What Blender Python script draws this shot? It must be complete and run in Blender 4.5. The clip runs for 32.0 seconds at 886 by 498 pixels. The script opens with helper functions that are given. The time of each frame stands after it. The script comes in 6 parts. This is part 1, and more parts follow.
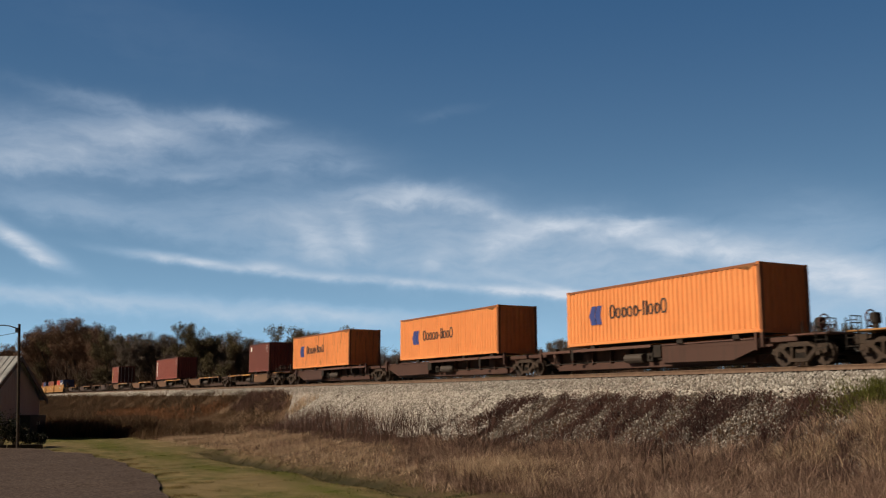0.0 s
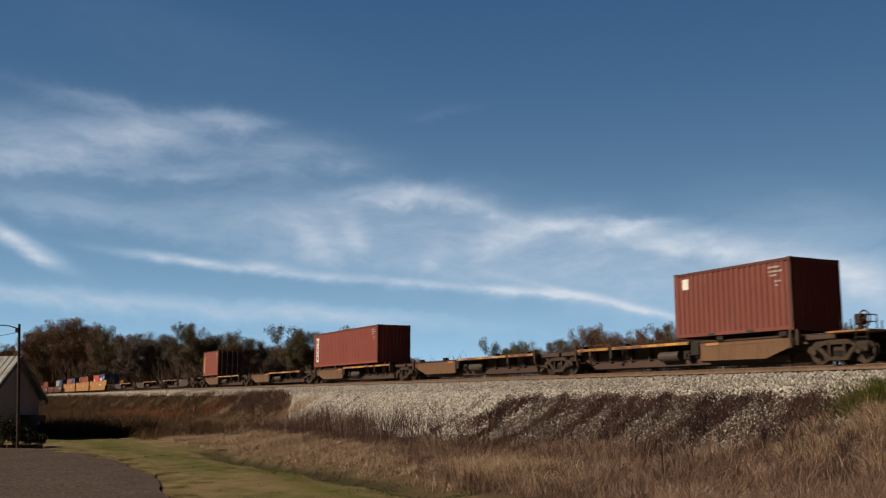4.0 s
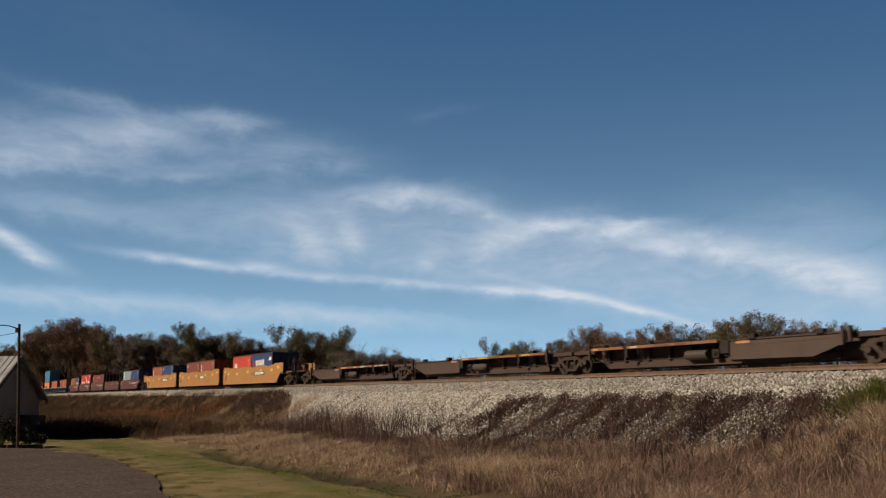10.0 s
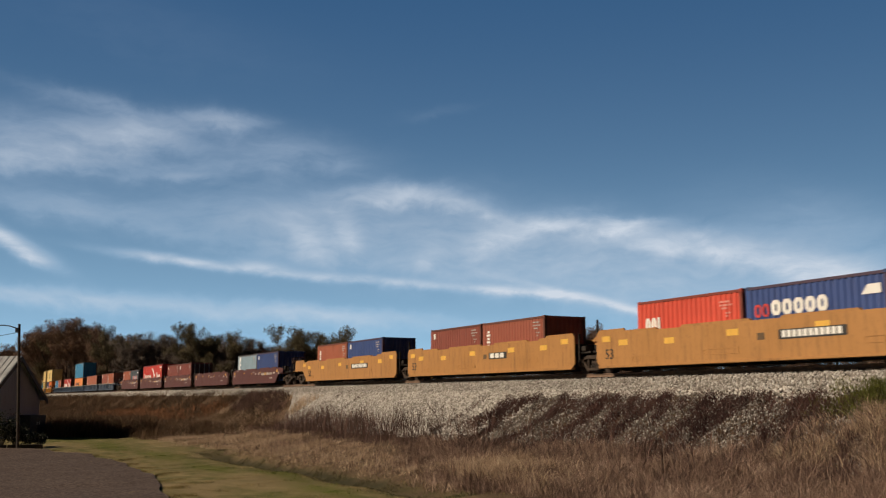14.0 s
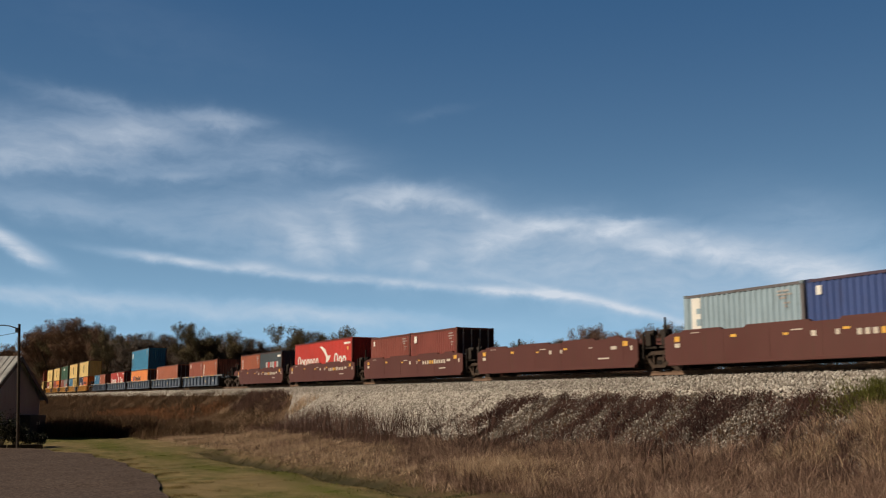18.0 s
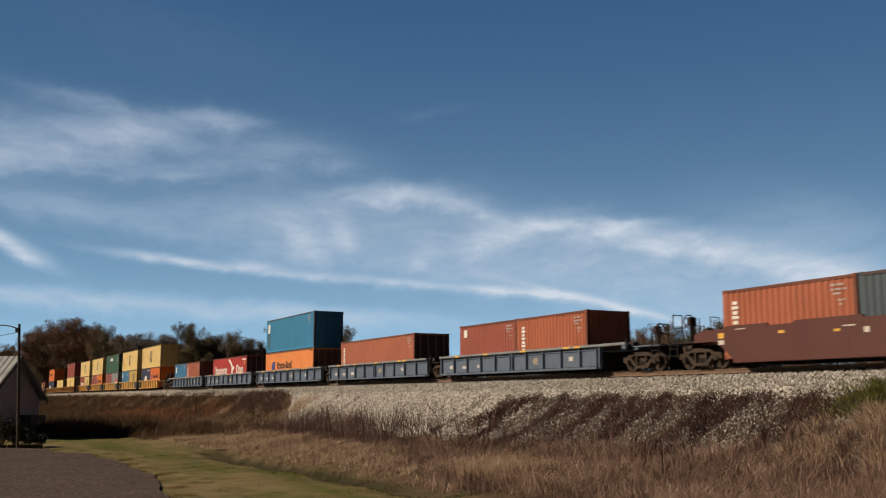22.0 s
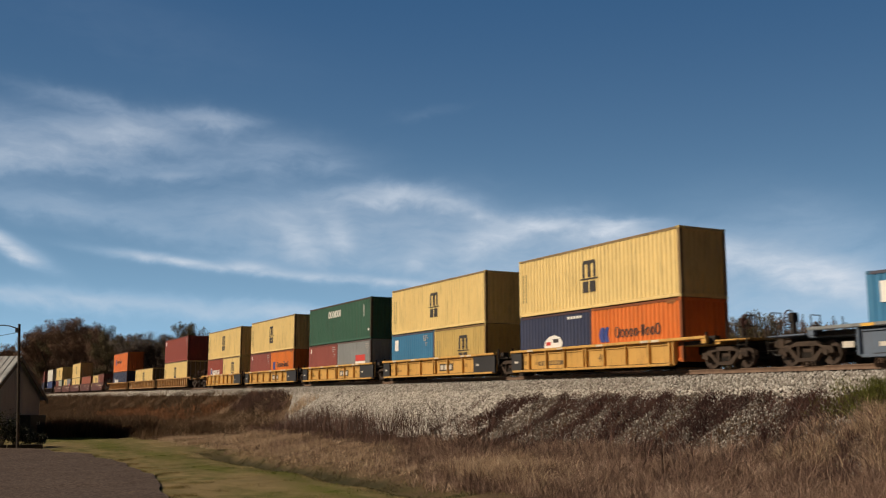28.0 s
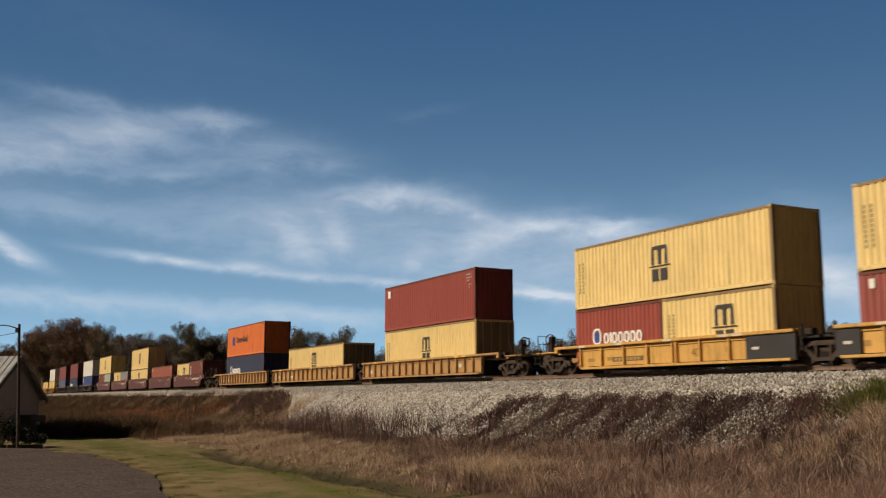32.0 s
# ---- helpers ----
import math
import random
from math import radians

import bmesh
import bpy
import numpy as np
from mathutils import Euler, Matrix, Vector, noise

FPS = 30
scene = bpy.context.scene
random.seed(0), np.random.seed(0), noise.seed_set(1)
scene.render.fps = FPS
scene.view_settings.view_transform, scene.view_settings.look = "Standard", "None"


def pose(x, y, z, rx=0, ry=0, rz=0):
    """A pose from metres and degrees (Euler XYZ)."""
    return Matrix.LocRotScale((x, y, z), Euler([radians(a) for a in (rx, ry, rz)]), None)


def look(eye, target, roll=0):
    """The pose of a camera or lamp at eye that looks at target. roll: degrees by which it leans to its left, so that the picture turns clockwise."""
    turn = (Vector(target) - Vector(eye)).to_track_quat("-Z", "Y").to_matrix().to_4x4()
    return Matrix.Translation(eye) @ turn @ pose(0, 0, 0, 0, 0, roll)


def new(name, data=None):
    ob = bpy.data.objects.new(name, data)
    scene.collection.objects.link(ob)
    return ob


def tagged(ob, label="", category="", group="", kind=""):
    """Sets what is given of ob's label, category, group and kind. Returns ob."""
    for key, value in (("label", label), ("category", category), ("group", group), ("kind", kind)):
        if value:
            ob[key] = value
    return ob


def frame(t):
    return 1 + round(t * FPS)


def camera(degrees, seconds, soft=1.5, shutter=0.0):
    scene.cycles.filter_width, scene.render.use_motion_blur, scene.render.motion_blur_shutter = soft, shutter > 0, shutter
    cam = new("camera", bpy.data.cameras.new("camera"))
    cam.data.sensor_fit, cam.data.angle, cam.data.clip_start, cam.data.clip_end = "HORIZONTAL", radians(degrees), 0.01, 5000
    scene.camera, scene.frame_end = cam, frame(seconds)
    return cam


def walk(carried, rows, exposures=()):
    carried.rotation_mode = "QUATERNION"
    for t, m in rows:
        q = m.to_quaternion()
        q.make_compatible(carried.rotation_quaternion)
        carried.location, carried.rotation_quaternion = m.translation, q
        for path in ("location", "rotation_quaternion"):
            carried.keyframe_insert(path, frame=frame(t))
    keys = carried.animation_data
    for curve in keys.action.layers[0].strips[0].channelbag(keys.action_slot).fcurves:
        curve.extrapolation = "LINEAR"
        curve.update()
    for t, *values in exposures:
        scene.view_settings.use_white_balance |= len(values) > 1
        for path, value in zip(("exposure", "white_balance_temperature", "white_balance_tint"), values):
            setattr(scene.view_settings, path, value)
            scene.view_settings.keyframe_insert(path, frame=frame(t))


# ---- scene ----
# Plan: x runs along the train's way, y away from the camera towards the track, z up.
# Lawn at z = 0, eye at 2.7, rail heads at 3.78.
EYE = (0.0, 0.0, 2.7)
YAW, PITCH = -1.1048, 0.1524
cam = camera(49.19, 32.0, soft=1.2, shutter=0.25)
AIM = (EYE[0] + math.sin(YAW) * math.cos(PITCH), EYE[1] + math.cos(YAW) * math.cos(PITCH), EYE[2] + math.sin(PITCH))
walk(cam, [(0.0, look(EYE, AIM)), (32.0, look(EYE, AIM))], exposures=[(0.0, -0.3), (32.0, -0.3)])

# ---- world and sun ----
SUN_AZ, SUN_EL = 192.0, 31.0   # clockwise from +y, and above the horizon, in degrees
world = bpy.data.worlds.new("world")
scene.world = world
world.use_nodes = True
wn = world.node_tree.nodes
sky = wn.new("ShaderNodeTexSky")
sky.sky_type = "NISHITA"
sky.sun_disc = False
sky.sun_elevation = radians(SUN_EL)
sky.sun_rotation = radians(SUN_AZ)
sky.air_density, sky.dust_density, sky.ozone_density = 1.0, 0.3, 3.0
wn["Background"].inputs["Strength"].default_value = 0.033
tint = wn.new("ShaderNodeMix")
tint.data_type, tint.blend_type = "RGBA", "MULTIPLY"
tint.inputs[0].default_value, tint.inputs[7].default_value = 1.0, (0.16, 0.23, 0.285, 1)
world.node_tree.links.new(sky.outputs["Color"], tint.inputs[6])
# the pale band at the horizon lies low and thin in clear autumn air
way = wn.new("ShaderNodeTexCoord")
lift = wn.new("ShaderNodeVectorMath")
lift.inputs[1].default_value = (0, 0, 0.1)
level = wn.new("ShaderNodeVectorMath")
level.operation = "NORMALIZE"
world.node_tree.links.new(way.outputs["Generated"], lift.inputs[0])
world.node_tree.links.new(lift.outputs[0], level.inputs[0])
world.node_tree.links.new(level.outputs[0], sky.inputs["Vector"])
# below the horizon lies dark land, not sky
split = wn.new("ShaderNodeSeparateXYZ")
world.node_tree.links.new(way.outputs["Generated"], split.inputs[0])
above = wn.new("ShaderNodeMapRange")
above.inputs["From Min"].default_value, above.inputs["From Max"].default_value = -0.02, 0.02
world.node_tree.links.new(split.outputs["Z"], above.inputs["Value"])
earth = wn.new("ShaderNodeMix")
earth.data_type = "RGBA"
earth.inputs[6].default_value = (0.25, 0.2, 0.14, 1)
world.node_tree.links.new(above.outputs[0], earth.inputs[0])
world.node_tree.links.new(tint.outputs[2], earth.inputs[7])
world.node_tree.links.new(earth.outputs[2], wn["Background"].inputs["Color"])
sun_data = bpy.data.lights.new("sun", "SUN")
sun_data.energy, sun_data.angle, sun_data.color = 5.0, radians(0.6), (1.0, 0.83, 0.62)
sun = new("sun", sun_data)
SUN_DIR = Vector((math.sin(radians(SUN_AZ)) * math.cos(radians(SUN_EL)), math.cos(radians(SUN_AZ)) * math.cos(radians(SUN_EL)), math.sin(radians(SUN_EL))))
sun.matrix_world = look(SUN_DIR * 300, (0, 0, 0))


# ---- materials ----
def node_material(name):
    m = bpy.data.materials.new(name)
    m.use_nodes = True
    return m, m.node_tree.nodes, m.node_tree.links, m.node_tree.nodes["Principled BSDF"]


def ramp(nodes, links, source, stops):
    r = nodes.new("ShaderNodeValToRGB")
    while len(r.color_ramp.elements) < len(stops):
        r.color_ramp.elements.new(0.5)
    for e, (pos, col) in zip(r.color_ramp.elements, stops):
        e.position = pos
        e.color = (*col, 1) if len(col) == 3 else col
    links.new(source, r.inputs["Fac"])
    return r.outputs["Color"]


def noise_tex(nodes, links, vector, scale, detail=4.0, rough=0.6):
    n = nodes.new("ShaderNodeTexNoise")
    n.inputs["Scale"].default_value, n.inputs["Detail"].default_value, n.inputs["Roughness"].default_value = scale, detail, rough
    if vector is not None:
        links.new(vector, n.inputs["Vector"])
    return n.outputs["Fac"]


def mix(nodes, links, fac, a, b, blend="MIX"):
    n = nodes.new("ShaderNodeMix")
    n.data_type, n.blend_type = "RGBA", blend
    for sock, v in ((n.inputs[0], fac), (n.inputs[6], a), (n.inputs[7], b)):
        if hasattr(v, "is_output"):
            links.new(v, sock)
        else:
            sock.default_value = v if isinstance(v, (int, float)) else (*v, 1)
    return n.outputs[2]


def maths(nodes, links, op, a, b=0.0):
    n = nodes.new("ShaderNodeMath")
    n.operation = op
    for sock, v in zip(n.inputs, (a, b)):
        if hasattr(v, "is_output"):
            links.new(v, sock)
        else:
            sock.default_value = v
    return n.outputs[0]


def coords(nodes, links, stretch=(1, 1, 1), shift=True):
    """Object space, stretched, and shifted from thing to thing."""
    tc = nodes.new("ShaderNodeTexCoord")
    mp = nodes.new("ShaderNodeMapping")
    mp.inputs["Scale"].default_value = stretch
    links.new(tc.outputs["Object"], mp.inputs["Vector"])
    if not shift:
        return mp.outputs["Vector"]
    info = nodes.new("ShaderNodeObjectInfo")
    mul = maths(nodes, links, "MULTIPLY", info.outputs["Random"], 37.0)
    add = nodes.new("ShaderNodeVectorMath")
    links.new(mp.outputs["Vector"], add.inputs[0])
    links.new(mul, add.inputs[1])
    return add.outputs[0]


def bump(nodes, links, bsdf, height, strength, distance=0.02):
    b = nodes.new("ShaderNodeBump")
    b.inputs["Strength"].default_value, b.inputs["Distance"].default_value = strength, distance
    links.new(height, b.inputs["Height"])
    links.new(b.outputs["Normal"], bsdf.inputs["Normal"])


PAINTS = {}


def paint(colour, wear=0.35, dirt=(0.06, 0.042, 0.03), rough=0.55, metal=0.0):
    """Weathered paint: fading in patches, streaks of dirt that run down, fine grime."""
    key = (colour, wear, dirt, rough, metal)
    if key in PAINTS:
        return PAINTS[key]
    m, n, l, b = node_material("weathered_paint")
    v = coords(n, l)
    streak_v = coords(n, l, (3.2, 3.2, 0.35))
    patch = noise_tex(n, l, v, 0.6, 5, 0.65)
    streak = noise_tex(n, l, streak_v, 1.6, 5, 0.7)
    grime = noise_tex(n, l, v, 9.0, 4, 0.7)
    fade = tuple(min(1, c * 1.16 + 0.018) for c in colour)
    dark = tuple(c * 0.8 for c in colour)
    c = mix(n, l, patch, dark, fade)
    s = ramp(n, l, streak, [(0.52, (0, 0, 0)), (0.75, (1, 1, 1))])
    c = mix(n, l, maths(n, l, "MULTIPLY", s, wear), c, dirt)
    g = ramp(n, l, grime, [(0.55, (0, 0, 0)), (0.8, (1, 1, 1))])
    c = mix(n, l, maths(n, l, "MULTIPLY", g, wear * 0.6), c, dirt)
    l.new(c, b.inputs["Base Color"])
    l.new(maths(n, l, "ADD", maths(n, l, "MULTIPLY", patch, 0.3), rough - 0.1), b.inputs["Roughness"])
    b.inputs["Metallic"].default_value = metal
    bump(n, l, b, grime, 0.12, 0.01)
    PAINTS[key] = m
    return m


def rough_steel(name, a, c, scale=6.0, rough=0.75, metal=0.2):
    m, n, l, b = node_material(name)
    v = coords(n, l)
    f = noise_tex(n, l, v, scale, 6, 0.7)
    g = noise_tex(n, l, v, scale * 0.15, 3, 0.6)
    col = ramp(n, l, f, [(0.35, a), (0.7, c)])
    l.new(mix(n, l, maths(n, l, "MULTIPLY", g, 0.7), col, a), b.inputs["Base Color"])
    b.inputs["Roughness"].default_value, b.inputs["Metallic"].default_value = rough, metal
    bump(n, l, b, f, 0.3, 0.01)
    return m


def plant(name, stops, rough=0.8, wide=0.25, grain=0.55, stretch=(1, 1, 1)):
    """Leaves and stems: each island its own tone, in drifts of colour over the land."""
    m, n, l, b = node_material(name)
    geo = n.new("ShaderNodeNewGeometry")
    v = coords(n, l, stretch, shift=False)
    drift = maths(n, l, "ADD", maths(n, l, "MULTIPLY", noise_tex(n, l, v, wide, 3, 0.6), 0.55), maths(n, l, "MULTIPLY", noise_tex(n, l, v, wide * 5, 2, 0.5), 0.45))
    drift = maths(n, l, "MULTIPLY", maths(n, l, "MAXIMUM", maths(n, l, "SUBTRACT", drift, 0.33), 0.0), (1 - grain) / 0.34)
    f = maths(n, l, "ADD", maths(n, l, "MULTIPLY", geo.outputs["Random Per Island"], grain), drift)
    l.new(ramp(n, l, f, stops), b.inputs["Base Color"])
    b.inputs["Roughness"].default_value = rough
    b.inputs["Specular IOR Level"].default_value = 0.2
    return m


TRUCK_STEEL = rough_steel("grimy_cast_steel", (0.035, 0.024, 0.018), (0.11, 0.07, 0.048))
WHEEL_STEEL = rough_steel("worn_wheel_steel", (0.05, 0.035, 0.028), (0.16, 0.12, 0.1), rough=0.5, metal=0.6)
RAIL_STEEL = rough_steel("rusty_rail_steel", (0.13, 0.08, 0.055), (0.28, 0.185, 0.13), 3.0, 0.75, 0.1)
UNDER_STEEL = rough_steel("dark_underframe", (0.018, 0.014, 0.012), (0.05, 0.036, 0.028))
GALVANISED = rough_steel("dull_galvanised_steel", (0.3, 0.31, 0.32), (0.5, 0.51, 0.52), 4.0, 0.5, 0.5)
BLACK_PAINT = paint((0.02, 0.02, 0.022), 0.3)
WHITE_PAINT = paint((0.82, 0.82, 0.8), 0.12)


# ---- mesh helpers ----
class Shape:
    """Collects boxes, prisms and tubes, and turns them into one mesh."""

    def __init__(self):
        self.v, self.f = [], []

    def add(self, verts, faces):
        k = len(self.v)
        self.v += [tuple(p) for p in verts]
        self.f += [tuple(i + k for i in q) for q in faces]
        return self

    def box(self, x0, x1, y0, y1, z0, z1, cut=0.0):
        """A box whose long upright and lying edges are chamfered by cut."""
        if cut <= 0:
            return self.add([(x, y, z) for x in (x0, x1) for y in (y0, y1) for z in (z0, z1)],
                            [(0, 1, 3, 2), (4, 6, 7, 5), (0, 4, 5, 1), (2, 3, 7, 6), (0, 2, 6, 4), (1, 5, 7, 3)])
        ring = [(y0 + cut, z0), (y1 - cut, z0), (y1, z0 + cut), (y1, z1 - cut), (y1 - cut, z1), (y0 + cut, z1), (y0, z1 - cut), (y0, z0 + cut)]
        vs = [(x, y, z) for x in (x0, x1) for y, z in ring]
        return self.add(vs, [tuple(range(7, -1, -1)), tuple(range(8, 16))] + [(i, (i + 1) % 8, 8 + (i + 1) % 8, 8 + i) for i in range(8)])

    def prism(self, poly, y0, y1):
        """An outline in x and z, drawn through from y0 to y1."""
        n = len(poly)
        vs = [(x, y0, z) for x, z in poly] + [(x, y1, z) for x, z in poly]
        return self.add(vs, [tuple(range(n)), tuple(range(2 * n - 1, n - 1, -1))] + [(i, n + i, n + (i + 1) % n, (i + 1) % n) for i in range(n)])

    def tube(self, a, b, r0, r1=None, n=8):
        a, b = Vector(a), Vector(b)
        r1 = r0 if r1 is None else r1
        q = (b - a).to_track_quat("Z", "Y")
        vs = [a + q @ Vector((r0 * math.cos(6.2832 * i / n), r0 * math.sin(6.2832 * i / n), 0)) for i in range(n)]
        vs += [b + q @ Vector((r1 * math.cos(6.2832 * i / n), r1 * math.sin(6.2832 * i / n), 0)) for i in range(n)]
        return self.add(vs, [tuple(range(n - 1, -1, -1)), tuple(range(n, 2 * n))] + [(i, (i + 1) % n, n + (i + 1) % n, n + i) for i in range(n)])

    def ring(self, centre, r, thick, n=16):
        """A hoop about the x axis, in one piece."""
        c, m = Vector(centre), 5
        vs = []
        for i in range(n):
            a = 6.2832 * i / n
            for j in range(m):
                b = 6.2832 * j / m
                k = r + thick * math.cos(b)
                vs.append(c + Vector((thick * math.sin(b), k * math.cos(a), k * math.sin(a))))
        return self.add(vs, [(i * m + j, i * m + (j + 1) % m, (i + 1) % n * m + (j + 1) % m, (i + 1) % n * m + j) for i in range(n) for j in range(m)])

    def mesh(self, name, material, smooth=False):
        me = bpy.data.meshes.new(name)
        me.from_pydata(self.v, [], self.f)
        me.materials.append(material)
        if smooth:
            me.polygons.foreach_set("use_smooth", [True] * len(me.polygons))
        me.update()
        return me


def part(name, shape, material, parent, label="", smooth=False, kind=""):
    """One mesh object under a thing or under a part; shape: a Shape, or a mesh that is shared."""
    me = shape.mesh(name, material, smooth) if isinstance(shape, Shape) else shape
    ob = new(name, me)
    ob.parent = parent
    return tagged(ob, label, kind=kind)


SHARED = {}


def shared(key, make):
    """A mesh that alike pieces share."""
    if key not in SHARED:
        SHARED[key] = make()
    return SHARED[key]


def thing(name, label, category, group="", kind=""):
    return tagged(new(name), label, category, group, kind)


def arrays_mesh(name, verts, faces, material, smooth=False):
    """A big mesh from arrays; all faces have the same number of corners."""
    me = bpy.data.meshes.new(name)
    verts, faces = np.asarray(verts, "f"), np.asarray(faces, "i")
    k = faces.shape[1]
    me.vertices.add(len(verts))
    me.vertices.foreach_set("co", verts.ravel())
    me.loops.add(faces.size)
    me.loops.foreach_set("vertex_index", faces.ravel())
    me.polygons.add(len(faces))
    me.polygons.foreach_set("loop_start", np.arange(len(faces)) * k)
    me.polygons.foreach_set("loop_total", np.full(len(faces), k))
    if smooth:
        me.polygons.foreach_set("use_smooth", np.ones(len(faces), bool))
    me.materials.append(material)
    me.update()
    me.validate()
    return me


# ---- the line of the track ----
LINE_Y, RAIL_Z, HALF = 25.904, 3.78, 1.22
LS = np.arange(-1100.0, 201.0, 1.0)
LC = np.clip(LS, -430, 60)
LH = -0.3917e-3 * LC - 4.5815e-6 * LC**2 / 2 - 2.1746e-8 * LC**3 / 6
LX = np.concatenate([[0], np.cumsum((np.cos(LH[1:]) + np.cos(LH[:-1])) / 2)])
LY = np.concatenate([[0], np.cumsum((np.sin(LH[1:]) + np.sin(LH[:-1])) / 2)])
LX -= np.interp(0, LS, LX)
LY -= np.interp(0, LS, LY)


def on_line(s, lat=0.0):
    """World x and y of a place on the track: s along it, lat beyond the train's near side."""
    h = np.interp(s, LS, LH)
    return np.interp(s, LS, LX) - np.sin(h) * lat, LINE_Y + np.interp(s, LS, LY) + np.cos(h) * lat


def line_pose(s, z=RAIL_Z):
    x, y = on_line(s, HALF)
    return pose(float(x), float(y), z, 0, 0, math.degrees(float(np.interp(s, LS, LH))))


def run(t):
    """How far the train has gone at t seconds."""
    return 15.8955 * t + 0.0372 * (t - 16) ** 2


# ---- the land ----
PROFILE_LAT = (-400, -26, -14, -9, -5.4, -4.3, -0.62, -0.2, 2.64, 3.06, 6.6, 12, 30, 400)
PROFILE_Z = (0.0, 0.0, 0.0, 0.3, 0.8, 1.2, 3.39, 3.46, 3.46, 3.39, 1.3, 0.5, 0.4, 0.4)


def lat_of(x, y):
    """How far a place lies beyond the train's near side."""
    s = np.interp(x, LX, LS)
    return (y - LINE_Y - np.interp(s, LS, LY)) * np.cos(np.interp(s, LS, LH))


def wobble(x, y, size, seed=0.0):
    return (np.sin(x / size * 2.1 + seed) * np.cos(y / size * 1.7 + seed * 2.3) + 0.6 * np.sin(x / size * 4.7 + y / size * 3.9 + seed * 1.3)) / 1.6


def land(x, y):
    x, y = np.asarray(x, float), np.asarray(y, float)
    lat = lat_of(x, y)
    z = np.interp(lat, PROFILE_LAT, PROFILE_Z)
    soft = np.clip((np.abs(lat - HALF) - 2.2) / 3, 0, 1)
    near = np.clip(1 - np.abs(lat) / 150, 0, 1)
    ditch = np.exp(-((y - 13.9 - 0.048 * x) / 0.8) ** 2) * np.clip((13 - np.abs(x + 37)) / 3, 0, 1)
    return z - 0.3 * ditch + near * soft * (0.09 * wobble(x, y, 5.0) + 0.05 * wobble(x, y, 1.7, 2.0))


# ---- materials of the land ----
GREENER = ((-70, 7.5, 9, 2.2), (-58, 8.2, 7, 1.2), (-47.5, 9.0, 4.5, 0.9), (-38.5, 9.2, 3.5, 0.7), (-33.5, 10.6, 4.0, 0.8), (-28.0, 10.2, 3.0, 0.8), (-24, 8.5, 4, 0.6))


def ground_material():
    m, n, l, b = node_material("meadow_soil")
    v = coords(n, l, shift=False)
    big = noise_tex(n, l, coords(n, l, (0.5, 1.2, 1), shift=False), 0.28, 3, 0.6)
    mid = noise_tex(n, l, v, 0.9, 5, 0.65)
    fine = noise_tex(n, l, v, 14.0, 4, 0.7)
    lawn = ramp(n, l, mid, [(0.4, (0.13, 0.135, 0.042)), (0.55, (0.25, 0.205, 0.088)), (0.7, (0.38, 0.29, 0.15))])
    straw = ramp(n, l, mid, [(0.3, (0.23, 0.18, 0.085)), (0.7, (0.4, 0.3, 0.16))])
    c = mix(n, l, ramp(n, l, big, [(0.46, (0, 0, 0)), (0.56, (1, 1, 1))]), lawn, straw)
    c = mix(n, l, 0.22, c, ramp(n, l, fine, [(0.3, (0.03, 0.026, 0.014)), (0.7, (0.18, 0.14, 0.07))]))
    # long greener patches across the lawn
    sep = n.new("ShaderNodeSeparateXYZ")
    l.new(v, sep.inputs[0])
    lush = None
    wave = maths(n, l, "MULTIPLY", maths(n, l, "SUBTRACT", mid, 0.5), 3.0)
    for px, py, rx, ry in GREENER:
        u = maths(n, l, "DIVIDE", maths(n, l, "ADD", maths(n, l, "SUBTRACT", sep.outputs["X"], px), wave), rx)
        w = maths(n, l, "DIVIDE", maths(n, l, "ADD", maths(n, l, "SUBTRACT", sep.outputs["Y"], py), maths(n, l, "MULTIPLY", wave, 0.3)), ry)
        spot = maths(n, l, "EXPONENT", maths(n, l, "MULTIPLY", maths(n, l, "ADD", maths(n, l, "MULTIPLY", u, u), maths(n, l, "MULTIPLY", w, w)), -1.0))
        lush = spot if lush is None else maths(n, l, "MAXIMUM", lush, spot)
    c = mix(n, l, maths(n, l, "MULTIPLY", lush, 0.9), c, ramp(n, l, fine, [(0.3, (0.085, 0.1, 0.02)), (0.7, (0.17, 0.17, 0.04))]))
    # litter of dead plants covers the bank beside the track
    across = maths(n, l, "ADD", sep.outputs["Y"], maths(n, l, "MULTIPLY", mid, 3.0))
    bank = ramp(n, l, maths(n, l, "DIVIDE", across, 30.0), [(0.42, (0, 0, 0)), (0.5, (1, 1, 1))])
    litter = ramp(n, l, fine, [(0.3, (0.05, 0.033, 0.024)), (0.7, (0.2, 0.135, 0.085))])
    c = mix(n, l, bank, c, litter)
    # wet dark soil along the bottom of the ditch
    mid_y = maths(n, l, "ADD", maths(n, l, "MULTIPLY", sep.outputs["X"], 0.048), 13.9)
    off = maths(n, l, "ABSOLUTE", maths(n, l, "SUBTRACT", maths(n, l, "ADD", sep.outputs["Y"], maths(n, l, "MULTIPLY", maths(n, l, "SUBTRACT", mid, 0.5), 0.8)), mid_y))
    along = maths(n, l, "ABSOLUTE", maths(n, l, "ADD", sep.outputs["X"], 38.5))
    wet = maths(n, l, "MULTIPLY", ramp(n, l, off, [(0.35, (1, 1, 1)), (0.85, (0, 0, 0))]), ramp(n, l, maths(n, l, "DIVIDE", along, 14.0), [(0.6, (1, 1, 1)), (0.9, (0, 0, 0))]))
    c = mix(n, l, maths(n, l, "MULTIPLY", wet, 0.85), c, (0.045, 0.042, 0.022))
    l.new(c, b.inputs["Base Color"])
    b.inputs["Roughness"].default_value = 0.95
    b.inputs["Specular IOR Level"].default_value = 0.12
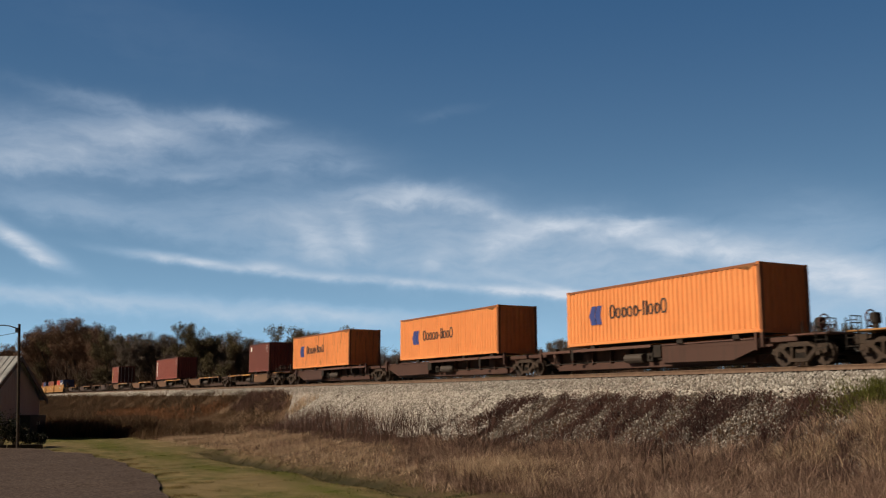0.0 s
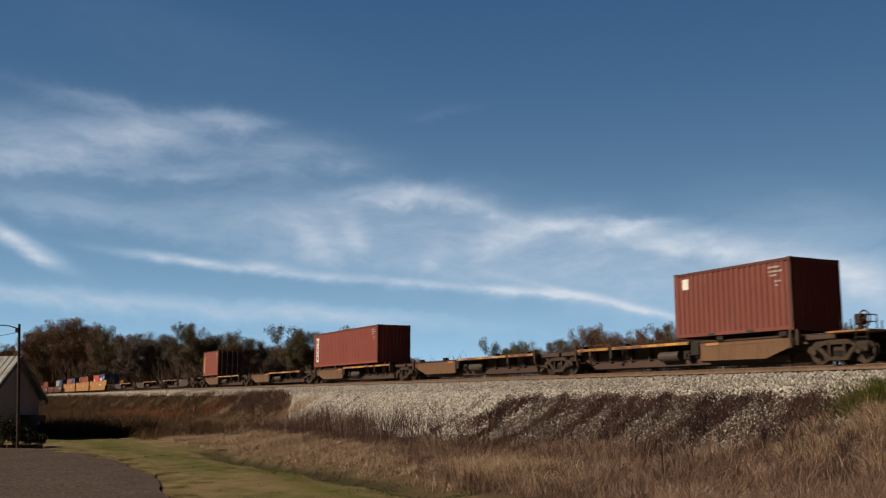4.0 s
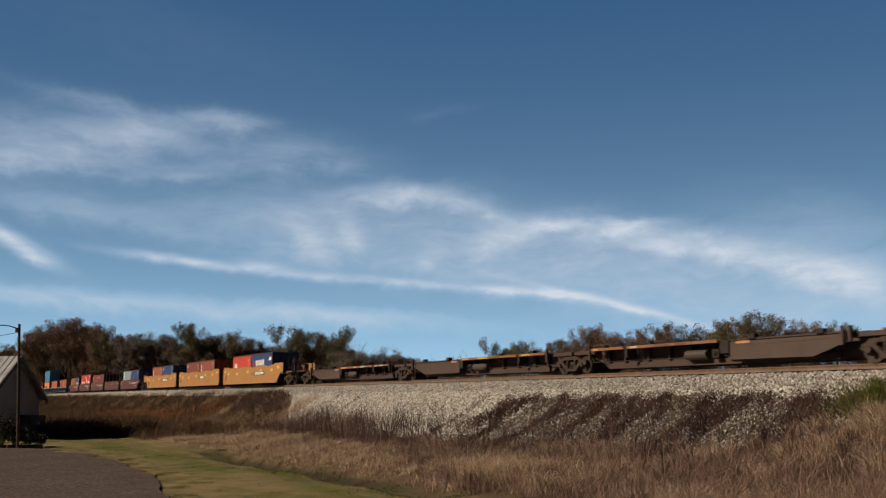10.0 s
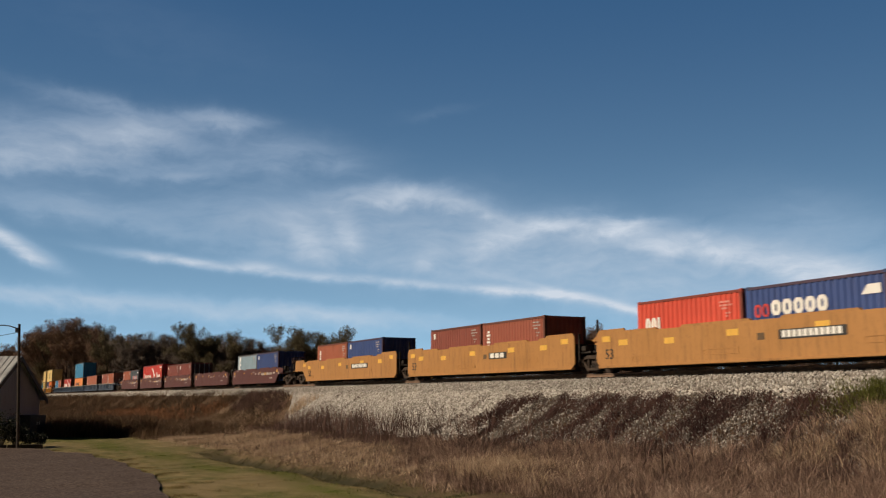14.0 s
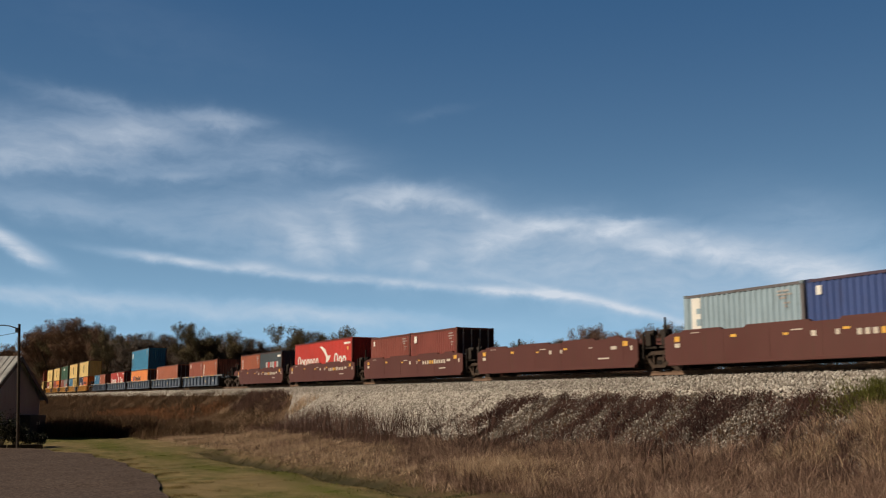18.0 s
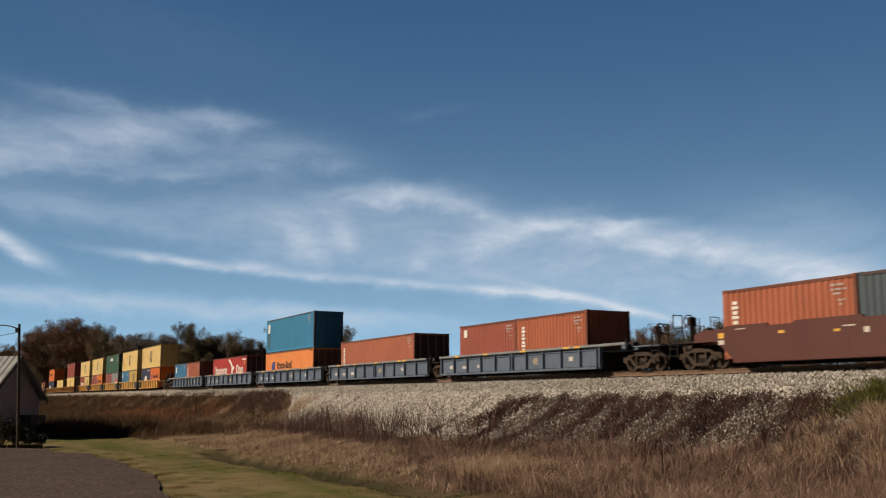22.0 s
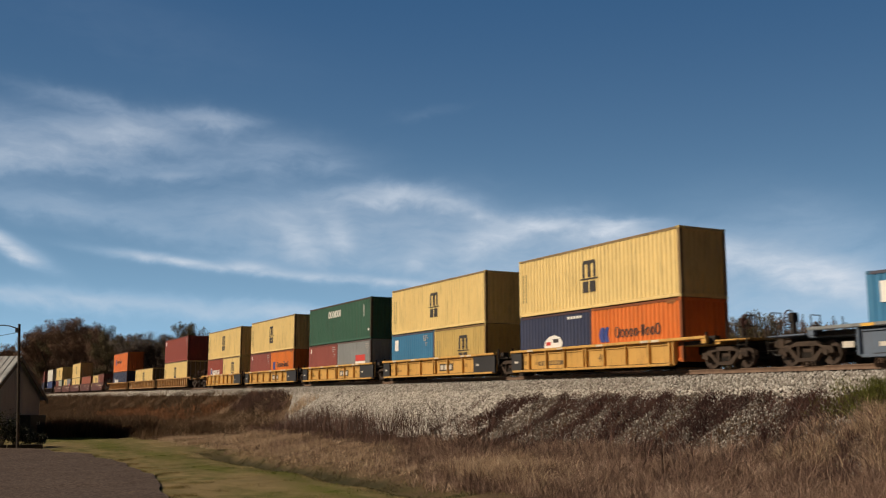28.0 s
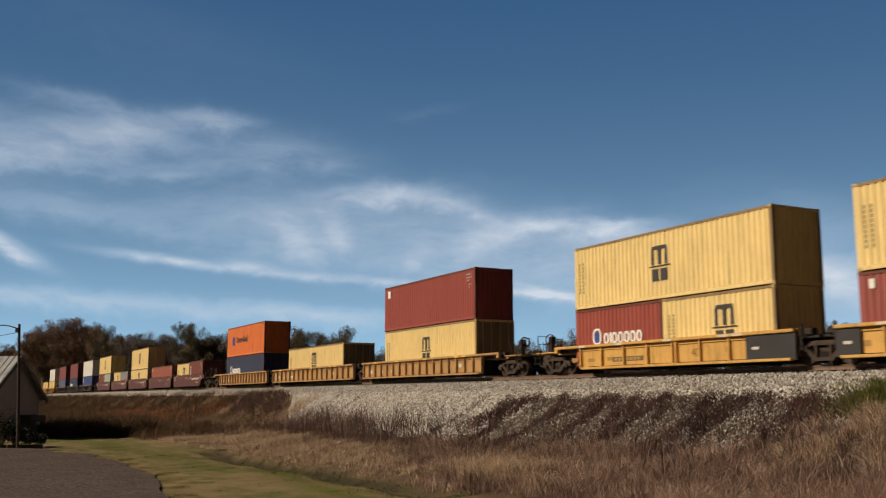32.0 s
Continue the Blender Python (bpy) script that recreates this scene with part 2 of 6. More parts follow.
    bump(n, l, b, fine, 0.6, 0.06)
    return m


def gravel_material(name, stops, scale, strength):
    m, n, l, b = node_material(name)
    v = coords(n, l, shift=False)
    vo = n.new("ShaderNodeTexVoronoi")
    vo.inputs["Scale"].default_value = scale
    l.new(v, vo.inputs["Vector"])
    big = noise_tex(n, l, v, 0.4, 4, 0.6)
    c = ramp(n, l, vo.outputs["Color"], stops)
    l.new(mix(n, l, maths(n, l, "MULTIPLY", big, 0.5), c, tuple(k * 0.6 for k in stops[0][1])), b.inputs["Base Color"])
    b.inputs["Roughness"].default_value = 0.9
    b.inputs["Specular IOR Level"].default_value = 0.12
    bump(n, l, b, vo.outputs["Distance"], strength, 0.05)
    return m


GROUND = ground_material()
BALLAST = gravel_material("limestone_ballast", [(0.2, (0.25, 0.225, 0.195)), (0.8, (0.58, 0.545, 0.495))], 11.0, 0.8)
DRIVE = gravel_material("packed_gravel", [(0.2, (0.075, 0.053, 0.044)), (0.8, (0.19, 0.142, 0.118))], 14.0, 0.25)


def stone_material(name, stops, stain):
    m, n, l, b = node_material(name)
    geo = n.new("ShaderNodeNewGeometry")
    f = noise_tex(n, l, coords(n, l, shift=False), 6.0, 4, 0.7)
    c = ramp(n, l, geo.outputs["Random Per Island"], stops)
    l.new(mix(n, l, maths(n, l, "MULTIPLY", f, 0.5), c, stain), b.inputs["Base Color"])
    b.inputs["Roughness"].default_value = 0.9
    return m


STONE = stone_material("ballast_stone", [(0.0, (0.12, 0.105, 0.095)), (0.3, (0.36, 0.325, 0.29)), (0.6, (0.58, 0.555, 0.525)), (1.0, (0.85, 0.835, 0.81))], (0.28, 0.245, 0.215))
TRACK_STONE = stone_material("trackside_stone", [(0.0, (0.1, 0.088, 0.08)), (0.3, (0.3, 0.275, 0.25)), (0.65, (0.43, 0.41, 0.385)), (1.0, (0.7, 0.69, 0.67))], (0.2, 0.17, 0.148))
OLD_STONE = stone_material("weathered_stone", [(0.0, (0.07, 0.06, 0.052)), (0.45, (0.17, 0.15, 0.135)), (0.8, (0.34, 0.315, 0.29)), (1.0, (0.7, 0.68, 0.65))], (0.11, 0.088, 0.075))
DRY = plant("dry_grass", [(0.08, (0.045, 0.03, 0.026)), (0.34, (0.155, 0.096, 0.076)), (0.6, (0.31, 0.21, 0.162)), (0.95, (0.66, 0.51, 0.4))], wide=0.5, grain=0.5)
TAN = plant("straw_grass", [(0.1, (0.27, 0.18, 0.125)), (0.5, (0.52, 0.385, 0.265)), (0.9, (0.76, 0.61, 0.45))], wide=0.5, grain=0.55)
DARK_WEED = plant("dark_weeds", [(0.12, (0.03, 0.018, 0.018)), (0.5, (0.085, 0.044, 0.042)), (0.9, (0.19, 0.105, 0.088))])
WEED = plant("dead_weed_stems", [(0.12, (0.05, 0.032, 0.029)), (0.5, (0.125, 0.074, 0.065)), (0.9, (0.27, 0.17, 0.135))])
RUSSET = plant("russet_brush", [(0.1, (0.03, 0.028, 0.016)), (0.34, (0.075, 0.05, 0.03)), (0.55, (0.15, 0.085, 0.05)), (0.75, (0.17, 0.115, 0.068)), (0.95, (0.42, 0.29, 0.17))], wide=0.16, grain=0.4)
EMBER = plant("orange_brush", [(0.15, (0.16, 0.07, 0.035)), (0.55, (0.38, 0.165, 0.075)), (0.9, (0.5, 0.26, 0.13))], wide=0.3)
LAWN = plant("lawn_straw", [(0.15, (0.16, 0.14, 0.05)), (0.45, (0.28, 0.225, 0.095)), (0.7, (0.41, 0.31, 0.155)), (0.95, (0.52, 0.4, 0.22))], wide=0.35, grain=0.35, stretch=(0.5, 1.2, 1))
TURF = plant("green_turf", [(0.15, (0.075, 0.11, 0.018)), (0.6, (0.15, 0.175, 0.034)), (0.95, (0.28, 0.25, 0.07))], wide=0.5, grain=0.4)
DAMP = plant("damp_ditch_grass", [(0.15, (0.085, 0.08, 0.04)), (0.6, (0.14, 0.125, 0.06)), (0.95, (0.25, 0.2, 0.105))], wide=0.7, grain=0.5)
THICKET = plant("thicket", [(0.15, (0.05, 0.037, 0.029)), (0.5, (0.115, 0.078, 0.06)), (0.9, (0.2, 0.14, 0.105))], wide=0.06)
FRESH = plant("green_weeds", [(0.12, (0.065, 0.06, 0.02)), (0.5, (0.12, 0.135, 0.028)), (0.95, (0.24, 0.235, 0.06))], wide=0.8)
SHRUB = plant("dark_shrub_leaves", [(0.2, (0.014, 0.018, 0.01)), (0.75, (0.04, 0.044, 0.024)), (0.97, (0.4, 0.38, 0.34))], wide=1.5, grain=0.85)


# ---- ground ----
def sheet(name, s_values, lat_values, lift, material, smooth=True):
    """A sheet that follows the track."""
    S, T = np.meshgrid(np.asarray(s_values, float), np.asarray(lat_values, float), indexing="ij")
    x, y = on_line(S, T)
    z = land(x, y) + lift
    idx = np.arange(S.size).reshape(S.shape)
    faces = np.stack([idx[:-1, :-1].ravel(), idx[1:, :-1].ravel(), idx[1:, 1:].ravel(), idx[:-1, 1:].ravel()], 1)
    return new(name, arrays_mesh(name, np.stack([x.ravel(), y.ravel(), z.ravel()], 1), faces, material, smooth))


g_s = np.concatenate([[-1090, -800, -600, -500], np.arange(-430, -140, 8.0), np.arange(-140, 10, 1.0), [20, 40, 70, 120, 200]])
g_lat = np.concatenate([[-60, -45, -35], np.arange(-30, -14, 1.0), np.arange(-14, 8, 0.35), [9, 11, 14, 18, 24, 32, 45]])


def ground_sheet():
    """One sheet to the horizon: fine near the track, one ring of wide faces beyond."""
    S, T = np.meshgrid(g_s, g_lat, indexing="ij")
    x, y = on_line(S, T)
    z = land(x, y)
    ns, nl = S.shape
    v = np.stack([x, y, z], -1)
    outer = np.zeros((ns + 2, nl + 2, 3))
    outer[1:-1, 1:-1] = v
    outer[0, 1:-1] = v[0] + (-3000, 0, 0)
    outer[-1, 1:-1] = v[-1] + (3000, 0, 0)
    outer[:, 0] = outer[:, 1] + (0, -3200, 0)
    outer[:, -1] = outer[:, -2] + (0, 3200, 0)
    idx = np.arange((ns + 2) * (nl + 2)).reshape(ns + 2, nl + 2)
    faces = np.stack([idx[:-1, :-1].ravel(), idx[1:, :-1].ravel(), idx[1:, 1:].ravel(), idx[:-1, 1:].ravel()], 1)
    return tagged(new("ground", arrays_mesh("ground", outer.reshape(-1, 3), faces, GROUND, True)), "rough autumn lawn and weedy railway bank", "ground", kind="structure")


ground = ground_sheet()
ballast = tagged(sheet("ballast", np.arange(-430, 60, 2.0), [-1.4, -1.0, -0.62, -0.2, 1.2, 2.64, 3.06, 3.6], 0.03, BALLAST), "pale limestone ballast under the rails", "ballast", kind="structure")
tagged(sheet("ballast_bank", np.arange(-66, -40, 1.0), [-5.0, -4.4, -4.0, -3.4, -2.8, -2.2, -1.6, -1.4], 0.03, BALLAST), "pale broken stone spilled down the bank", "ballast", kind="structure")


def drive_sheet():
    """The packed drive in front of the shed, with an uneven edge."""
    pts = [(-61.5, -9.0), (-58.5, 1.0), (-55.5, 4.3), (-51.0, 5.6), (-45.0, 6.45), (-39.5, 6.55), (-34.0, 6.3), (-30.0, 5.8), (-26.0, 5.1), (-19.0, 3.6), (-8.0, 1.6), (-8.0, -14.0), (-60.0, -14.0)]
    fine = []
    for (ax, ay), (bx, by) in zip(pts, pts[1:] + pts[:1]):
        k = max(1, int(math.hypot(bx - ax, by - ay) / 0.35))
        for i in range(k):
            x, y = ax + (bx - ax) * i / k, ay + (by - ay) * i / k
            fine.append((x + 0.22 * wobble(x, y, 2.6, 1.0), y + 0.16 * wobble(x, y, 2.6, 4.0)))
    bm = bmesh.new()
    vs = [bm.verts.new((x, y, 0.0)) for x, y in fine]
    bm.faces.new(vs)
    bmesh.ops.triangulate(bm, faces=bm.faces[:])
    for _ in range(3):
        bmesh.ops.subdivide_edges(bm, edges=[e for e in bm.edges if e.calc_length() > 1.6], cuts=1, use_grid_fill=False)
        bmesh.ops.triangulate(bm, faces=bm.faces[:])
    for v in bm.verts:
        v.co.z = float(land(v.co.x, v.co.y)) + 0.05
    me = bpy.data.meshes.new("drive")
    bm.to_mesh(me)
    bm.free()
    me.materials.append(DRIVE)
    return tagged(new("drive", me), "grey-brown packed gravel drive", "drive", kind="structure")


drive = drive_sheet()

# ---- rails and ties ----
track = thing("railway_track", "rusty steel rails on dark timber ties", "railway track", kind="structure")


def rail_mesh(lat):
    prof = [(-0.07, -0.18), (0.07, -0.18), (0.07, -0.165), (0.012, -0.14), (0.012, -0.05), (0.036, -0.035), (0.036, 0.0), (-0.036, 0.0), (-0.036, -0.035), (-0.012, -0.05), (-0.012, -0.14), (-0.07, -0.165)]
    s = np.arange(-430, 60, 3.0)
    vs = []
    for dl, dz in prof:
        x, y = on_line(s, lat + dl)
        vs.append(np.stack([x, y, np.full(len(s), RAIL_Z + dz)], 1))
    vs = np.stack(vs, 1)
    idx = np.arange(vs.shape[0] * vs.shape[1]).reshape(vs.shape[:2])
    nxt = np.roll(idx, -1, 1)
    faces = np.stack([idx[:-1].ravel(), nxt[:-1].ravel(), nxt[1:].ravel(), idx[1:].ravel()], 1)
    return arrays_mesh("rail", vs.reshape(-1, 3), faces, RAIL_STEEL)


for lat in (HALF - 0.76, HALF + 0.76):
    part("rail", rail_mesh(lat), None, track, "rusty steel rail")


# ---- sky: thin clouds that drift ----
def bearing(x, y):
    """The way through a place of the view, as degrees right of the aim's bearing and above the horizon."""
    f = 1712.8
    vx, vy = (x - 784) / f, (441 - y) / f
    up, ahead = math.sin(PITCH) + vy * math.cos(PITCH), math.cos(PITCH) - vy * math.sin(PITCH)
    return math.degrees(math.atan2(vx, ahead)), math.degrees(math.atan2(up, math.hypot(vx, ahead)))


def cloud_sheet():
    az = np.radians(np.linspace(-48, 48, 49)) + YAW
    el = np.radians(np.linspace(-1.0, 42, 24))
    A, E = np.meshgrid(az, el, indexing="ij")
    R = 2600.0
    v = np.stack([R * np.sin(A) * np.cos(E), R * np.cos(A) * np.cos(E), R * np.sin(E)], -1).reshape(-1, 3)
    idx = np.arange(A.size).reshape(A.shape)
    faces = np.stack([idx[:-1, :-1].ravel(), idx[1:, :-1].ravel(), idx[1:, 1:].ravel(), idx[:-1, 1:].ravel()], 1)
    m, n, l, b = node_material("thin_cloud")
    n.remove(b)
    tc = n.new("ShaderNodeTexCoord")
    sep = n.new("ShaderNodeSeparateXYZ")
    l.new(tc.outputs["Object"], sep.inputs[0])
    a = maths(n, l, "ARCTAN2", sep.outputs["X"], sep.outputs["Y"])
    a = maths(n, l, "MULTIPLY", maths(n, l, "SUBTRACT", a, YAW), 180 / math.pi)
    e = maths(n, l, "MULTIPLY", maths(n, l, "ARCSINE", maths(n, l, "DIVIDE", sep.outputs["Z"], R)), 180 / math.pi)
    com = n.new("ShaderNodeCombineXYZ")
    l.new(a, com.inputs[0])
    l.new(e, com.inputs[1])
    bend = n.new("ShaderNodeTexNoise")
    bend.inputs["Scale"].default_value, bend.inputs["Detail"].default_value = 0.28, 4.0
    l.new(com.outputs[0], bend.inputs["Vector"])
    pull = n.new("ShaderNodeVectorMath")
    pull.operation = "MULTIPLY_ADD"
    pull.inputs[1].default_value = (2.6, 2.0, 0)
    l.new(bend.outputs["Color"], pull.inputs[0])
    l.new(com.outputs[0], pull.inputs[2])

    def fibres(tilt, stretch, scale, detail, rough):
        mp = n.new("ShaderNodeMapping")
        mp.inputs["Scale"].default_value = stretch
        mp.inputs["Rotation"].default_value = (0, 0, radians(-tilt))
        l.new(pull.outputs[0], mp.inputs["Vector"])
        return noise_tex(n, l, mp.outputs[0], scale, detail, rough)
    combed = fibres(-7, (0.22, 1.0, 1), 1.15, 7, 0.6)
    hooked = fibres(38, (0.3, 1.0, 1), 0.9, 6, 0.58)
    puff = fibres(0, (0.7, 1.0, 1), 0.55, 6, 0.55)
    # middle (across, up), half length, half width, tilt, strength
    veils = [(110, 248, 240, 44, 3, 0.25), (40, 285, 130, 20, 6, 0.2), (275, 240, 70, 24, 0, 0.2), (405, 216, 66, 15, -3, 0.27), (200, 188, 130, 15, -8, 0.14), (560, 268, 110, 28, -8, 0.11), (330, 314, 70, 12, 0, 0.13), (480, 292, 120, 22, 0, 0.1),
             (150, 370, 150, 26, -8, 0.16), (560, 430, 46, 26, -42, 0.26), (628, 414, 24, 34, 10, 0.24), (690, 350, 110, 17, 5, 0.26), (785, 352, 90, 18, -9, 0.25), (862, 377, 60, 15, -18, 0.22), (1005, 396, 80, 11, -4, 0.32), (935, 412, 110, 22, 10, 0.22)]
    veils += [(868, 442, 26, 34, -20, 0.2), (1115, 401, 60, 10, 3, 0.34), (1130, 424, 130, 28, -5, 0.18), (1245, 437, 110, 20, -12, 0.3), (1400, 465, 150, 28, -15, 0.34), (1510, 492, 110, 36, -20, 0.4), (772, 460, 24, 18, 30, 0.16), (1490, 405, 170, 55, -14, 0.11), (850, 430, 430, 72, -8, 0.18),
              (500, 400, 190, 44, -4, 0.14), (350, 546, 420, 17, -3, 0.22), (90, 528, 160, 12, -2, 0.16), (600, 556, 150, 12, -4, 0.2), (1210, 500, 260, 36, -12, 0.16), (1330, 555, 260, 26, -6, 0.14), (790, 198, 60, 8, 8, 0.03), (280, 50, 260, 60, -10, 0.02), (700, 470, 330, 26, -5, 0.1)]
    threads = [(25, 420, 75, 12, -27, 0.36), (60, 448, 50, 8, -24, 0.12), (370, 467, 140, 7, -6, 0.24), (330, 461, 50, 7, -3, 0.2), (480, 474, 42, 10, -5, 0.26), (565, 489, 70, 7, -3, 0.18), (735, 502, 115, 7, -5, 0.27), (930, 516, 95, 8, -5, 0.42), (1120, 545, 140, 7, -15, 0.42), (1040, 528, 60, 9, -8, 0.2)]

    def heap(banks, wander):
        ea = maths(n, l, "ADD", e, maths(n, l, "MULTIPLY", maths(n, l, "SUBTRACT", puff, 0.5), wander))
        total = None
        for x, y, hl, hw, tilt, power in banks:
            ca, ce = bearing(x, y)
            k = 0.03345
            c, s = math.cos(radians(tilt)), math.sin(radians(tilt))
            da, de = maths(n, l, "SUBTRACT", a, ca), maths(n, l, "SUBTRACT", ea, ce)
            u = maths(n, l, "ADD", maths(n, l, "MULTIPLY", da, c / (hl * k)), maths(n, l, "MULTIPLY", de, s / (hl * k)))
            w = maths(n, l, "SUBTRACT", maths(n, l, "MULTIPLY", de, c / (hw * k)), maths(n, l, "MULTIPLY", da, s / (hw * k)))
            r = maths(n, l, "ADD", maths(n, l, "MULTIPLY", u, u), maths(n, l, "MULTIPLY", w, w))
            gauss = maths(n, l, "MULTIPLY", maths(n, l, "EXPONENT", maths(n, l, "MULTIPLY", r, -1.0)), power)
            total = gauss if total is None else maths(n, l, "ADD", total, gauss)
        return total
    tex = maths(n, l, "ADD", maths(n, l, "ADD", combed, maths(n, l, "MULTIPLY", hooked, 0.9)), maths(n, l, "MULTIPLY", puff, 0.9))
    tex = maths(n, l, "MAXIMUM", maths(n, l, "MULTIPLY", maths(n, l, "SUBTRACT", tex, 0.6), 1.15), 0.0)
    fine = maths(n, l, "MAXIMUM", maths(n, l, "MULTIPLY", maths(n, l, "SUBTRACT", combed, 0.0), 2.3), 0.0)
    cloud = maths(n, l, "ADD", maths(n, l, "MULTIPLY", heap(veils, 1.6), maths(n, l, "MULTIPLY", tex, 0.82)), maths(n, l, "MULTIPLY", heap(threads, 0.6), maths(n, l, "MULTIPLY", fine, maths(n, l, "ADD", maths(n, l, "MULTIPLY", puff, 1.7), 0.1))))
    low = maths(n, l, "EXPONENT", maths(n, l, "MULTIPLY", maths(n, l, "MAXIMUM", e, 0.0), -0.115))
    haze = maths(n, l, "ADD", maths(n, l, "MULTIPLY", low, 0.17), 0.8)
    dens = maths(n, l, "MINIMUM", maths(n, l, "ADD", cloud, haze), 0.95)
    share = maths(n, l, "MINIMUM", maths(n, l, "MULTIPLY", cloud, 1.7), 1.0)
    em, tr, ms = n.new("ShaderNodeEmission"), n.new("ShaderNodeBsdfTransparent"), n.new("ShaderNodeMixShader")
    l.new(mix(n, l, share, mix(n, l, low, (0.022, 0.1, 0.262), (0.515, 0.86, 1.14)), (0.74, 0.82, 0.93)), em.inputs["Color"])
    em.inputs["Strength"].default_value = 1.07
    l.new(dens, ms.inputs[0])
    l.new(tr.outputs[0], ms.inputs[1])
    l.new(em.outputs[0], ms.inputs[2])
    l.new(ms.outputs[0], n["Material Output"].inputs["Surface"])
    return tagged(new("cloud_backdrop", arrays_mesh("cloud_backdrop", v, faces, m, True)), "thin white streaks of high cloud on blue sky", "clouds", kind="structure")


clouds = cloud_sheet()
clouds.location = EYE


# ---- containers ----
FT20, FT40, STD, HIGH, WIDE = 6.06, 12.19, 2.59, 2.9, 2.44


def corrugated(length, z0, z1, y, depth, pitch=0.278):
    """An upright sheet along x with trapezoid ribs; its outer flats lie at y, and it sinks by depth."""
    n = max(2, round(length / pitch))
    p = length / n
    xs, ds = [], []
    for i in range(n):
        for f, d in ((0.0, 0), (0.34, 0), (0.5, 1), (0.84, 1)):
            xs.append(-length / 2 + (i + f) * p)
            ds.append(d)
    xs.append(length / 2)
    ds.append(0)
    back = y + depth * 1.6
    sh, m = Shape(), len(xs)
    vs = [(x, y + depth * d, z) for z in (z0, z1) for x, d in zip(xs, ds)] + [(x, back, z) for z in (z0, z1) for x in xs]
    fs = []
    for i in range(m - 1):
        fs += [(i, i + 1, m + i + 1, m + i), (2 * m + i + 1, 2 * m + i, 3 * m + i, 3 * m + i + 1), (m + i, m + i + 1, 3 * m + i + 1, 3 * m + i), (i + 1, i, 2 * m + i, 2 * m + i + 1)]
    return sh.add(vs, fs)


def turned(shape, quarter):
    """The shape turned about z by quarter turns."""
    c, s = ((1, 0), (0, 1), (-1, 0), (0, -1))[quarter % 4]
    shape.v = [(x * c - y * s, x * s + y * c, z) for x, y, z in shape.v]
    return shape


def shifted(shape, dx=0.0, dy=0.0, dz=0.0):
    shape.v = [(x + dx, y + dy, z + dz) for x, y, z in shape.v]
    return shape


def word_bars(x0, z0, width, height, count, tall=(), upright=False, fill=0.74):
    """A word that is not spelt out: one plain bar for each letter; tall letters reach higher."""
    out = []
    step = (height if upright else width) / count
    for i in range(count):
        sh = Shape()
        h = 1.0 if i in tall else 0.74
        if upright:
            sh.box(x0, x0 + width, -WIDE / 2 - 0.006, -WIDE / 2 + 0.01, z0 + (count - 1 - i) * step, z0 + (count - 1 - i) * step + step * 0.74)
        else:
            sh.box(x0 + i * step, x0 + i * step + step * fill, -WIDE / 2 - 0.006, -WIDE / 2 + 0.01, z0, z0 + height * h)
        out.append(sh)
    return out


def hoop(x0, z0, width, height, stroke):
    """A flat eight-sided hoop on the near side, drawn thicker at its flanks."""
    sh = Shape()
    outer = [(0.25, 0), (0.75, 0), (1, 0.25), (1, 0.75), (0.75, 1), (0.25, 1), (0, 0.75), (0, 0.25)]
    cx, cz = x0 + width / 2, z0 + height / 2
    o = [(x0 + u * width, z0 + v * height) for u, v in outer]
    k, q = 1 - 2 * stroke / width, 1 - 1.6 * stroke / height
    inner = [(cx + (x - cx) * k, cz + (z - cz) * q) for x, z in o]
    y0, y1 = -WIDE / 2 - 0.006, -WIDE / 2 + 0.01
    vs = [(x, y, z) for y in (y0, y1) for ring in (o, inner) for x, z in ring]
    fs = []
    for i in range(8):
        n = (i + 1) % 8
        fs += [(i, n, 8 + n, 8 + i), (16 + n, 16 + i, 24 + i, 24 + n), (n, i, 16 + i, 16 + n), (8 + i, 8 + n, 24 + n, 24 + i)]
    return sh.add(vs, fs)


def word_hoops(x0, z0, width, height, plan, stroke):
    """A word that is not spelt out: round marks (o), tall bars (l), tall hoops (O) and gaps, in the word's rhythm."""
    wide = {"o": 1.0, "O": 1.15, "l": 0.45, "-": 0.6, " ": 0.6}
    unit = width / sum(wide[k] for k in plan)
    out, x = [], x0
    for k in plan:
        w = wide[k] * unit
        if k in "oO":
            out.append(hoop(x, z0, w * 0.86, height * (1.0 if k == "O" else 0.74), stroke))
        elif k == "l":
            out.append(Shape().box(x + w * 0.1, x + w * 0.1 + stroke * 1.1, -WIDE / 2 - 0.006, -WIDE / 2 + 0.01, z0, z0 + height))
        elif k == "-":
            out.append(Shape().box(x, x + w * 0.75, -WIDE / 2 - 0.006, -WIDE / 2 + 0.01, z0 + height * 0.3, z0 + height * 0.3 + stroke * 0.8))
        x += w
    return out


def side_plate(poly):
    """A flat painted figure on the near side."""
    return Shape().prism(poly, -WIDE / 2 - 0.006, -WIDE / 2 + 0.01)


NAVY_MARK = paint((0.03, 0.06, 0.28), 0.2)
DARK_MARK = paint((0.035, 0.03, 0.03), 0.15)
YELLOW_MARK = paint((0.75, 0.55, 0.16), 0.15)
RED_MARK = paint((0.6, 0.05, 0.04), 0.15)


FADED_PRINT = paint((0.42, 0.39, 0.38), 0.4)


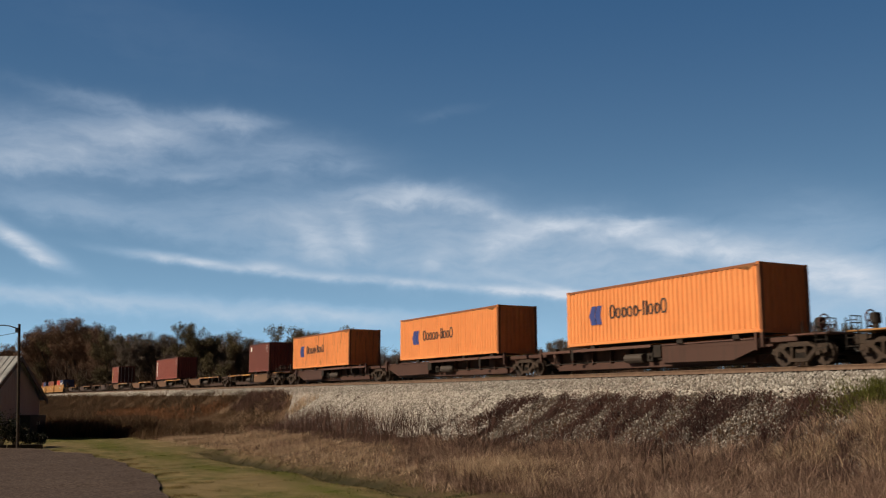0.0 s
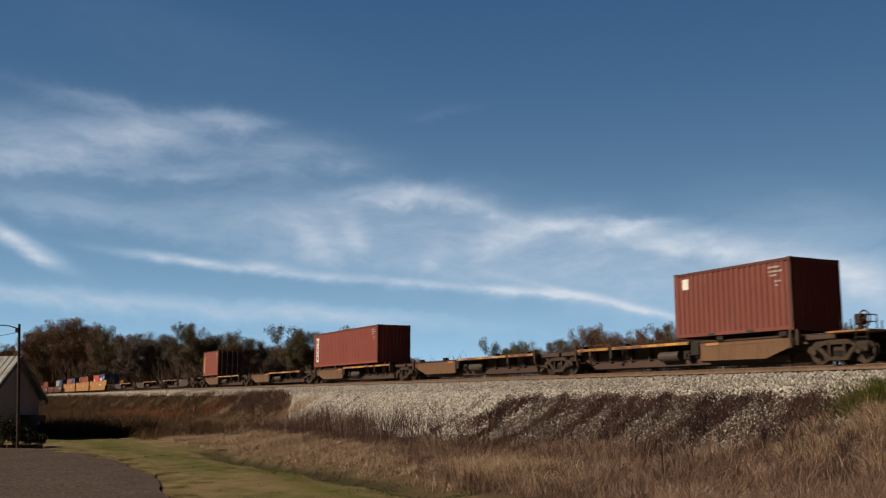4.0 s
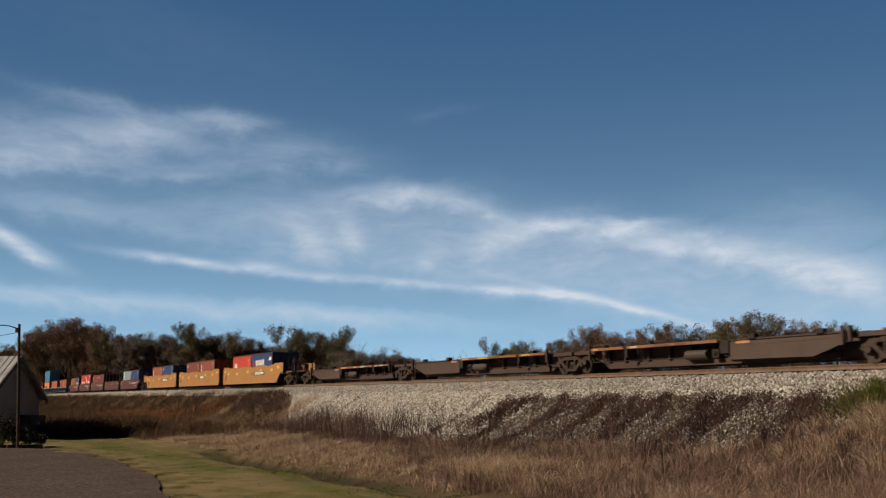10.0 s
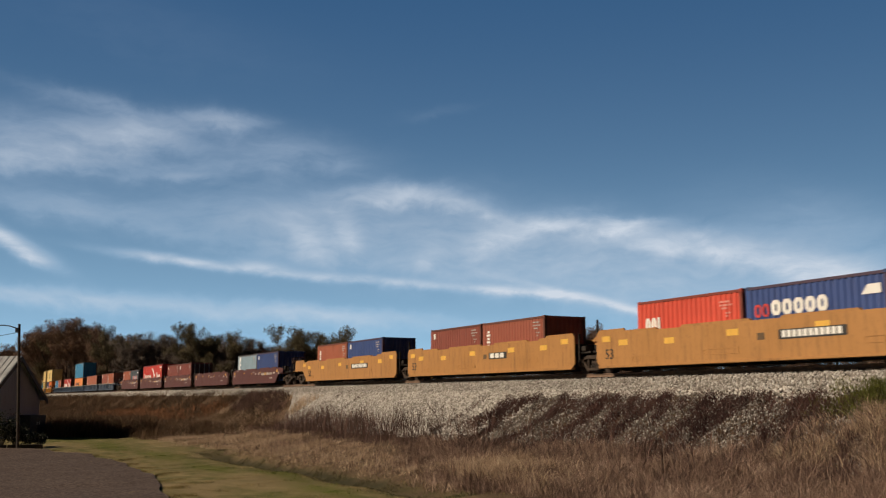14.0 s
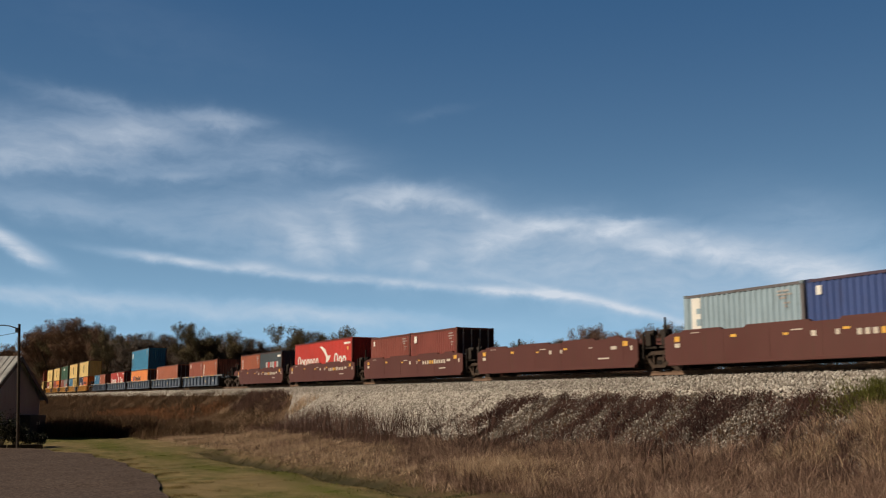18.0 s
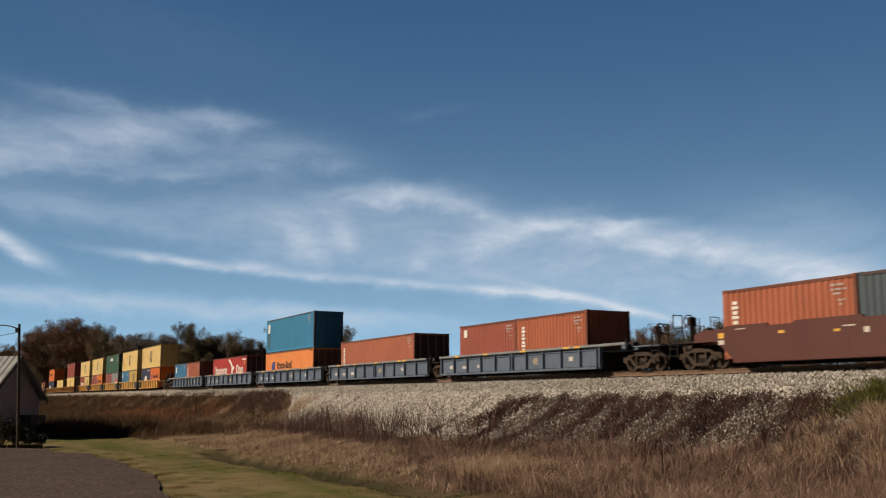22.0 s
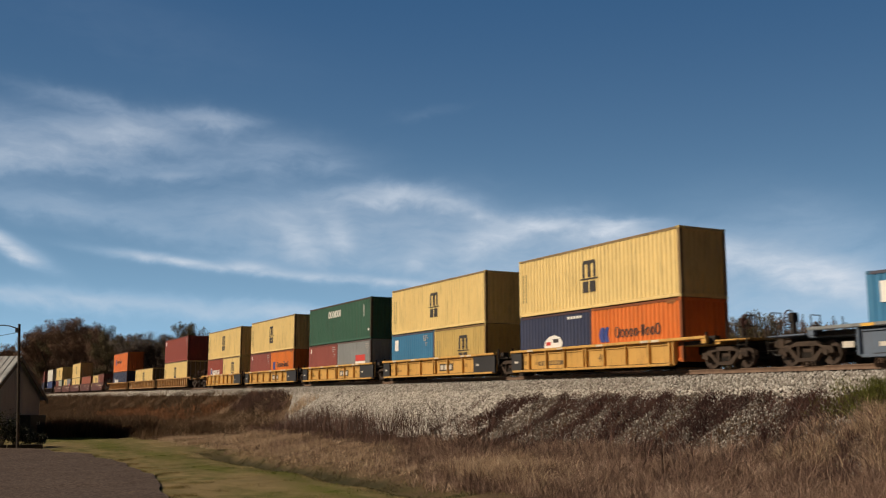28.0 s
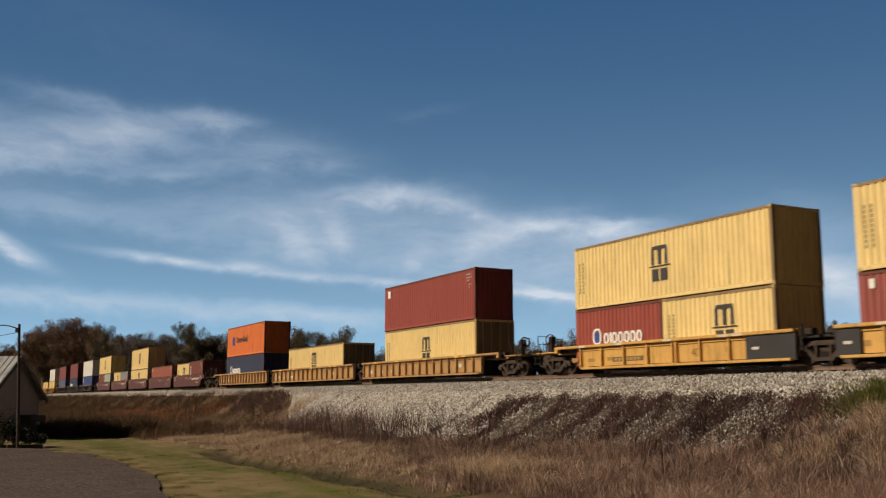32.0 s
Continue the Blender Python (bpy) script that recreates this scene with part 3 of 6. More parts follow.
def small_print(c, x, z0, height, material):
    """Rows of tiny unreadable print, as short plain bars."""
    faded = FADED_PRINT if material is WHITE_PAINT else material
    for f, words in ((0.95, ((-0.28, 0.2), (-0.04, 0.28))), (0.85, ((-0.28, 0.14), (-0.1, 0.24), (0.2, 0.16))), (0.76, ((-0.2, 0.3),)), (0.62, ((0.0, 0.12), (0.18, 0.1))), (0.53, ((0.04, 0.1),))):
        sh = Shape()
        for dx, w in words:
            sh.box(x + dx, x + dx + w, -WIDE / 2 - 0.005, -WIDE / 2 + 0.01, z0 + f * height, z0 + f * height + 0.065)
        part("marking", sh, faded, c)


def decorate(c, style, length, h):
    a = -length / 2
    if style == "wave":            # blue figure and dark word, on orange
        z = h * 0.52
        k = 1.0 if length > 8 else 0.78
        x = a + (1.75 if length > 8 else 0.55)
        w = 0.36 * k
        for dx in (0.0, 0.42 * k):
            part("logo", side_plate([(x + dx, z), (x + dx + w * 0.6, z + 0.42 * k), (x + dx + w * 1.5, z + 0.42 * k), (x + dx + w * 1.1, z), (x + dx + w * 1.5, z - 0.42 * k), (x + dx + w * 0.5, z - 0.42 * k)]), NAVY_MARK, c, "dark blue double arrow figure")
        for sh in word_hoops(x + 1.5 * k, z - 0.22 * k, 3.9 * k, 0.6 * k, "Ooooo-llooO", 0.085 * k):
            part("lettering", sh, DARK_MARK, c)
        small_print(c, length / 2 - 0.7, h * 0.86, 0.22, paint((0.3, 0.12, 0.03), 0.1))
    elif style == "bird":          # white words and a bird on red
        z = h * 0.3
        for sh in word_hoops(a + 0.7, z + 0.05, 4.8, 0.95, "Ooooooo", 0.16):
            part("lettering", sh, WHITE_PAINT, c)
        for sh in word_hoops(a + 8.7, z + 0.05, 2.45, 0.95, "Ooo", 0.19):
            part("lettering", sh, WHITE_PAINT, c)
        b = a + 5.65
        part("logo", side_plate([(b, z + 1.55), (b + 0.5, z + 1.62), (b + 1.2, z + 1.35), (b + 1.75, z + 0.85), (b + 2.35, z + 0.9), (b + 2.1, z + 0.55), (b + 1.75, z + 0.45), (b + 1.9, z + 0.1), (b + 2.3, z - 0.2), (b + 0.9, z - 0.2), (b + 1.35, z + 0.25), (b + 1.4, z + 0.75), (b + 0.95, z + 1.15), (b + 0.45, z + 1.4)]), WHITE_PAINT, c, "white bird figure")
        part("marking", side_plate([(length / 2 - 1.55, h * 0.84), (length / 2 - 0.35, h * 0.84), (length / 2 - 0.35, h * 0.89), (length / 2 - 1.55, h * 0.89)]), WHITE_PAINT, c)
        part("marking", side_plate([(length / 2 - 0.95, h * 0.7), (length / 2 - 0.7, h * 0.7), (length / 2 - 0.7, h * 0.78), (length / 2 - 0.95, h * 0.78)]), YELLOW_MARK, c)
    elif style == "arch":          # dark arch figure over two blocks, on cream
        x = a + (5.5 if length > 8 else 3.0)
        z = h * 0.5
        for dx in (0.0, 0.42, 0.84):
            part("logo", Shape().box(x + dx, x + dx + 0.17, -WIDE / 2 - 0.006, -WIDE / 2 + 0.01, z, z + 0.62), DARK_MARK, c)
        part("logo", side_plate([(x, z + 0.62), (x + 1.01, z + 0.62), (x + 0.95, z + 0.78), (x + 0.1, z + 0.78)]), DARK_MARK, c)
        part("logo", Shape().box(x - 0.15, x + 1.16, -WIDE / 2 - 0.006, -WIDE / 2 + 0.01, z - 0.1, z - 0.04), DARK_MARK, c)
        for dx in (0.02, 0.55):
            part("lettering", Shape().box(x + dx, x + dx + 0.42, -WIDE / 2 - 0.006, -WIDE / 2 + 0.01, z - 0.68, z - 0.18), DARK_MARK, c)
        for col in (0.35, 0.62):
            for sh in word_bars(a + col, h * 0.25, 0.09, h * 0.5, 9, upright=True):
                part("marking", sh, paint((0.3, 0.24, 0.1), 0.1), c)
    elif style in ("upright_white", "upright_yellow"):
        mark = WHITE_PAINT if style == "upright_white" else YELLOW_MARK
        letters = 4 if style == "upright_yellow" else 5     # two short bars for each letter
        for i in range(letters):
            z = h * (0.15 + 0.7 * (letters - 1 - i) / letters)
            tall = h * 0.7 / letters * 0.8
            part("lettering", Shape().box(a + 0.45, a + 0.79, -WIDE / 2 - 0.006, -WIDE / 2 + 0.01, z, z + tall * 0.4), mark, c)
            part("lettering", Shape().box(a + 0.49, a + 0.74, -WIDE / 2 - 0.006, -WIDE / 2 + 0.01, z + tall * 0.58, z + tall), mark, c)
        small_print(c, length / 2 - 0.75, h * 0.3, h * 0.6, WHITE_PAINT)
    elif style == "plates":
        for k in range(3):
            z = h * (0.16 + 0.24 * k)
            p = part("label_plate", Shape().box(a + 0.5, a + 0.98, -WIDE / 2 - 0.006, -WIDE / 2 + 0.01, z, z + h * 0.22), WHITE_PAINT, c, "white plate with a dark letter")
            part("lettering", Shape().box(a + 0.62, a + 0.86, -WIDE / 2 - 0.01, -WIDE / 2, z + h * 0.05, z + h * 0.17), paint((0.2, 0.17, 0.15), 0.2), p)
        small_print(c, length / 2 - 0.75, h * 0.3, h * 0.6, WHITE_PAINT)
    elif style == "label":
        part("label_plate", Shape().box(a + 0.5, a + 0.85, -WIDE / 2 - 0.006, -WIDE / 2 + 0.01, h * 0.74, h * 0.9), WHITE_PAINT, c, "white label")
        small_print(c, length / 2 - 0.75, h * 0.3, h * 0.6, WHITE_PAINT)
    elif style == "top_word":
        for sh in word_hoops(a + 4.1, h * 0.66, 2.5, 0.5, "OOOlOOl", 0.1):
            part("lettering", sh, WHITE_PAINT, c)
        part("marking", Shape().box(length / 2 - 0.5, length / 2 - 0.3, -WIDE / 2 - 0.006, -WIDE / 2 + 0.01, h * 0.2, h * 0.25), WHITE_PAINT, c)
        for sh in word_bars(length / 2 - 1.3, h * 0.55, 0.1, 0.9, 8, upright=True):
            part("marking", sh, WHITE_PAINT, c)
    elif style == "mid_word":
        for sh in word_hoops(a + 0.4, h * 0.56, 0.75, 0.62, "oo", 0.09):
            part("lettering", sh, RED_MARK, c)
        for sh in word_hoops(a + 1.2, h * 0.57, 2.55, 0.72, "ooooo", 0.17):
            part("lettering", sh, WHITE_PAINT, c)
        part("marking", side_plate([(2.0, h * 0.72), (2.75, h * 0.72), (2.75, h * 0.84), (2.25, h * 0.84)]), WHITE_PAINT, c)
    elif style == "two_letters":
        for sh in word_hoops(a + 0.5, h * 0.44, 0.9, 0.72, "OOl", 0.14):
            part("lettering", sh, WHITE_PAINT, c)
        small_print(c, length / 2 - 0.9, h * 0.35, h * 0.5, paint((0.7, 0.3, 0.25), 0.1))
    elif style == "blocks":
        for i, sh in enumerate(word_bars(a + 1.7, h * 0.42, 3.6, 0.62, 6, range(6))):
            part("lettering", sh, RED_MARK if i in (1, 4) else paint((0.45, 0.47, 0.5), 0.2), c)
        part("marking", Shape().box(1.9, 2.75, -WIDE / 2 - 0.006, -WIDE / 2 + 0.01, h * 0.8, h * 0.87), WHITE_PAINT, c)
    elif style == "low_word":
        for sh in word_hoops(a + 2.1, h * 0.36, 2.7, 0.5, "OlOOOOO", 0.11):
            part("lettering", sh, WHITE_PAINT, c)
        part("logo", hoop(a + 1.3, h * 0.36, 0.62, 0.72, 0.1), WHITE_PAINT, c)
        part("logo", Shape().box(a + 1.42, a + 1.8, -WIDE / 2 - 0.004, -WIDE / 2 + 0.01, h * 0.4, h * 0.58), NAVY_MARK, c)
    elif style == "blob":
        part("logo", side_plate([(a + 2.15, h * 0.4), (a + 2.25, h * 0.5), (a + 2.6, h * 0.58), (a + 3.1, h * 0.6), (a + 3.55, h * 0.55), (a + 3.75, h * 0.45), (a + 3.65, h * 0.38), (a + 2.25, h * 0.36)]), WHITE_PAINT, c, "white rounded figure")
        part("marking", Shape().box(a + 2.35, a + 2.75, -WIDE / 2 - 0.012, -WIDE / 2, h * 0.42, h * 0.48), RED_MARK, c)
        part("marking", Shape().box(a + 2.95, a + 3.4, -WIDE / 2 - 0.012, -WIDE / 2, h * 0.46, h * 0.53), DARK_MARK, c)
        for sh in word_bars(length / 2 - 1.9, h * 0.86, 1.2, 0.12, 5, range(5)):
            part("marking", sh, WHITE_PAINT, c)
    elif style == "banner":
        part("banner", Shape().box(a + 0.45, a + 0.95, -WIDE / 2 - 0.006, -WIDE / 2 + 0.01, h * 0.12, h * 0.94), WHITE_PAINT, c, "white upright banner")
        part("logo", Shape().box(a + 0.72, a + 0.955, -WIDE / 2 - 0.012, -WIDE / 2, h * 0.52, h * 0.62).box(a + 0.72, a + 0.955, -WIDE / 2 - 0.012, -WIDE / 2, h * 0.7, h * 0.78), paint((0.3, 0.42, 0.52), 0.2), c)
        small_print(c, length / 2 - 0.9, h * 0.4, h * 0.5, WHITE_PAINT)
    elif style == "square":
        part("label_plate", Shape().box(a + 0.5, a + 1.0, -WIDE / 2 - 0.006, -WIDE / 2 + 0.01, h * 0.6, h * 0.86), WHITE_PAINT, c, "white square label")
        if length > 8:
            part("marking", Shape().box(a + 0.52, a + 0.98, -WIDE / 2 - 0.005, -WIDE / 2 + 0.01, h * 0.14, h * 0.58), paint((0.05, 0.1, 0.16), 0.3), c, "dark upright strip")
        small_print(c, length / 2 - 1.2, h * 0.4, h * 0.5, WHITE_PAINT)
    elif style == "hazard":
        part("label_plate", Shape().box(0.4, 2.1, -WIDE / 2 - 0.006, -WIDE / 2 + 0.01, h * 0.44, h * 0.6), RED_MARK, c, "red and white label")
        part("label_plate", Shape().box(0.4, 2.1, -WIDE / 2 - 0.006, -WIDE / 2 + 0.01, h * 0.3, h * 0.43), WHITE_PAINT, c)
        small_print(c, length / 2 - 0.6, h * 0.3, h * 0.6, WHITE_PAINT)
    elif style == "print":
        small_print(c, length / 2 - 0.8, h * 0.3, h * 0.6, WHITE_PAINT)
        part("label_plate", Shape().box(a + 0.4, a + 0.62, -WIDE / 2 - 0.006, -WIDE / 2 + 0.01, h * 0.78, h * 0.9), WHITE_PAINT, c)


def container(label, colour, length, h, style="", doors=False, wear=0.35, rods=(0.45, 0.42, 0.4)):
    """A shipping container; its front end, with or without doors, faces +x. Its base lies at z = 0."""
    m = paint(colour, wear, (0.1, 0.045, 0.02) if wear > 0.5 else (0.06, 0.042, 0.03))
    c = thing("shipping_container", label, "container", "containers on the train")
    L, W = length / 2, WIDE / 2
    # rusty edge colour, with shade on top rails and front posts painted in
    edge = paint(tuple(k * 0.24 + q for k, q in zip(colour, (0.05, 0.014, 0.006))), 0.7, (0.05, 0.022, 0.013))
    key = (colour, length, h, wear)
    side = shared(("side", key), lambda: corrugated(length - 0.3, 0.17, h - 0.12, -W + 0.004, 0.044).mesh("side_panel", m))
    part("side_panel", side, None, c)
    far = shared(("far", key), lambda: turned(corrugated(length - 0.3, 0.17, h - 0.12, -W + 0.004, 0.044), 2).mesh("side_panel", m))
    part("side_panel", far, None, c)
    back = shared(("back", key), lambda: turned(corrugated(WIDE - 0.3, 0.17, h - 0.12, -L + 0.02, 0.045, 0.26), 3).mesh("end_panel", m))
    part("end_panel", back, None, c)
    if doors:
        for s in (-1, 1):
            leaf = shared(("leaf", key, s), lambda: Shape().box(L - 0.06, L - 0.02, min(s * 0.01, s * (W - 0.13)), max(s * 0.01, s * (W - 0.13)), 0.16, h - 0.12, 0.01).mesh("door", paint(tuple(k * 0.25 for k in colour), 0.6)))
            d = part("door", leaf, None, c)
            for y in (0.28, 0.82):
                bar = shared(("rod", h, s, y, rods), lambda: Shape().tube((L + 0.02, s * y, 0.14), (L + 0.02, s * y, h - 0.1), 0.03, n=6).box(L - 0.02, L + 0.05, s * y - 0.05, s * y + 0.05, 0.25, 0.3).box(L - 0.02, L + 0.05, s * y - 0.05, s * y + 0.05, h - 0.35, h - 0.3).box(L - 0.02, L + 0.05, s * y - 0.05, s * y + 0.2, h * 0.4, h * 0.4 + 0.05).mesh("locking_bar", paint(rods, 0.2)))
                part("locking_bar", bar, None, d, "pale steel locking bar") if length == FT20 else part("locking_bar", Shape().tube((L + 0.02, s * y, 0.14), (L + 0.02, s * y, h - 0.1), 0.03, n=6), paint(rods, 0.2), d, "pale steel locking bar")
    else:
        front = shared(("front", key), lambda: turned(corrugated(WIDE - 0.3, 0.17, h - 0.12, -L + 0.02, 0.045, 0.26), 1).mesh("end_panel", m))
        part("end_panel", front, None, c)

    def roof_shape():
        sh = corrugated(length - 0.3, -W + 0.05, W - 0.05, 0.0, 0.02, 0.42)
        sh.v = [(x, z, h - 0.035 - y) for x, y, z in sh.v]
        return sh.mesh("roof", m)
    part("roof", shared(("roof", key), roof_shape), None, c)
    part("floor", shared(("floor", key), lambda: Shape().box(-L + 0.1, L - 0.1, -W + 0.1, W - 0.1, 0.1, 0.15).mesh("floor", UNDER_STEEL)), None, c)
    for s in (-1, 1):
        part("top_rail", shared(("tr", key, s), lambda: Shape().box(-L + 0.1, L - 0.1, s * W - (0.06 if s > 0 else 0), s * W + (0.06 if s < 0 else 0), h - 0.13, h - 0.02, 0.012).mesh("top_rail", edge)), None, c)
        part("bottom_rail", shared(("br", key, s), lambda: Shape().box(-L + 0.1, L - 0.1, s * W - (0.08 if s > 0 else 0), s * W + (0.08 if s < 0 else 0), 0.03, 0.18, 0.015).mesh("bottom_rail", m)), None, c)
        for z0, z1 in ((h - 0.14, h - 0.01), (0.02, 0.17)):
            part("end_rail", shared(("er", key, s, z0), lambda: Shape().box(s * (L - 0.06) - 0.06, s * (L - 0.06) + 0.06, -W + 0.1, W - 0.1, z0, z1).mesh("end_rail", m)), None, c)
        for e in (-1, 1):
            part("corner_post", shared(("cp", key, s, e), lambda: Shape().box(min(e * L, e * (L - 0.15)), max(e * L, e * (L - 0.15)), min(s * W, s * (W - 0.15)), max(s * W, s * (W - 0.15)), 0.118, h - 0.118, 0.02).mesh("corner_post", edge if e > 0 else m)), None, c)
            for top in (0, 1):
                z = h - 0.118 if top else 0.0
                x, y = e * (L + 0.003), s * (W + 0.003)
                part("corner_casting", shared(("cc", key, s, e, top), lambda: Shape().box(min(x, x - e * 0.178), max(x, x - e * 0.178), min(y, y - s * 0.162), max(y, y - s * 0.162), z, z + 0.118, 0.015).mesh("corner_casting", paint(tuple(k * 0.55 for k in colour), 0.5))), None, c)
    if length == FT20:
        for x in (-1.0, 1.0):
            part("fork_pocket", shared(("pocket", x), lambda: Shape().box(x - 0.18, x + 0.18, -W - 0.004, -W + 0.05, 0.035, 0.14).mesh("fork_pocket", BLACK_PAINT)), None, c, "dark forklift pocket")
    decorate(c, style, length, h)
    return c


# ---- wagons ----
def bogie(car, x):
    """A two-axle truck under a wagon, with its wheelsets."""
    b = part("truck", shared("bolster", lambda: Shape().box(-0.25, 0.25, -0.95, 0.95, 0.42, 0.66, 0.04).tube((0, 0, 0.6), (0, 0, 0.8), 0.25, n=12).mesh("truck", TRUCK_STEEL)), None, car, "rusty cast-steel truck")
    b.location = (x, 0, 0)

    def frame_mesh(s):
        y0, y1 = s * 1.0 - 0.09, s * 1.0 + 0.09
        sh = Shape()
        sh.prism([(-1.2, 0.42), (-1.15, 0.62), (-0.72, 0.66), (-0.42, 0.82), (0.42, 0.82), (0.72, 0.66), (1.15, 0.62), (1.2, 0.42), (1.02, 0.38), (0.95, 0.5), (0.75, 0.5), (0.55, 0.66), (-0.55, 0.66), (-0.75, 0.5), (-0.95, 0.5), (-1.02, 0.38)], y0, y1)
        sh.prism([(-0.8, 0.55), (-0.66, 0.6), (-0.3, 0.26), (0.3, 0.26), (0.66, 0.6), (0.8, 0.55), (0.4, 0.14), (-0.4, 0.14)], y0, y1)
        sh.prism([(-0.34, 0.24), (-0.26, 0.24), (-0.26, 0.7), (-0.34, 0.7)], y0, y1)
        sh.prism([(0.26, 0.24), (0.34, 0.24), (0.34, 0.7), (0.26, 0.7)], y0, y1)
        return sh.mesh("side_frame", TRUCK_STEEL)
    for s in (-1, 1):
        part("side_frame", shared(("side_frame", s), lambda: frame_mesh(s)), None, b)
        for k in (-0.13, 0.0, 0.13):
            part("spring", shared(("spring", s, k), lambda: Shape().tube((k, s * 1.0, 0.27), (k, s * 1.0, 0.44), 0.055, n=8).mesh("spring", UNDER_STEEL)), None, b)
        for e in (-0.89, 0.89):
            part("bearing_cap", shared(("cap", s, e), lambda: Shape().tube((e, s * 1.0, 0.42), (e, s * 1.16, 0.42), 0.12, 0.1, n=10).mesh("bearing_cap", TRUCK_STEEL)), None, b)

    def wheels():
        sh = Shape().tube((0, -1.05, 0), (0, 1.05, 0), 0.075, n=8)
        for s in (-1, 1):
            sh.tube((0, s * 0.7, 0), (0, s * 0.84, 0), 0.42, 0.41, n=28)
            sh.tube((0, s * 0.67, 0), (0, s * 0.7, 0), 0.445, 0.445, n=28)
            sh.tube((0, s * 0.84, 0), (0, s * 0.88, 0), 0.15, 0.13, n=12)
            for a in range(4):
                q = 1.5708 * a
                sh.tube((0.27 * math.cos(q), s * 0.835, 0.27 * math.sin(q)), (0.27 * math.cos(q), s * 0.85, 0.27 * math.sin(q)), 0.06, n=8)
        return sh.mesh("wheelset", WHEEL_STEEL)
    sets = []
    for e in (-0.89, 0.89):
        w = part("wheelset", shared("wheelset", wheels), None, b, "steel wheels with worn treads")
        w.location = (e, 0, 0.42)
        sets.append(w)
    return sets


def span(a, b):
    return (a, b) if a < b else (b, a)


def end_gear(car, x, s, m, high=1.0):
    """Platform, handrails, ladder, hand brake and coupler at the end of a wagon; s: the way it faces."""
    part("end_platform", Shape().box(*span(x - s * 0.2, x + s * 1.5), -1.3, 1.3, 1.02, 1.08, 0.01), m, car)
    part("coupler", Shape().box(*span(x + s * 1.3, x + s * 2.05), -0.12, 0.12, 0.72, 0.98, 0.03).box(*span(x + s * 1.85, x + s * 2.1), -0.18, 0.18, 0.66, 1.02, 0.04), TRUCK_STEEL, car, "rusty knuckle coupler")
    part("draft_gear", Shape().box(*span(x - s * 0.2, x + s * 1.35), -0.3, 0.3, 0.62, 1.0, 0.03), UNDER_STEEL, car)
    part("air_hose", Shape().tube((x + s * 1.5, -0.35, 0.8), (x + s * 1.75, -0.3, 0.45), 0.03, n=6).tube((x + s * 1.75, -0.3, 0.45), (x + s * 2.05, -0.2, 0.42), 0.03, n=6), BLACK_PAINT, car)
    for y in (-1.22, -0.75, 0.75, 1.22):
        for dx, k in ((1.35, 1.0), (0.35, 0.86)):
            part("handrail", Shape().tube((x + s * dx, y, 1.06), (x + s * dx, y, 1.06 + high * k), 0.022, n=6), UNDER_STEEL, car)
    for side in (-1, 1):
        for k in (1.0, 0.55):
            part("grab_iron", Shape().tube((x + s * 1.35, side * 1.22, 1.05 + high * k), (x + s * 1.35, side * 0.75, 1.05 + high * k), 0.02, n=6), UNDER_STEEL, car)
    lad = part("ladder", Shape().tube((x + s * 1.45, -1.34, 0.45), (x + s * 1.45, -1.34, 1.5), 0.02, n=6).tube((x + s * 1.0, -1.34, 0.45), (x + s * 1.0, -1.34, 1.5), 0.02, n=6), UNDER_STEEL, car)
    for k in range(4):
        part("rung", Shape().tube((x + s * 1.45, -1.34, 0.55 + 0.28 * k), (x + s * 1.0, -1.34, 0.55 + 0.28 * k), 0.016, n=6), UNDER_STEEL, lad)
    top = 1.1 + high * 0.72
    hb = part("hand_brake", Shape().box(x + s * 0.75 - 0.06, x + s * 0.75 + 0.06, -0.86, -0.7, 1.06, top, 0.02).box(x + s * 0.75 - 0.1, x + s * 0.75 + 0.1, -0.93, -0.63, top - 0.2, top + 0.16, 0.05), UNDER_STEEL, car, "dark hand brake on a stand")
    wheel = Shape().ring((x + s * 0.92, -0.78, top), 0.26, 0.026, 18).tube((x + s * 0.75, -0.78, top), (x + s * 0.96, -0.78, top), 0.05, n=8)
    for a in range(4):
        q = 0.785 + 1.5708 * a
        wheel.tube((x + s * 0.92, -0.78, top), (x + s * 0.92, -0.78 + 0.26 * math.cos(q), top + 0.26 * math.sin(q)), 0.016, n=5)
    part("brake_wheel", wheel, paint((0.09, 0.03, 0.026), 0.4), hb)


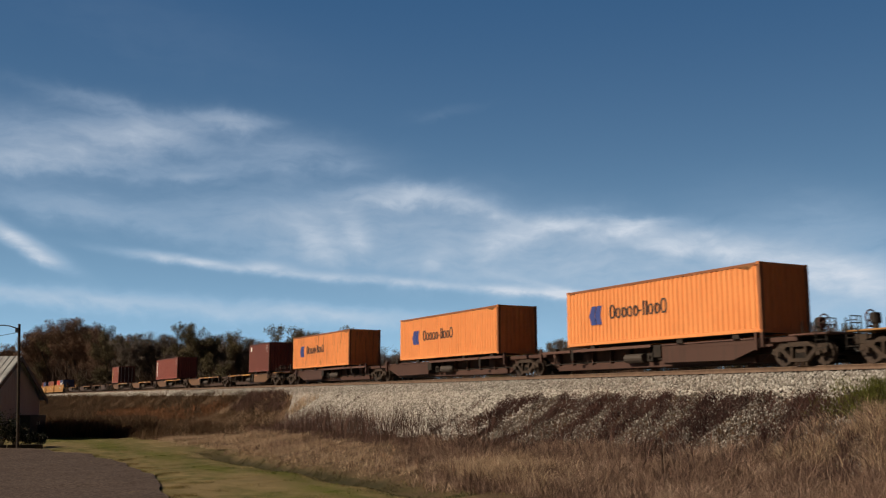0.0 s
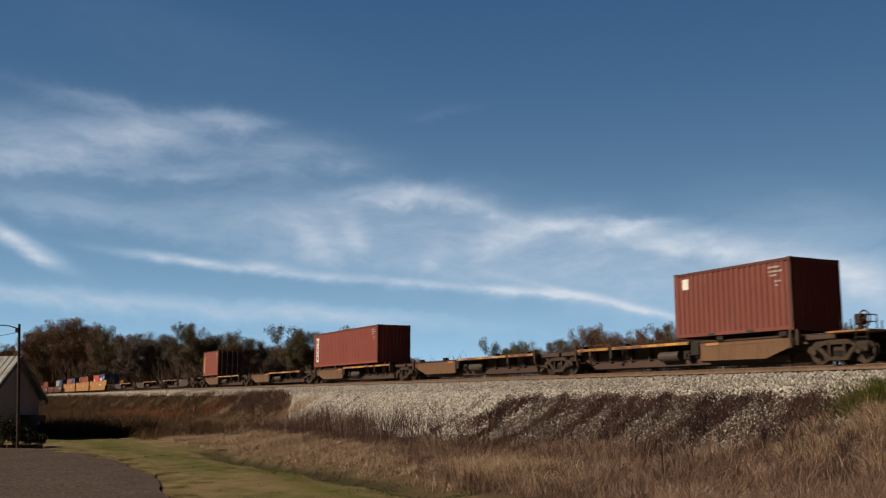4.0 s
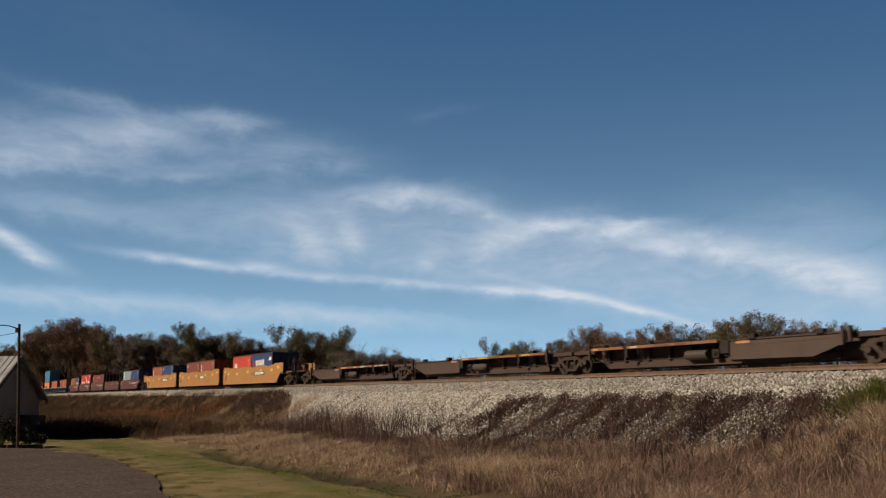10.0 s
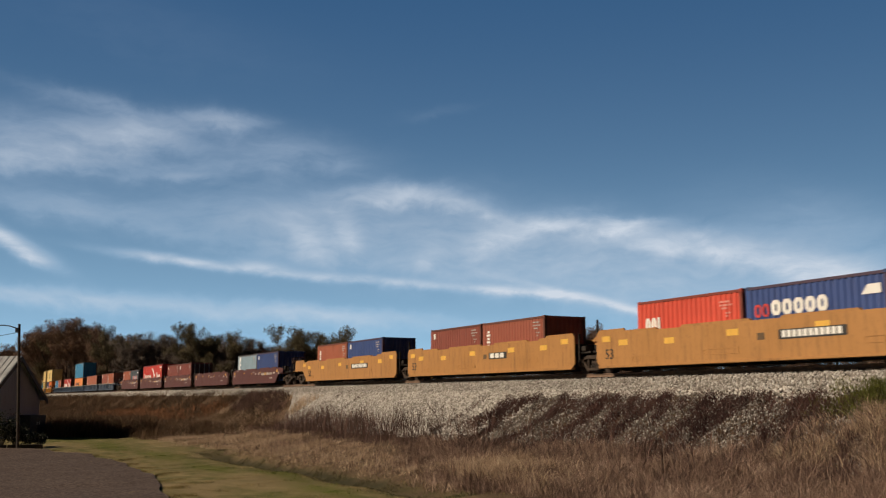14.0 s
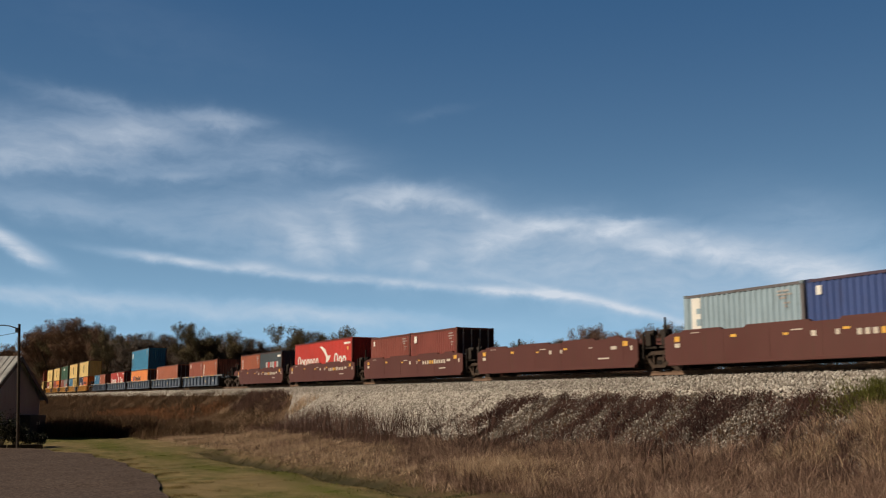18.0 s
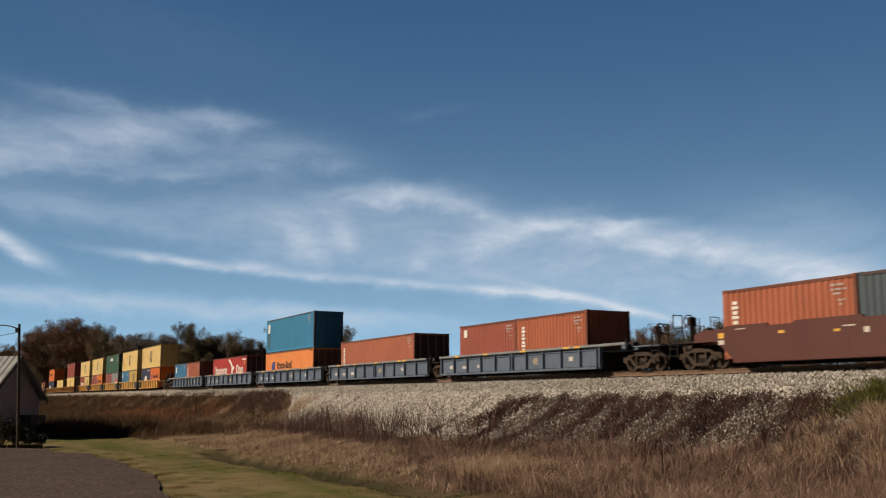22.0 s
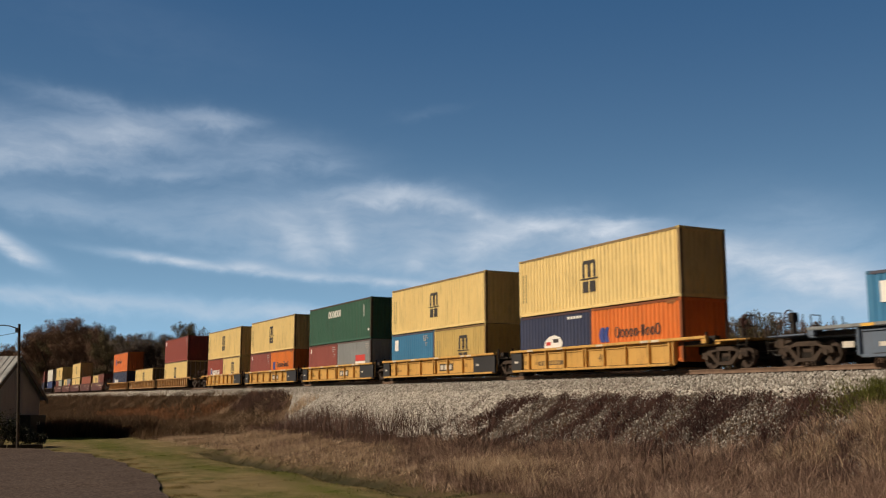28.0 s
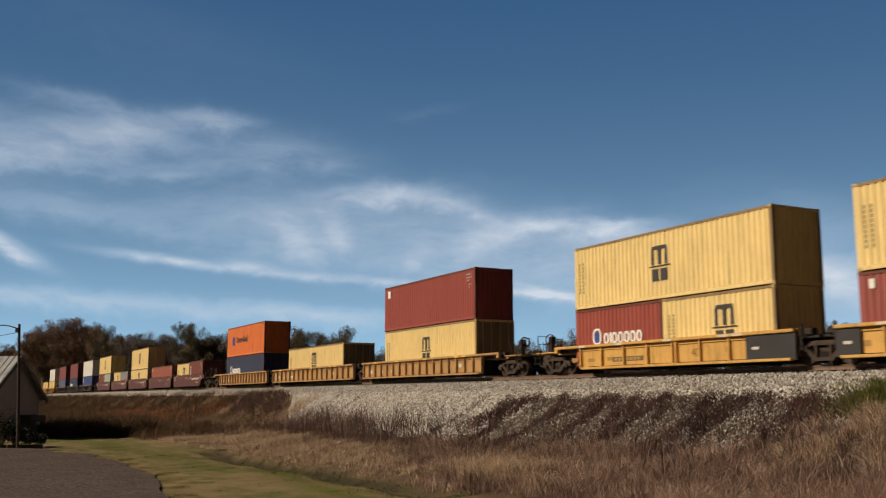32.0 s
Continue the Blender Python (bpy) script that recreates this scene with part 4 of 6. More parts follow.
def spine_unit(label, a, b, colour, deck_colour, first, last):
    """A platform of a spine wagon between the trucks at a (rear) and b (front), seen from its middle."""
    m, dm = paint(colour, 0.55, (0.026, 0.017, 0.013)), paint(deck_colour, 0.75, (0.05, 0.025, 0.015))
    yellow = deck_colour[0] > 0.2
    plate = paint((0.17, 0.085, 0.04), 0.85, (0.045, 0.026, 0.018)) if deck_colour[0] > 0.3 else paint((0.075, 0.045, 0.034), 0.6, (0.04, 0.026, 0.02)) if yellow else m
    car = thing("spine_wagon", label, "freight wagon", "wagons of the train")
    H = (b - a) / 2
    e = 1 if first else -1     # the end with the tall plain plates
    part("spine", Shape().prism([(-H + 1.3, 0.72), (-H + 2.3, 0.2), (-2.2, 0.2), (-2.0, 0.28), (1.6, 0.28), (1.8, 0.2), (H - 2.3, 0.2), (H - 1.3, 0.72), (H - 0.2, 0.8), (H - 0.2, 1.0), (-H + 0.2, 1.0), (-H + 0.2, 0.8)], -0.55, 0.55), m, car, "rust-brown box spine")
    part("end_post", Shape().box(e * (H - 1.5) - 0.05, e * (H - 1.5) + 0.05, -1.24, -1.12, 0.7, 1.24, 0.01), m, car)
    for s in (-1, 1):
        part("side_sill", Shape().box(-H + 2.4, H - 2.4, s * 0.62 - 0.06, s * 0.62 + 0.06, 0.18, 0.42, 0.01), m, car)
        w = part("side_plate", Shape().prism([(e * 1.7, 0.32), (e * (H - 3.1), 0.3), (e * (H - 1.55), 0.78), (e * (H - 1.4), 1.02), (e * 1.7, 1.02)], s * 1.08 - 0.02, s * 1.08 + 0.02), plate, car, "plain rust-brown side plate")
        part("flange", Shape().box(*span(e * 1.7, e * (H - 1.4)), s * 1.1 - 0.05, s * 1.1 + 0.05, 1.02, 1.07), dm if not yellow else m, w)
        part("stiffener", Shape().box(*span(e * 1.75, e * (H - 2.4)), s * 1.1 - 0.012, s * 1.1 + 0.012, 0.86, 0.9), plate, w)
        if yellow and s < 0:
            part("patch", Shape().box(*span(e * 2.0, e * 2.7), -1.106, -1.09, 0.9, 1.0), paint((0.5, 0.22, 0.1), 0.5), w, "faded orange mark")
        for k, (x0, x1) in enumerate((span(-e * (H - 1.9), -e * (H - 4.2)), span(-e * (H - 4.5), e * 1.2))):
            d = part("deck", Shape().box(x0, x1, *span(s * 0.5, s * 1.25), 1.0, 1.05), m, car, "overhanging steel deck")
            lip = part("deck_edge", Shape().box(x0 - 0.02, x1 + 0.02, s * 1.27 - 0.03, s * 1.27 + 0.03, 0.97, 1.09, 0.01), dm, d)
            if yellow and s < 0:
                r = random.Random(int(H * 1000) + k)
                x = x0 + 0.2
                while x < x1 - 1.0:
                    wide = r.uniform(0.3, 1.1)
                    part("marking", Shape().box(x, x + wide, -1.306, -1.29, 0.985, 1.075), r.choice((paint((0.62, 0.33, 0.06), 0.5), paint((0.45, 0.4, 0.33), 0.5), paint((0.16, 0.07, 0.04), 0.5))), lip)
                    x += wide + r.uniform(0.15, 1.3)
            for q in range(2 if k == 0 else 4):
                x = x0 + (x1 - x0) * (q + 0.5) / (2 if k == 0 else 4)
                part("bracket", Shape().prism([(x - 0.03, 0.42), (x + 0.03, 0.42), (x + 0.03, 0.99), (x - 0.03, 0.99)], *span(s * 0.56, s * 0.74)), m, d)
        part("jack_post", Shape().box(-e * (H - 4.35) - 0.09, -e * (H - 4.35) + 0.09, *span(s * 0.7, s * 1.26), 0.62, 1.12, 0.02), UNDER_STEEL, car)
        part("bolster_end", Shape().box(*span(e * 1.22, e * 1.68), *span(s * 0.5, s * 1.16), 0.55, 1.06, 0.02), UNDER_STEEL, car)
        for x in (-6.0, -2.9, 2.9, 6.0):
            if abs(x) < H - 1.5:
                part("pedestal", Shape().box(x - 0.16, x + 0.16, *span(s * 1.0, s * 1.22), 1.04, 1.21, 0.02), UNDER_STEEL, car)
    part("air_reservoir", Shape().tube((-e * 0.9, -0.86, 0.58), (e * 0.3, -0.86, 0.58), 0.2, n=12).tube((-e * 1.02, -0.86, 0.58), (-e * 0.9, -0.86, 0.58), 0.1, 0.2, n=12), paint((0.06, 0.045, 0.038), 0.5), car, "grimy air reservoir")
    part("brake_valve", Shape().box(*span(e * 0.6, e * 0.95), -0.98, -0.66, 0.4, 0.78, 0.04).tube((e * 0.78, -0.98, 0.6), (e * 0.78, -1.06, 0.6), 0.07, n=8), UNDER_STEEL, car)
    part("air_pipe", Shape().tube((-H + 1, -0.72, 0.5), (H - 1, -0.72, 0.5), 0.025, n=6), UNDER_STEEL, car)
    for q in (-1, 1):
        part("end_sill", Shape().box(*span(q * (H - 1.7), q * (H - 0.1)), -0.95, 0.95, 0.86, 1.04, 0.02), m, car)
        part("stanchion", Shape().box(q * (H - 1.75) - 0.05, q * (H - 1.75) + 0.05, -1.3, -1.2, 0.6, 1.24, 0.01), m, car)
    wheels = bogie(car, H)
    if first:
        end_gear(car, H, 1, dm, 0.5)
    if last:
        wheels += bogie(car, -H)
        end_gear(car, -H, -1, dm, 0.5)
    return car, wheels


def painted_number(car, body, size, x, y, z, material):
    cu = bpy.data.curves.new("number", "FONT")
    cu.body, cu.size, cu.extrude = body, size, 0.006
    num = new("lettering", cu)
    num.parent = car
    num.rotation_euler = (math.pi / 2, 0, 0)
    num.location = (x, y, z)
    cu.materials.append(material)


def well_unit(label, a, b, colour, kind, first, last, marks=True):
    """A well of an articulated stack wagon. kind: tall (notched plate sides), plate (plain sides), rib (ribbed sides)."""
    m = paint(colour, 0.6, (0.07, 0.036, 0.022))
    car = thing("well_wagon", label, "freight wagon", "wagons of the train")
    H = (b - a) / 2
    amber = kind == "rib" and colour[0] > 0.3 and H < 9
    z0, z1 = {"tall": (0.22, 1.67), "plate": (0.2, 1.45), "rib": (0.2, 1.27)}[kind]
    # where the well's sides end, and how far their upper part reaches over the truck at the wagon's own ends
    short = {"tall": 1.9, "plate": 2.0, "rib": 2.4}[kind]
    xr, xl = H - (short if first else 0.85), -H + (short if last else 0.85)
    reach = {"tall": (0.4, -0.6), "plate": (0.2, 0.1), "rib": (0.5, 0.5)}[kind]
    er, el = H - (reach[0] if first else 0.85), -H + (reach[1] if last else 0.85)
    yo = 1.42
    if kind == "rib":
        outline = [(xl, 0.32), (xl + 0.12, z0), (xr - 0.12, z0), (xr, 0.32), (xr, z1), (xl, z1)]
    else:
        up = 1.86 if kind == "tall" else z1
        outline = [(el, 1.0), (xl - 0.75, 1.0), (xl - 0.2, 0.62), (xl + 0.25, z0)] if last else [(xl, 0.45), (xl + 0.3, z0)]
        outline += [(xr - 0.25, z0), (xr + 0.2, 0.62), (xr + 0.75, 1.0), (er, 1.0)] if first else [(xr - 0.3, z0), (xr, 0.45)]
        if kind == "tall":
            outline += [(er, up - 0.2), (er - 0.2, up), (er - 2.3, up), (er - 2.45, z1), (el + 2.1, z1), (el + 1.95, up), (el + 0.2, up), (el, up - 0.22)]
        else:
            outline += [(er, z1 - 0.12), (er - 0.9, z1), (el + 0.5, z1), (el, z1 - 0.15)]
    for s in (-1, 1):
        if kind == "rib":
            w = part("side_wall", Shape().prism(outline, s * (yo - 0.14) - 0.02, s * (yo - 0.14) + 0.02), m, car)
            part("top_chord", Shape().box(el, er, s * (yo + 0.01) - 0.09, s * (yo + 0.01) + 0.09, z1 - 0.13, z1 - 0.01, 0.02), paint((0.22, 0.24, 0.26), 0.6) if colour == CAR_GREY else m, w)
            part("stiffener", Shape().box(xl, xr, *span(s * (yo - 0.12), s * (yo - 0.06)), z1 - 0.26, z1 - 0.21), m, w)
        else:
            w = part("side_wall", Shape().prism(outline, s * yo - 0.035, s * yo + 0.035), m, car)
            for f0, f1 in ((-0.78, -0.5), (-0.36, 0.02), (0.16, 0.5), (0.6, 0.74)):
                q0, q1 = f0 * H, f1 * H
                part("top_chord", Shape().prism([(q0, z1 - 0.02), (q0 + 0.12, z1 + 0.09), (q1 - 0.12, z1 + 0.09), (q1, z1 - 0.02)], *span(s * (yo - 0.13), s * (yo + 0.03))), m, w)
        part("bottom_sill", Shape().box(xl + 0.2, xr - 0.2, s * (yo - 0.02) - 0.1, s * (yo - 0.02) + 0.1, z0 - 0.03, z0 + 0.07, 0.015), m, w)
        if kind == "rib":
            n = 17 if colour == CAR_GOLD else 8 if amber else 10
            rib = shared(("rib", s, colour), lambda: Shape().prism([(-0.04, 0.24), (0.04, 0.24), (0.04, 1.14), (-0.04, 1.14)], *span(s * (yo - 0.12), s * (yo + 0.02))).mesh("rib", m))
            places = [xl + 0.06 + (xr - xl - 0.12) * i / n for i in range(n + 1)]
            if n < 17:
                places += [places[n // 2] + 0.22] + [xr - 0.3] * first
            if amber:
                places = [x for x in places if (first or x < xr - 2.25) and (last or x > xl + 0.9)]
            for x in places:
                part("rib", rib, None, w).location = (x, 0, 0)
        else:
            for i in range(6):
                x = xl + 1.0 + (xr - xl - 2.0) * i / 5
                seam = shared(("seam", s, kind, colour), lambda: Shape().box(-0.02, 0.02, s * (yo + 0.035) - 0.006, s * (yo + 0.035) + 0.006, z0 + 0.12, z1 - 0.05).mesh("seam", m))
                part("seam", seam, None, w).location = (x, 0, 0)
    part("well_floor", Shape().box(xl + 0.5, xr - 0.5, -1.3, 1.3, 0.22, 0.31), UNDER_STEEL, car)
    mid = (xl + xr) / 2
    for x in (xl + 0.8, mid - 3.0, mid, mid + 3.0, xr - 0.8):
        part("cross_beam", Shape().box(x - 0.15, x + 0.15, -1.38, 1.38, 0.16, 0.3, 0.01), UNDER_STEEL, car)
    for e, end, own in ((-1, xl, last), (1, xr, first)):
        part("bulkhead", Shape().box(end - e * 0.3 - 0.04, end - e * 0.3 + 0.04, -1.26, 1.26, 0.3, z1 - 0.3), UNDER_STEEL, car)
        part("end_platform", Shape().box(*span(end - e * 0.25, e * (H - 0.1)), -1.1, 1.1, 0.92, 1.02, 0.02), m if own else UNDER_STEEL, car)
        part("draft_sill", Shape().box(*span(end - e * 0.5, e * H), -0.35, 0.35, 0.6, 0.93, 0.02), UNDER_STEEL, car)
        for y in (-1.27, 1.27):
            part("post", Shape().box(e * (H - 0.7) - 0.03, e * (H - 0.7) + 0.03, y - 0.04, y + 0.04, 0.5 if not own else 1.0, z1 + (0.7 if kind != "rib" and not own and e < 0 else 0.15), 0.01), UNDER_STEEL, car)
        part("lock_box", Shape().box(e * (H - 0.5) - 0.16, e * (H - 0.5) + 0.16, -1.2, -0.9, 1.02, 1.26 + (0.3 if kind == "plate" else 0), 0.04), UNDER_STEEL, car)
        if kind == "plate" and not own:
            part("brake_reservoir", Shape().tube((e * (H - 0.75), -1.05, z1 + 0.12), (e * (H - 0.2), -1.05, z1 + 0.12), 0.12, n=10), UNDER_STEEL, car)
    # painted marks on the near side
    yf = -yo - 0.035
    gold = paint((0.78, 0.45, 0.07), 0.25)
    pale = paint((0.62, 0.58, 0.52), 0.25)
    LB = H - 0.95
    if kind == "tall":
        for i, (f, z) in enumerate(((-0.93, 1.45), (-0.8, 1.25), (-0.47, 1.18), (-0.08, 1.3), (0.38, 1.32), (0.72, 1.3), (0.92, 1.5))):
            part("patch", Shape().box(f * LB - 0.3, f * LB + 0.3, yf - 0.006, yf + 0.01, z - 0.12, z + 0.12), gold, car, "bright yellow touch-up patch")
        x = 1.5 if marks else 1.1
        sign = part("sign_plate", Shape().box(x, x + (2.9 if marks else 1.8), yf - 0.008, yf + 0.01, 0.92, 1.26), BLACK_PAINT, car, "black panel with white lettering")
        for sh in word_bars(x + 0.15, 0.98, 2.6 if marks else 1.5, 0.24, 11 if marks else 3, range(11)):
            part("lettering", shifted(sh, 0, -0.24), WHITE_PAINT, sign)
        for x0, x1, zz in ((-2.3, -0.4, 0.52), (-6.6, -6.1, 0.42), (5.0, 5.8, 0.62)):
            part("handhold", Shape().box(x0, x1, yf - 0.014, yf + 0.01, zz, zz + 0.03).box(x0, x1, yf - 0.014, yf + 0.01, zz + 0.2, zz + 0.23).box(x0, x0 + 0.03, yf - 0.014, yf + 0.01, zz + 0.03, zz + 0.2).box(x1 - 0.03, x1, yf - 0.014, yf + 0.01, zz + 0.03, zz + 0.2), m, car)
        part("marking", Shape().box(0.5, 0.85, yf - 0.006, yf + 0.01, 0.95, 1.2), paint((0.12, 0.07, 0.03), 0.4), car)
        painted_number(car, "53", 0.62, xl + 0.62, yf - 0.008, 0.58, BLACK_PAINT)
    elif kind == "plate":
        for f, z, w, h, mt in ((-0.93, 1.2, 0.3, 0.2, gold), (-0.93, 0.95, 0.3, 0.16, pale), (-0.5, 1.18, 0.28, 0.1, gold), (-0.15, 1.1, 0.24, 0.08, gold), (-0.1, 1.22, 0.5, 0.04, pale), (0.02, 1.05, 0.2, 0.18, pale), (0.16, 1.05, 0.16, 0.18, pale), (0.2, 1.15, 0.3, 0.08, gold), (0.5, 1.12, 0.24, 0.05, pale), (0.74, 1.05, 0.4, 0.14, pale), (0.86, 1.2, 0.36, 0.2, gold), (0.94, 1.0, 0.14, 0.2, pale), (0.6, 0.62, 0.8, 0.06, pale), (-0.8, 1.4, 0.5, 0.03, pale)):
            part("marking", Shape().box(f * LB, f * LB + w, yf - 0.006, yf + 0.01, z - h / 2, z + h / 2), mt, car)
        if marks:
            for i, sh in enumerate(word_bars(2.0, 0.9, 3.0, 0.2, 10, range(10), fill=0.6)):
                part("lettering", shifted(sh, 0, -0.24), gold if i in (3, 4) else pale, car)
    else:
        yr = -(yo - 0.14) - 0.02
        for f, z, w, h in ((-0.9, 0.62, 0.45, 0.2), (-0.72, 0.58, 0.5, 0.14), (-0.52, 0.6, 0.5, 0.16), (0.52, 0.7, 0.3, 0.2)):
            part("marking", Shape().box(f * LB, f * LB + w, yr - 0.006, yr + 0.01, z - h / 2, z + h / 2), pale if not amber else paint((0.36, 0.2, 0.05), 0.4), car)
        if colour == CAR_GREY:
            painted_number(car, "48", 0.46, mid + (xr - xl) * 0.13 if first else mid + (xr - xl) * 0.03 + 0.2, yr - 0.01, 0.52, paint((0.62, 0.5, 0.3), 0.4))
        for f in (-0.78, -0.4, 0.05, 0.5, 0.6):
            part("patch", Shape().box(f * LB, f * LB + 0.5, -(yo + 0.106), -(yo + 0.09), z1 - 0.12, z1 - 0.03), gold if not amber else paint((0.66, 0.58, 0.45), 0.4), car)
        if amber:
            worn = paint((0.2, 0.12, 0.04), 0.5)
            if marks:
                sg = part("sign_plate", Shape().box(xl + 2.3, xl + 4.4, yr - 0.006, yr + 0.01, 0.46, 0.66), paint((0.12, 0.08, 0.04), 0.7), car, "faded black panel with worn lettering")
                for sh in word_bars(xl + 2.45, 0.5, 1.8, 0.12, 7, range(7)):
                    part("lettering", shifted(sh, 0, yr - 0.008 + WIDE / 2), paint((0.42, 0.26, 0.08), 0.4), sg)
                painted_number(car, "40", 0.46, mid + 1.0, yr - 0.01, 0.5, worn)
            else:
                lp = part("logo_plate", Shape().box(mid + 0.62, mid + 2.3, yr - 0.008, yr + 0.01, 0.44, 0.86), paint((0.05, 0.035, 0.025), 0.5), car, "dark panel with pale block letters")
                for sh in word_bars(mid + 0.74, 0.52, 1.5, 0.26, 3, range(3)):
                    part("lettering", shifted(sh, 0, yr - 0.01 + WIDE / 2), pale, lp)
                painted_number(car, "40", 0.46, xl + 1.65, yr - 0.01, 0.5, worn)
            for x0, x1, own in ((xl, xl + 0.95, last), (xr - 2.3, xr, first)):
                if not own:
                    part("end_panel", Shape().box(x0, x1, -yo - 0.01, -yo + 0.1, 0.22, z1 - 0.14), paint((0.02, 0.02, 0.023), 0.4), car, "dark grey end panel")
                    part("marking", Shape().box(x0 + 0.3, x0 + 0.62, -yo - 0.016, -yo, 0.62, 0.72), pale, car)
    for e, on, end in ((1, first, xr), (-1, last, xl)):
        if on:
            end_gear(car, e * H, e, m if kind != "plate" else UNDER_STEEL, 1.15 if kind != "rib" else 0.85)
            if kind == "rib":
                part("end_ramp", Shape().prism([(end, 0.95), (e * (H - 0.5), 0.95), (e * (H - 0.5), z1 - 0.16), (end, z1 - 0.16)], -1.2, -1.12), UNDER_STEEL, car)
                part("chord_bracket", Shape().box(*span(e * (H - 0.75), e * (H - 0.5)), -1.5, -1.35, z1 - 0.3, z1 - 0.13), m, car)
    wheels = bogie(car, H)
    if last:
        wheels += bogie(car, -H)
    return car, wheels


# paints of the train
ORANGE, BROWN, MAROON, BRICK = (0.96, 0.325, 0.1), (0.2, 0.05, 0.038), (0.3, 0.072, 0.06), (0.4, 0.115, 0.06)
RED, BLUE, NAVY, PALE, SLATE = (0.6, 0.045, 0.035), (0.03, 0.07, 0.25), (0.028, 0.04, 0.1), (0.3, 0.42, 0.52), (0.06, 0.085, 0.11)
TEAL, SKY, CREAM, GREEN, GREY, WHITE = (0.035, 0.26, 0.5), (0.035, 0.2, 0.4), (0.8, 0.61, 0.26), (0.025, 0.11, 0.07), (0.26, 0.28, 0.3), (0.75, 0.74, 0.7)
CAR_BROWN, CAR_YELLOW, CAR_OX, CAR_GREY, CAR_AMBER, CAR_GOLD, CAR_DARK = (0.075, 0.03, 0.02), (0.42, 0.2, 0.055), (0.09, 0.021, 0.017), (0.105, 0.145, 0.215), (0.6, 0.345, 0.085), (0.42, 0.24, 0.09), (0.06, 0.045, 0.045)
SPINE_DECK, WELL_FLOOR = 1.22, 0.32

# wagons: kind, paint, label, the places of the trucks from front to rear
WAGONS = [
    ("spine", CAR_BROWN, "rust-brown empty spine wagon with yellow deck edges", (-12.5, -30.2), CAR_YELLOW),
    ("spine", CAR_BROWN, "rust-brown spine wagon carrying an orange container", (-33.9, -51.5, -69.8, -87.6), (0.13, 0.06, 0.045)),
    ("spine", (0.065, 0.033, 0.022), "grimy yellow-brown spine wagon with worn yellow deck edges", (-91.7, -108.0, -125.2, -142.6, -160.1, -176.9), CAR_YELLOW),
    ("spine", (0.06, 0.03, 0.022), "empty brown spine wagon with yellow and grey deck edges", (-180.9, -198.3, -216.7, -234.9), (0.26, 0.11, 0.045)),
    ("tall", CAR_YELLOW, "mustard-yellow deep-sided stack wagon with touch-up patches", (-239.1, -259.0, -278.5, -298.2), 0),
    ("plate", CAR_OX, "oxide-brown plate-sided stack wagon", (-301.7, -318.0, -333.3, -349.0, -364.7, -380.3), 0),
    ("rib", CAR_GREY, "blue-grey ribbed stack wagon with faded marks", (-383.9, -402.5, -420.4, -438.5, -456.8, -474.5), 0),
    ("rib", CAR_AMBER, "amber-yellow ribbed stack wagon with dark end panels", (-478.4, -494.0, -510.0, -525.6, -541.5, -557.4), 0),
    ("rib", CAR_GOLD, "tan-gold closely ribbed stack wagon", (-561.6, -581.2, -601.0, -620.0), 0),
    ("plate", CAR_OX, "oxide-brown plate-sided stack wagon", (-623.6, -639.2, -654.2, -669.2, -684.4, -699.8), 0),
    ("rib", CAR_DARK, "dark brown stack wagon", (-703.5, -723.0, -743.0, -763.0), 0),
    ("rib", CAR_AMBER, "amber-yellow ribbed stack wagon", (-766.8, -782.6, -798.4, -814.2, -830.0, -845.8), 0),
]
# containers: rear end's place, length, height, base over the rail, paint, mark, doors in front, label
LOADS = [
    (-47.55, FT40, STD, SPINE_DECK, ORANGE, "wave", 0, "orange corrugated container with dark lettering and blue figure"),
    (-66.1, FT40, STD, SPINE_DECK, ORANGE, "wave", 0, "orange corrugated container with dark lettering on a spine wagon"),
    (-86.9, FT40, STD, SPINE_DECK, ORANGE, "wave", 0, "rust-streaked orange container with dark lettering and blue figure"),
    (-99.4, FT20, STD, SPINE_DECK, BROWN, "label", 0, "short brown corrugated container with white markings"),
    (-141.3, FT40, STD, SPINE_DECK, (0.27, 0.06, 0.045), "plates", 0, "long red-brown container with three white plates"),
    (-175.95, FT20, STD, SPINE_DECK, (0.3, 0.075, 0.055), "upright_yellow", 1, "short red-brown container with upright yellow lettering"),
    (-255.5, FT20, STD, WELL_FLOOR, (0.68, 0.08, 0.045), "two_letters", 0, "short bright red container with white letters"),
    (-249.25, FT20, STD, WELL_FLOOR, BLUE, "mid_word", 0, "short dark blue container with red and white lettering"),
    (-274.95, FT20, STD, WELL_FLOOR, (0.26, 0.065, 0.045), "print", 0, "short maroon-brown container with small white print"),
    (-268.7, FT20, STD, WELL_FLOOR, (0.33, 0.09, 0.055), "upright_white", 0, "short terracotta container with upright white lettering"),
    (-294.3, FT20, STD, WELL_FLOOR, BRICK, "upright_white", 0, "short terracotta container with a dark red patch"),
]
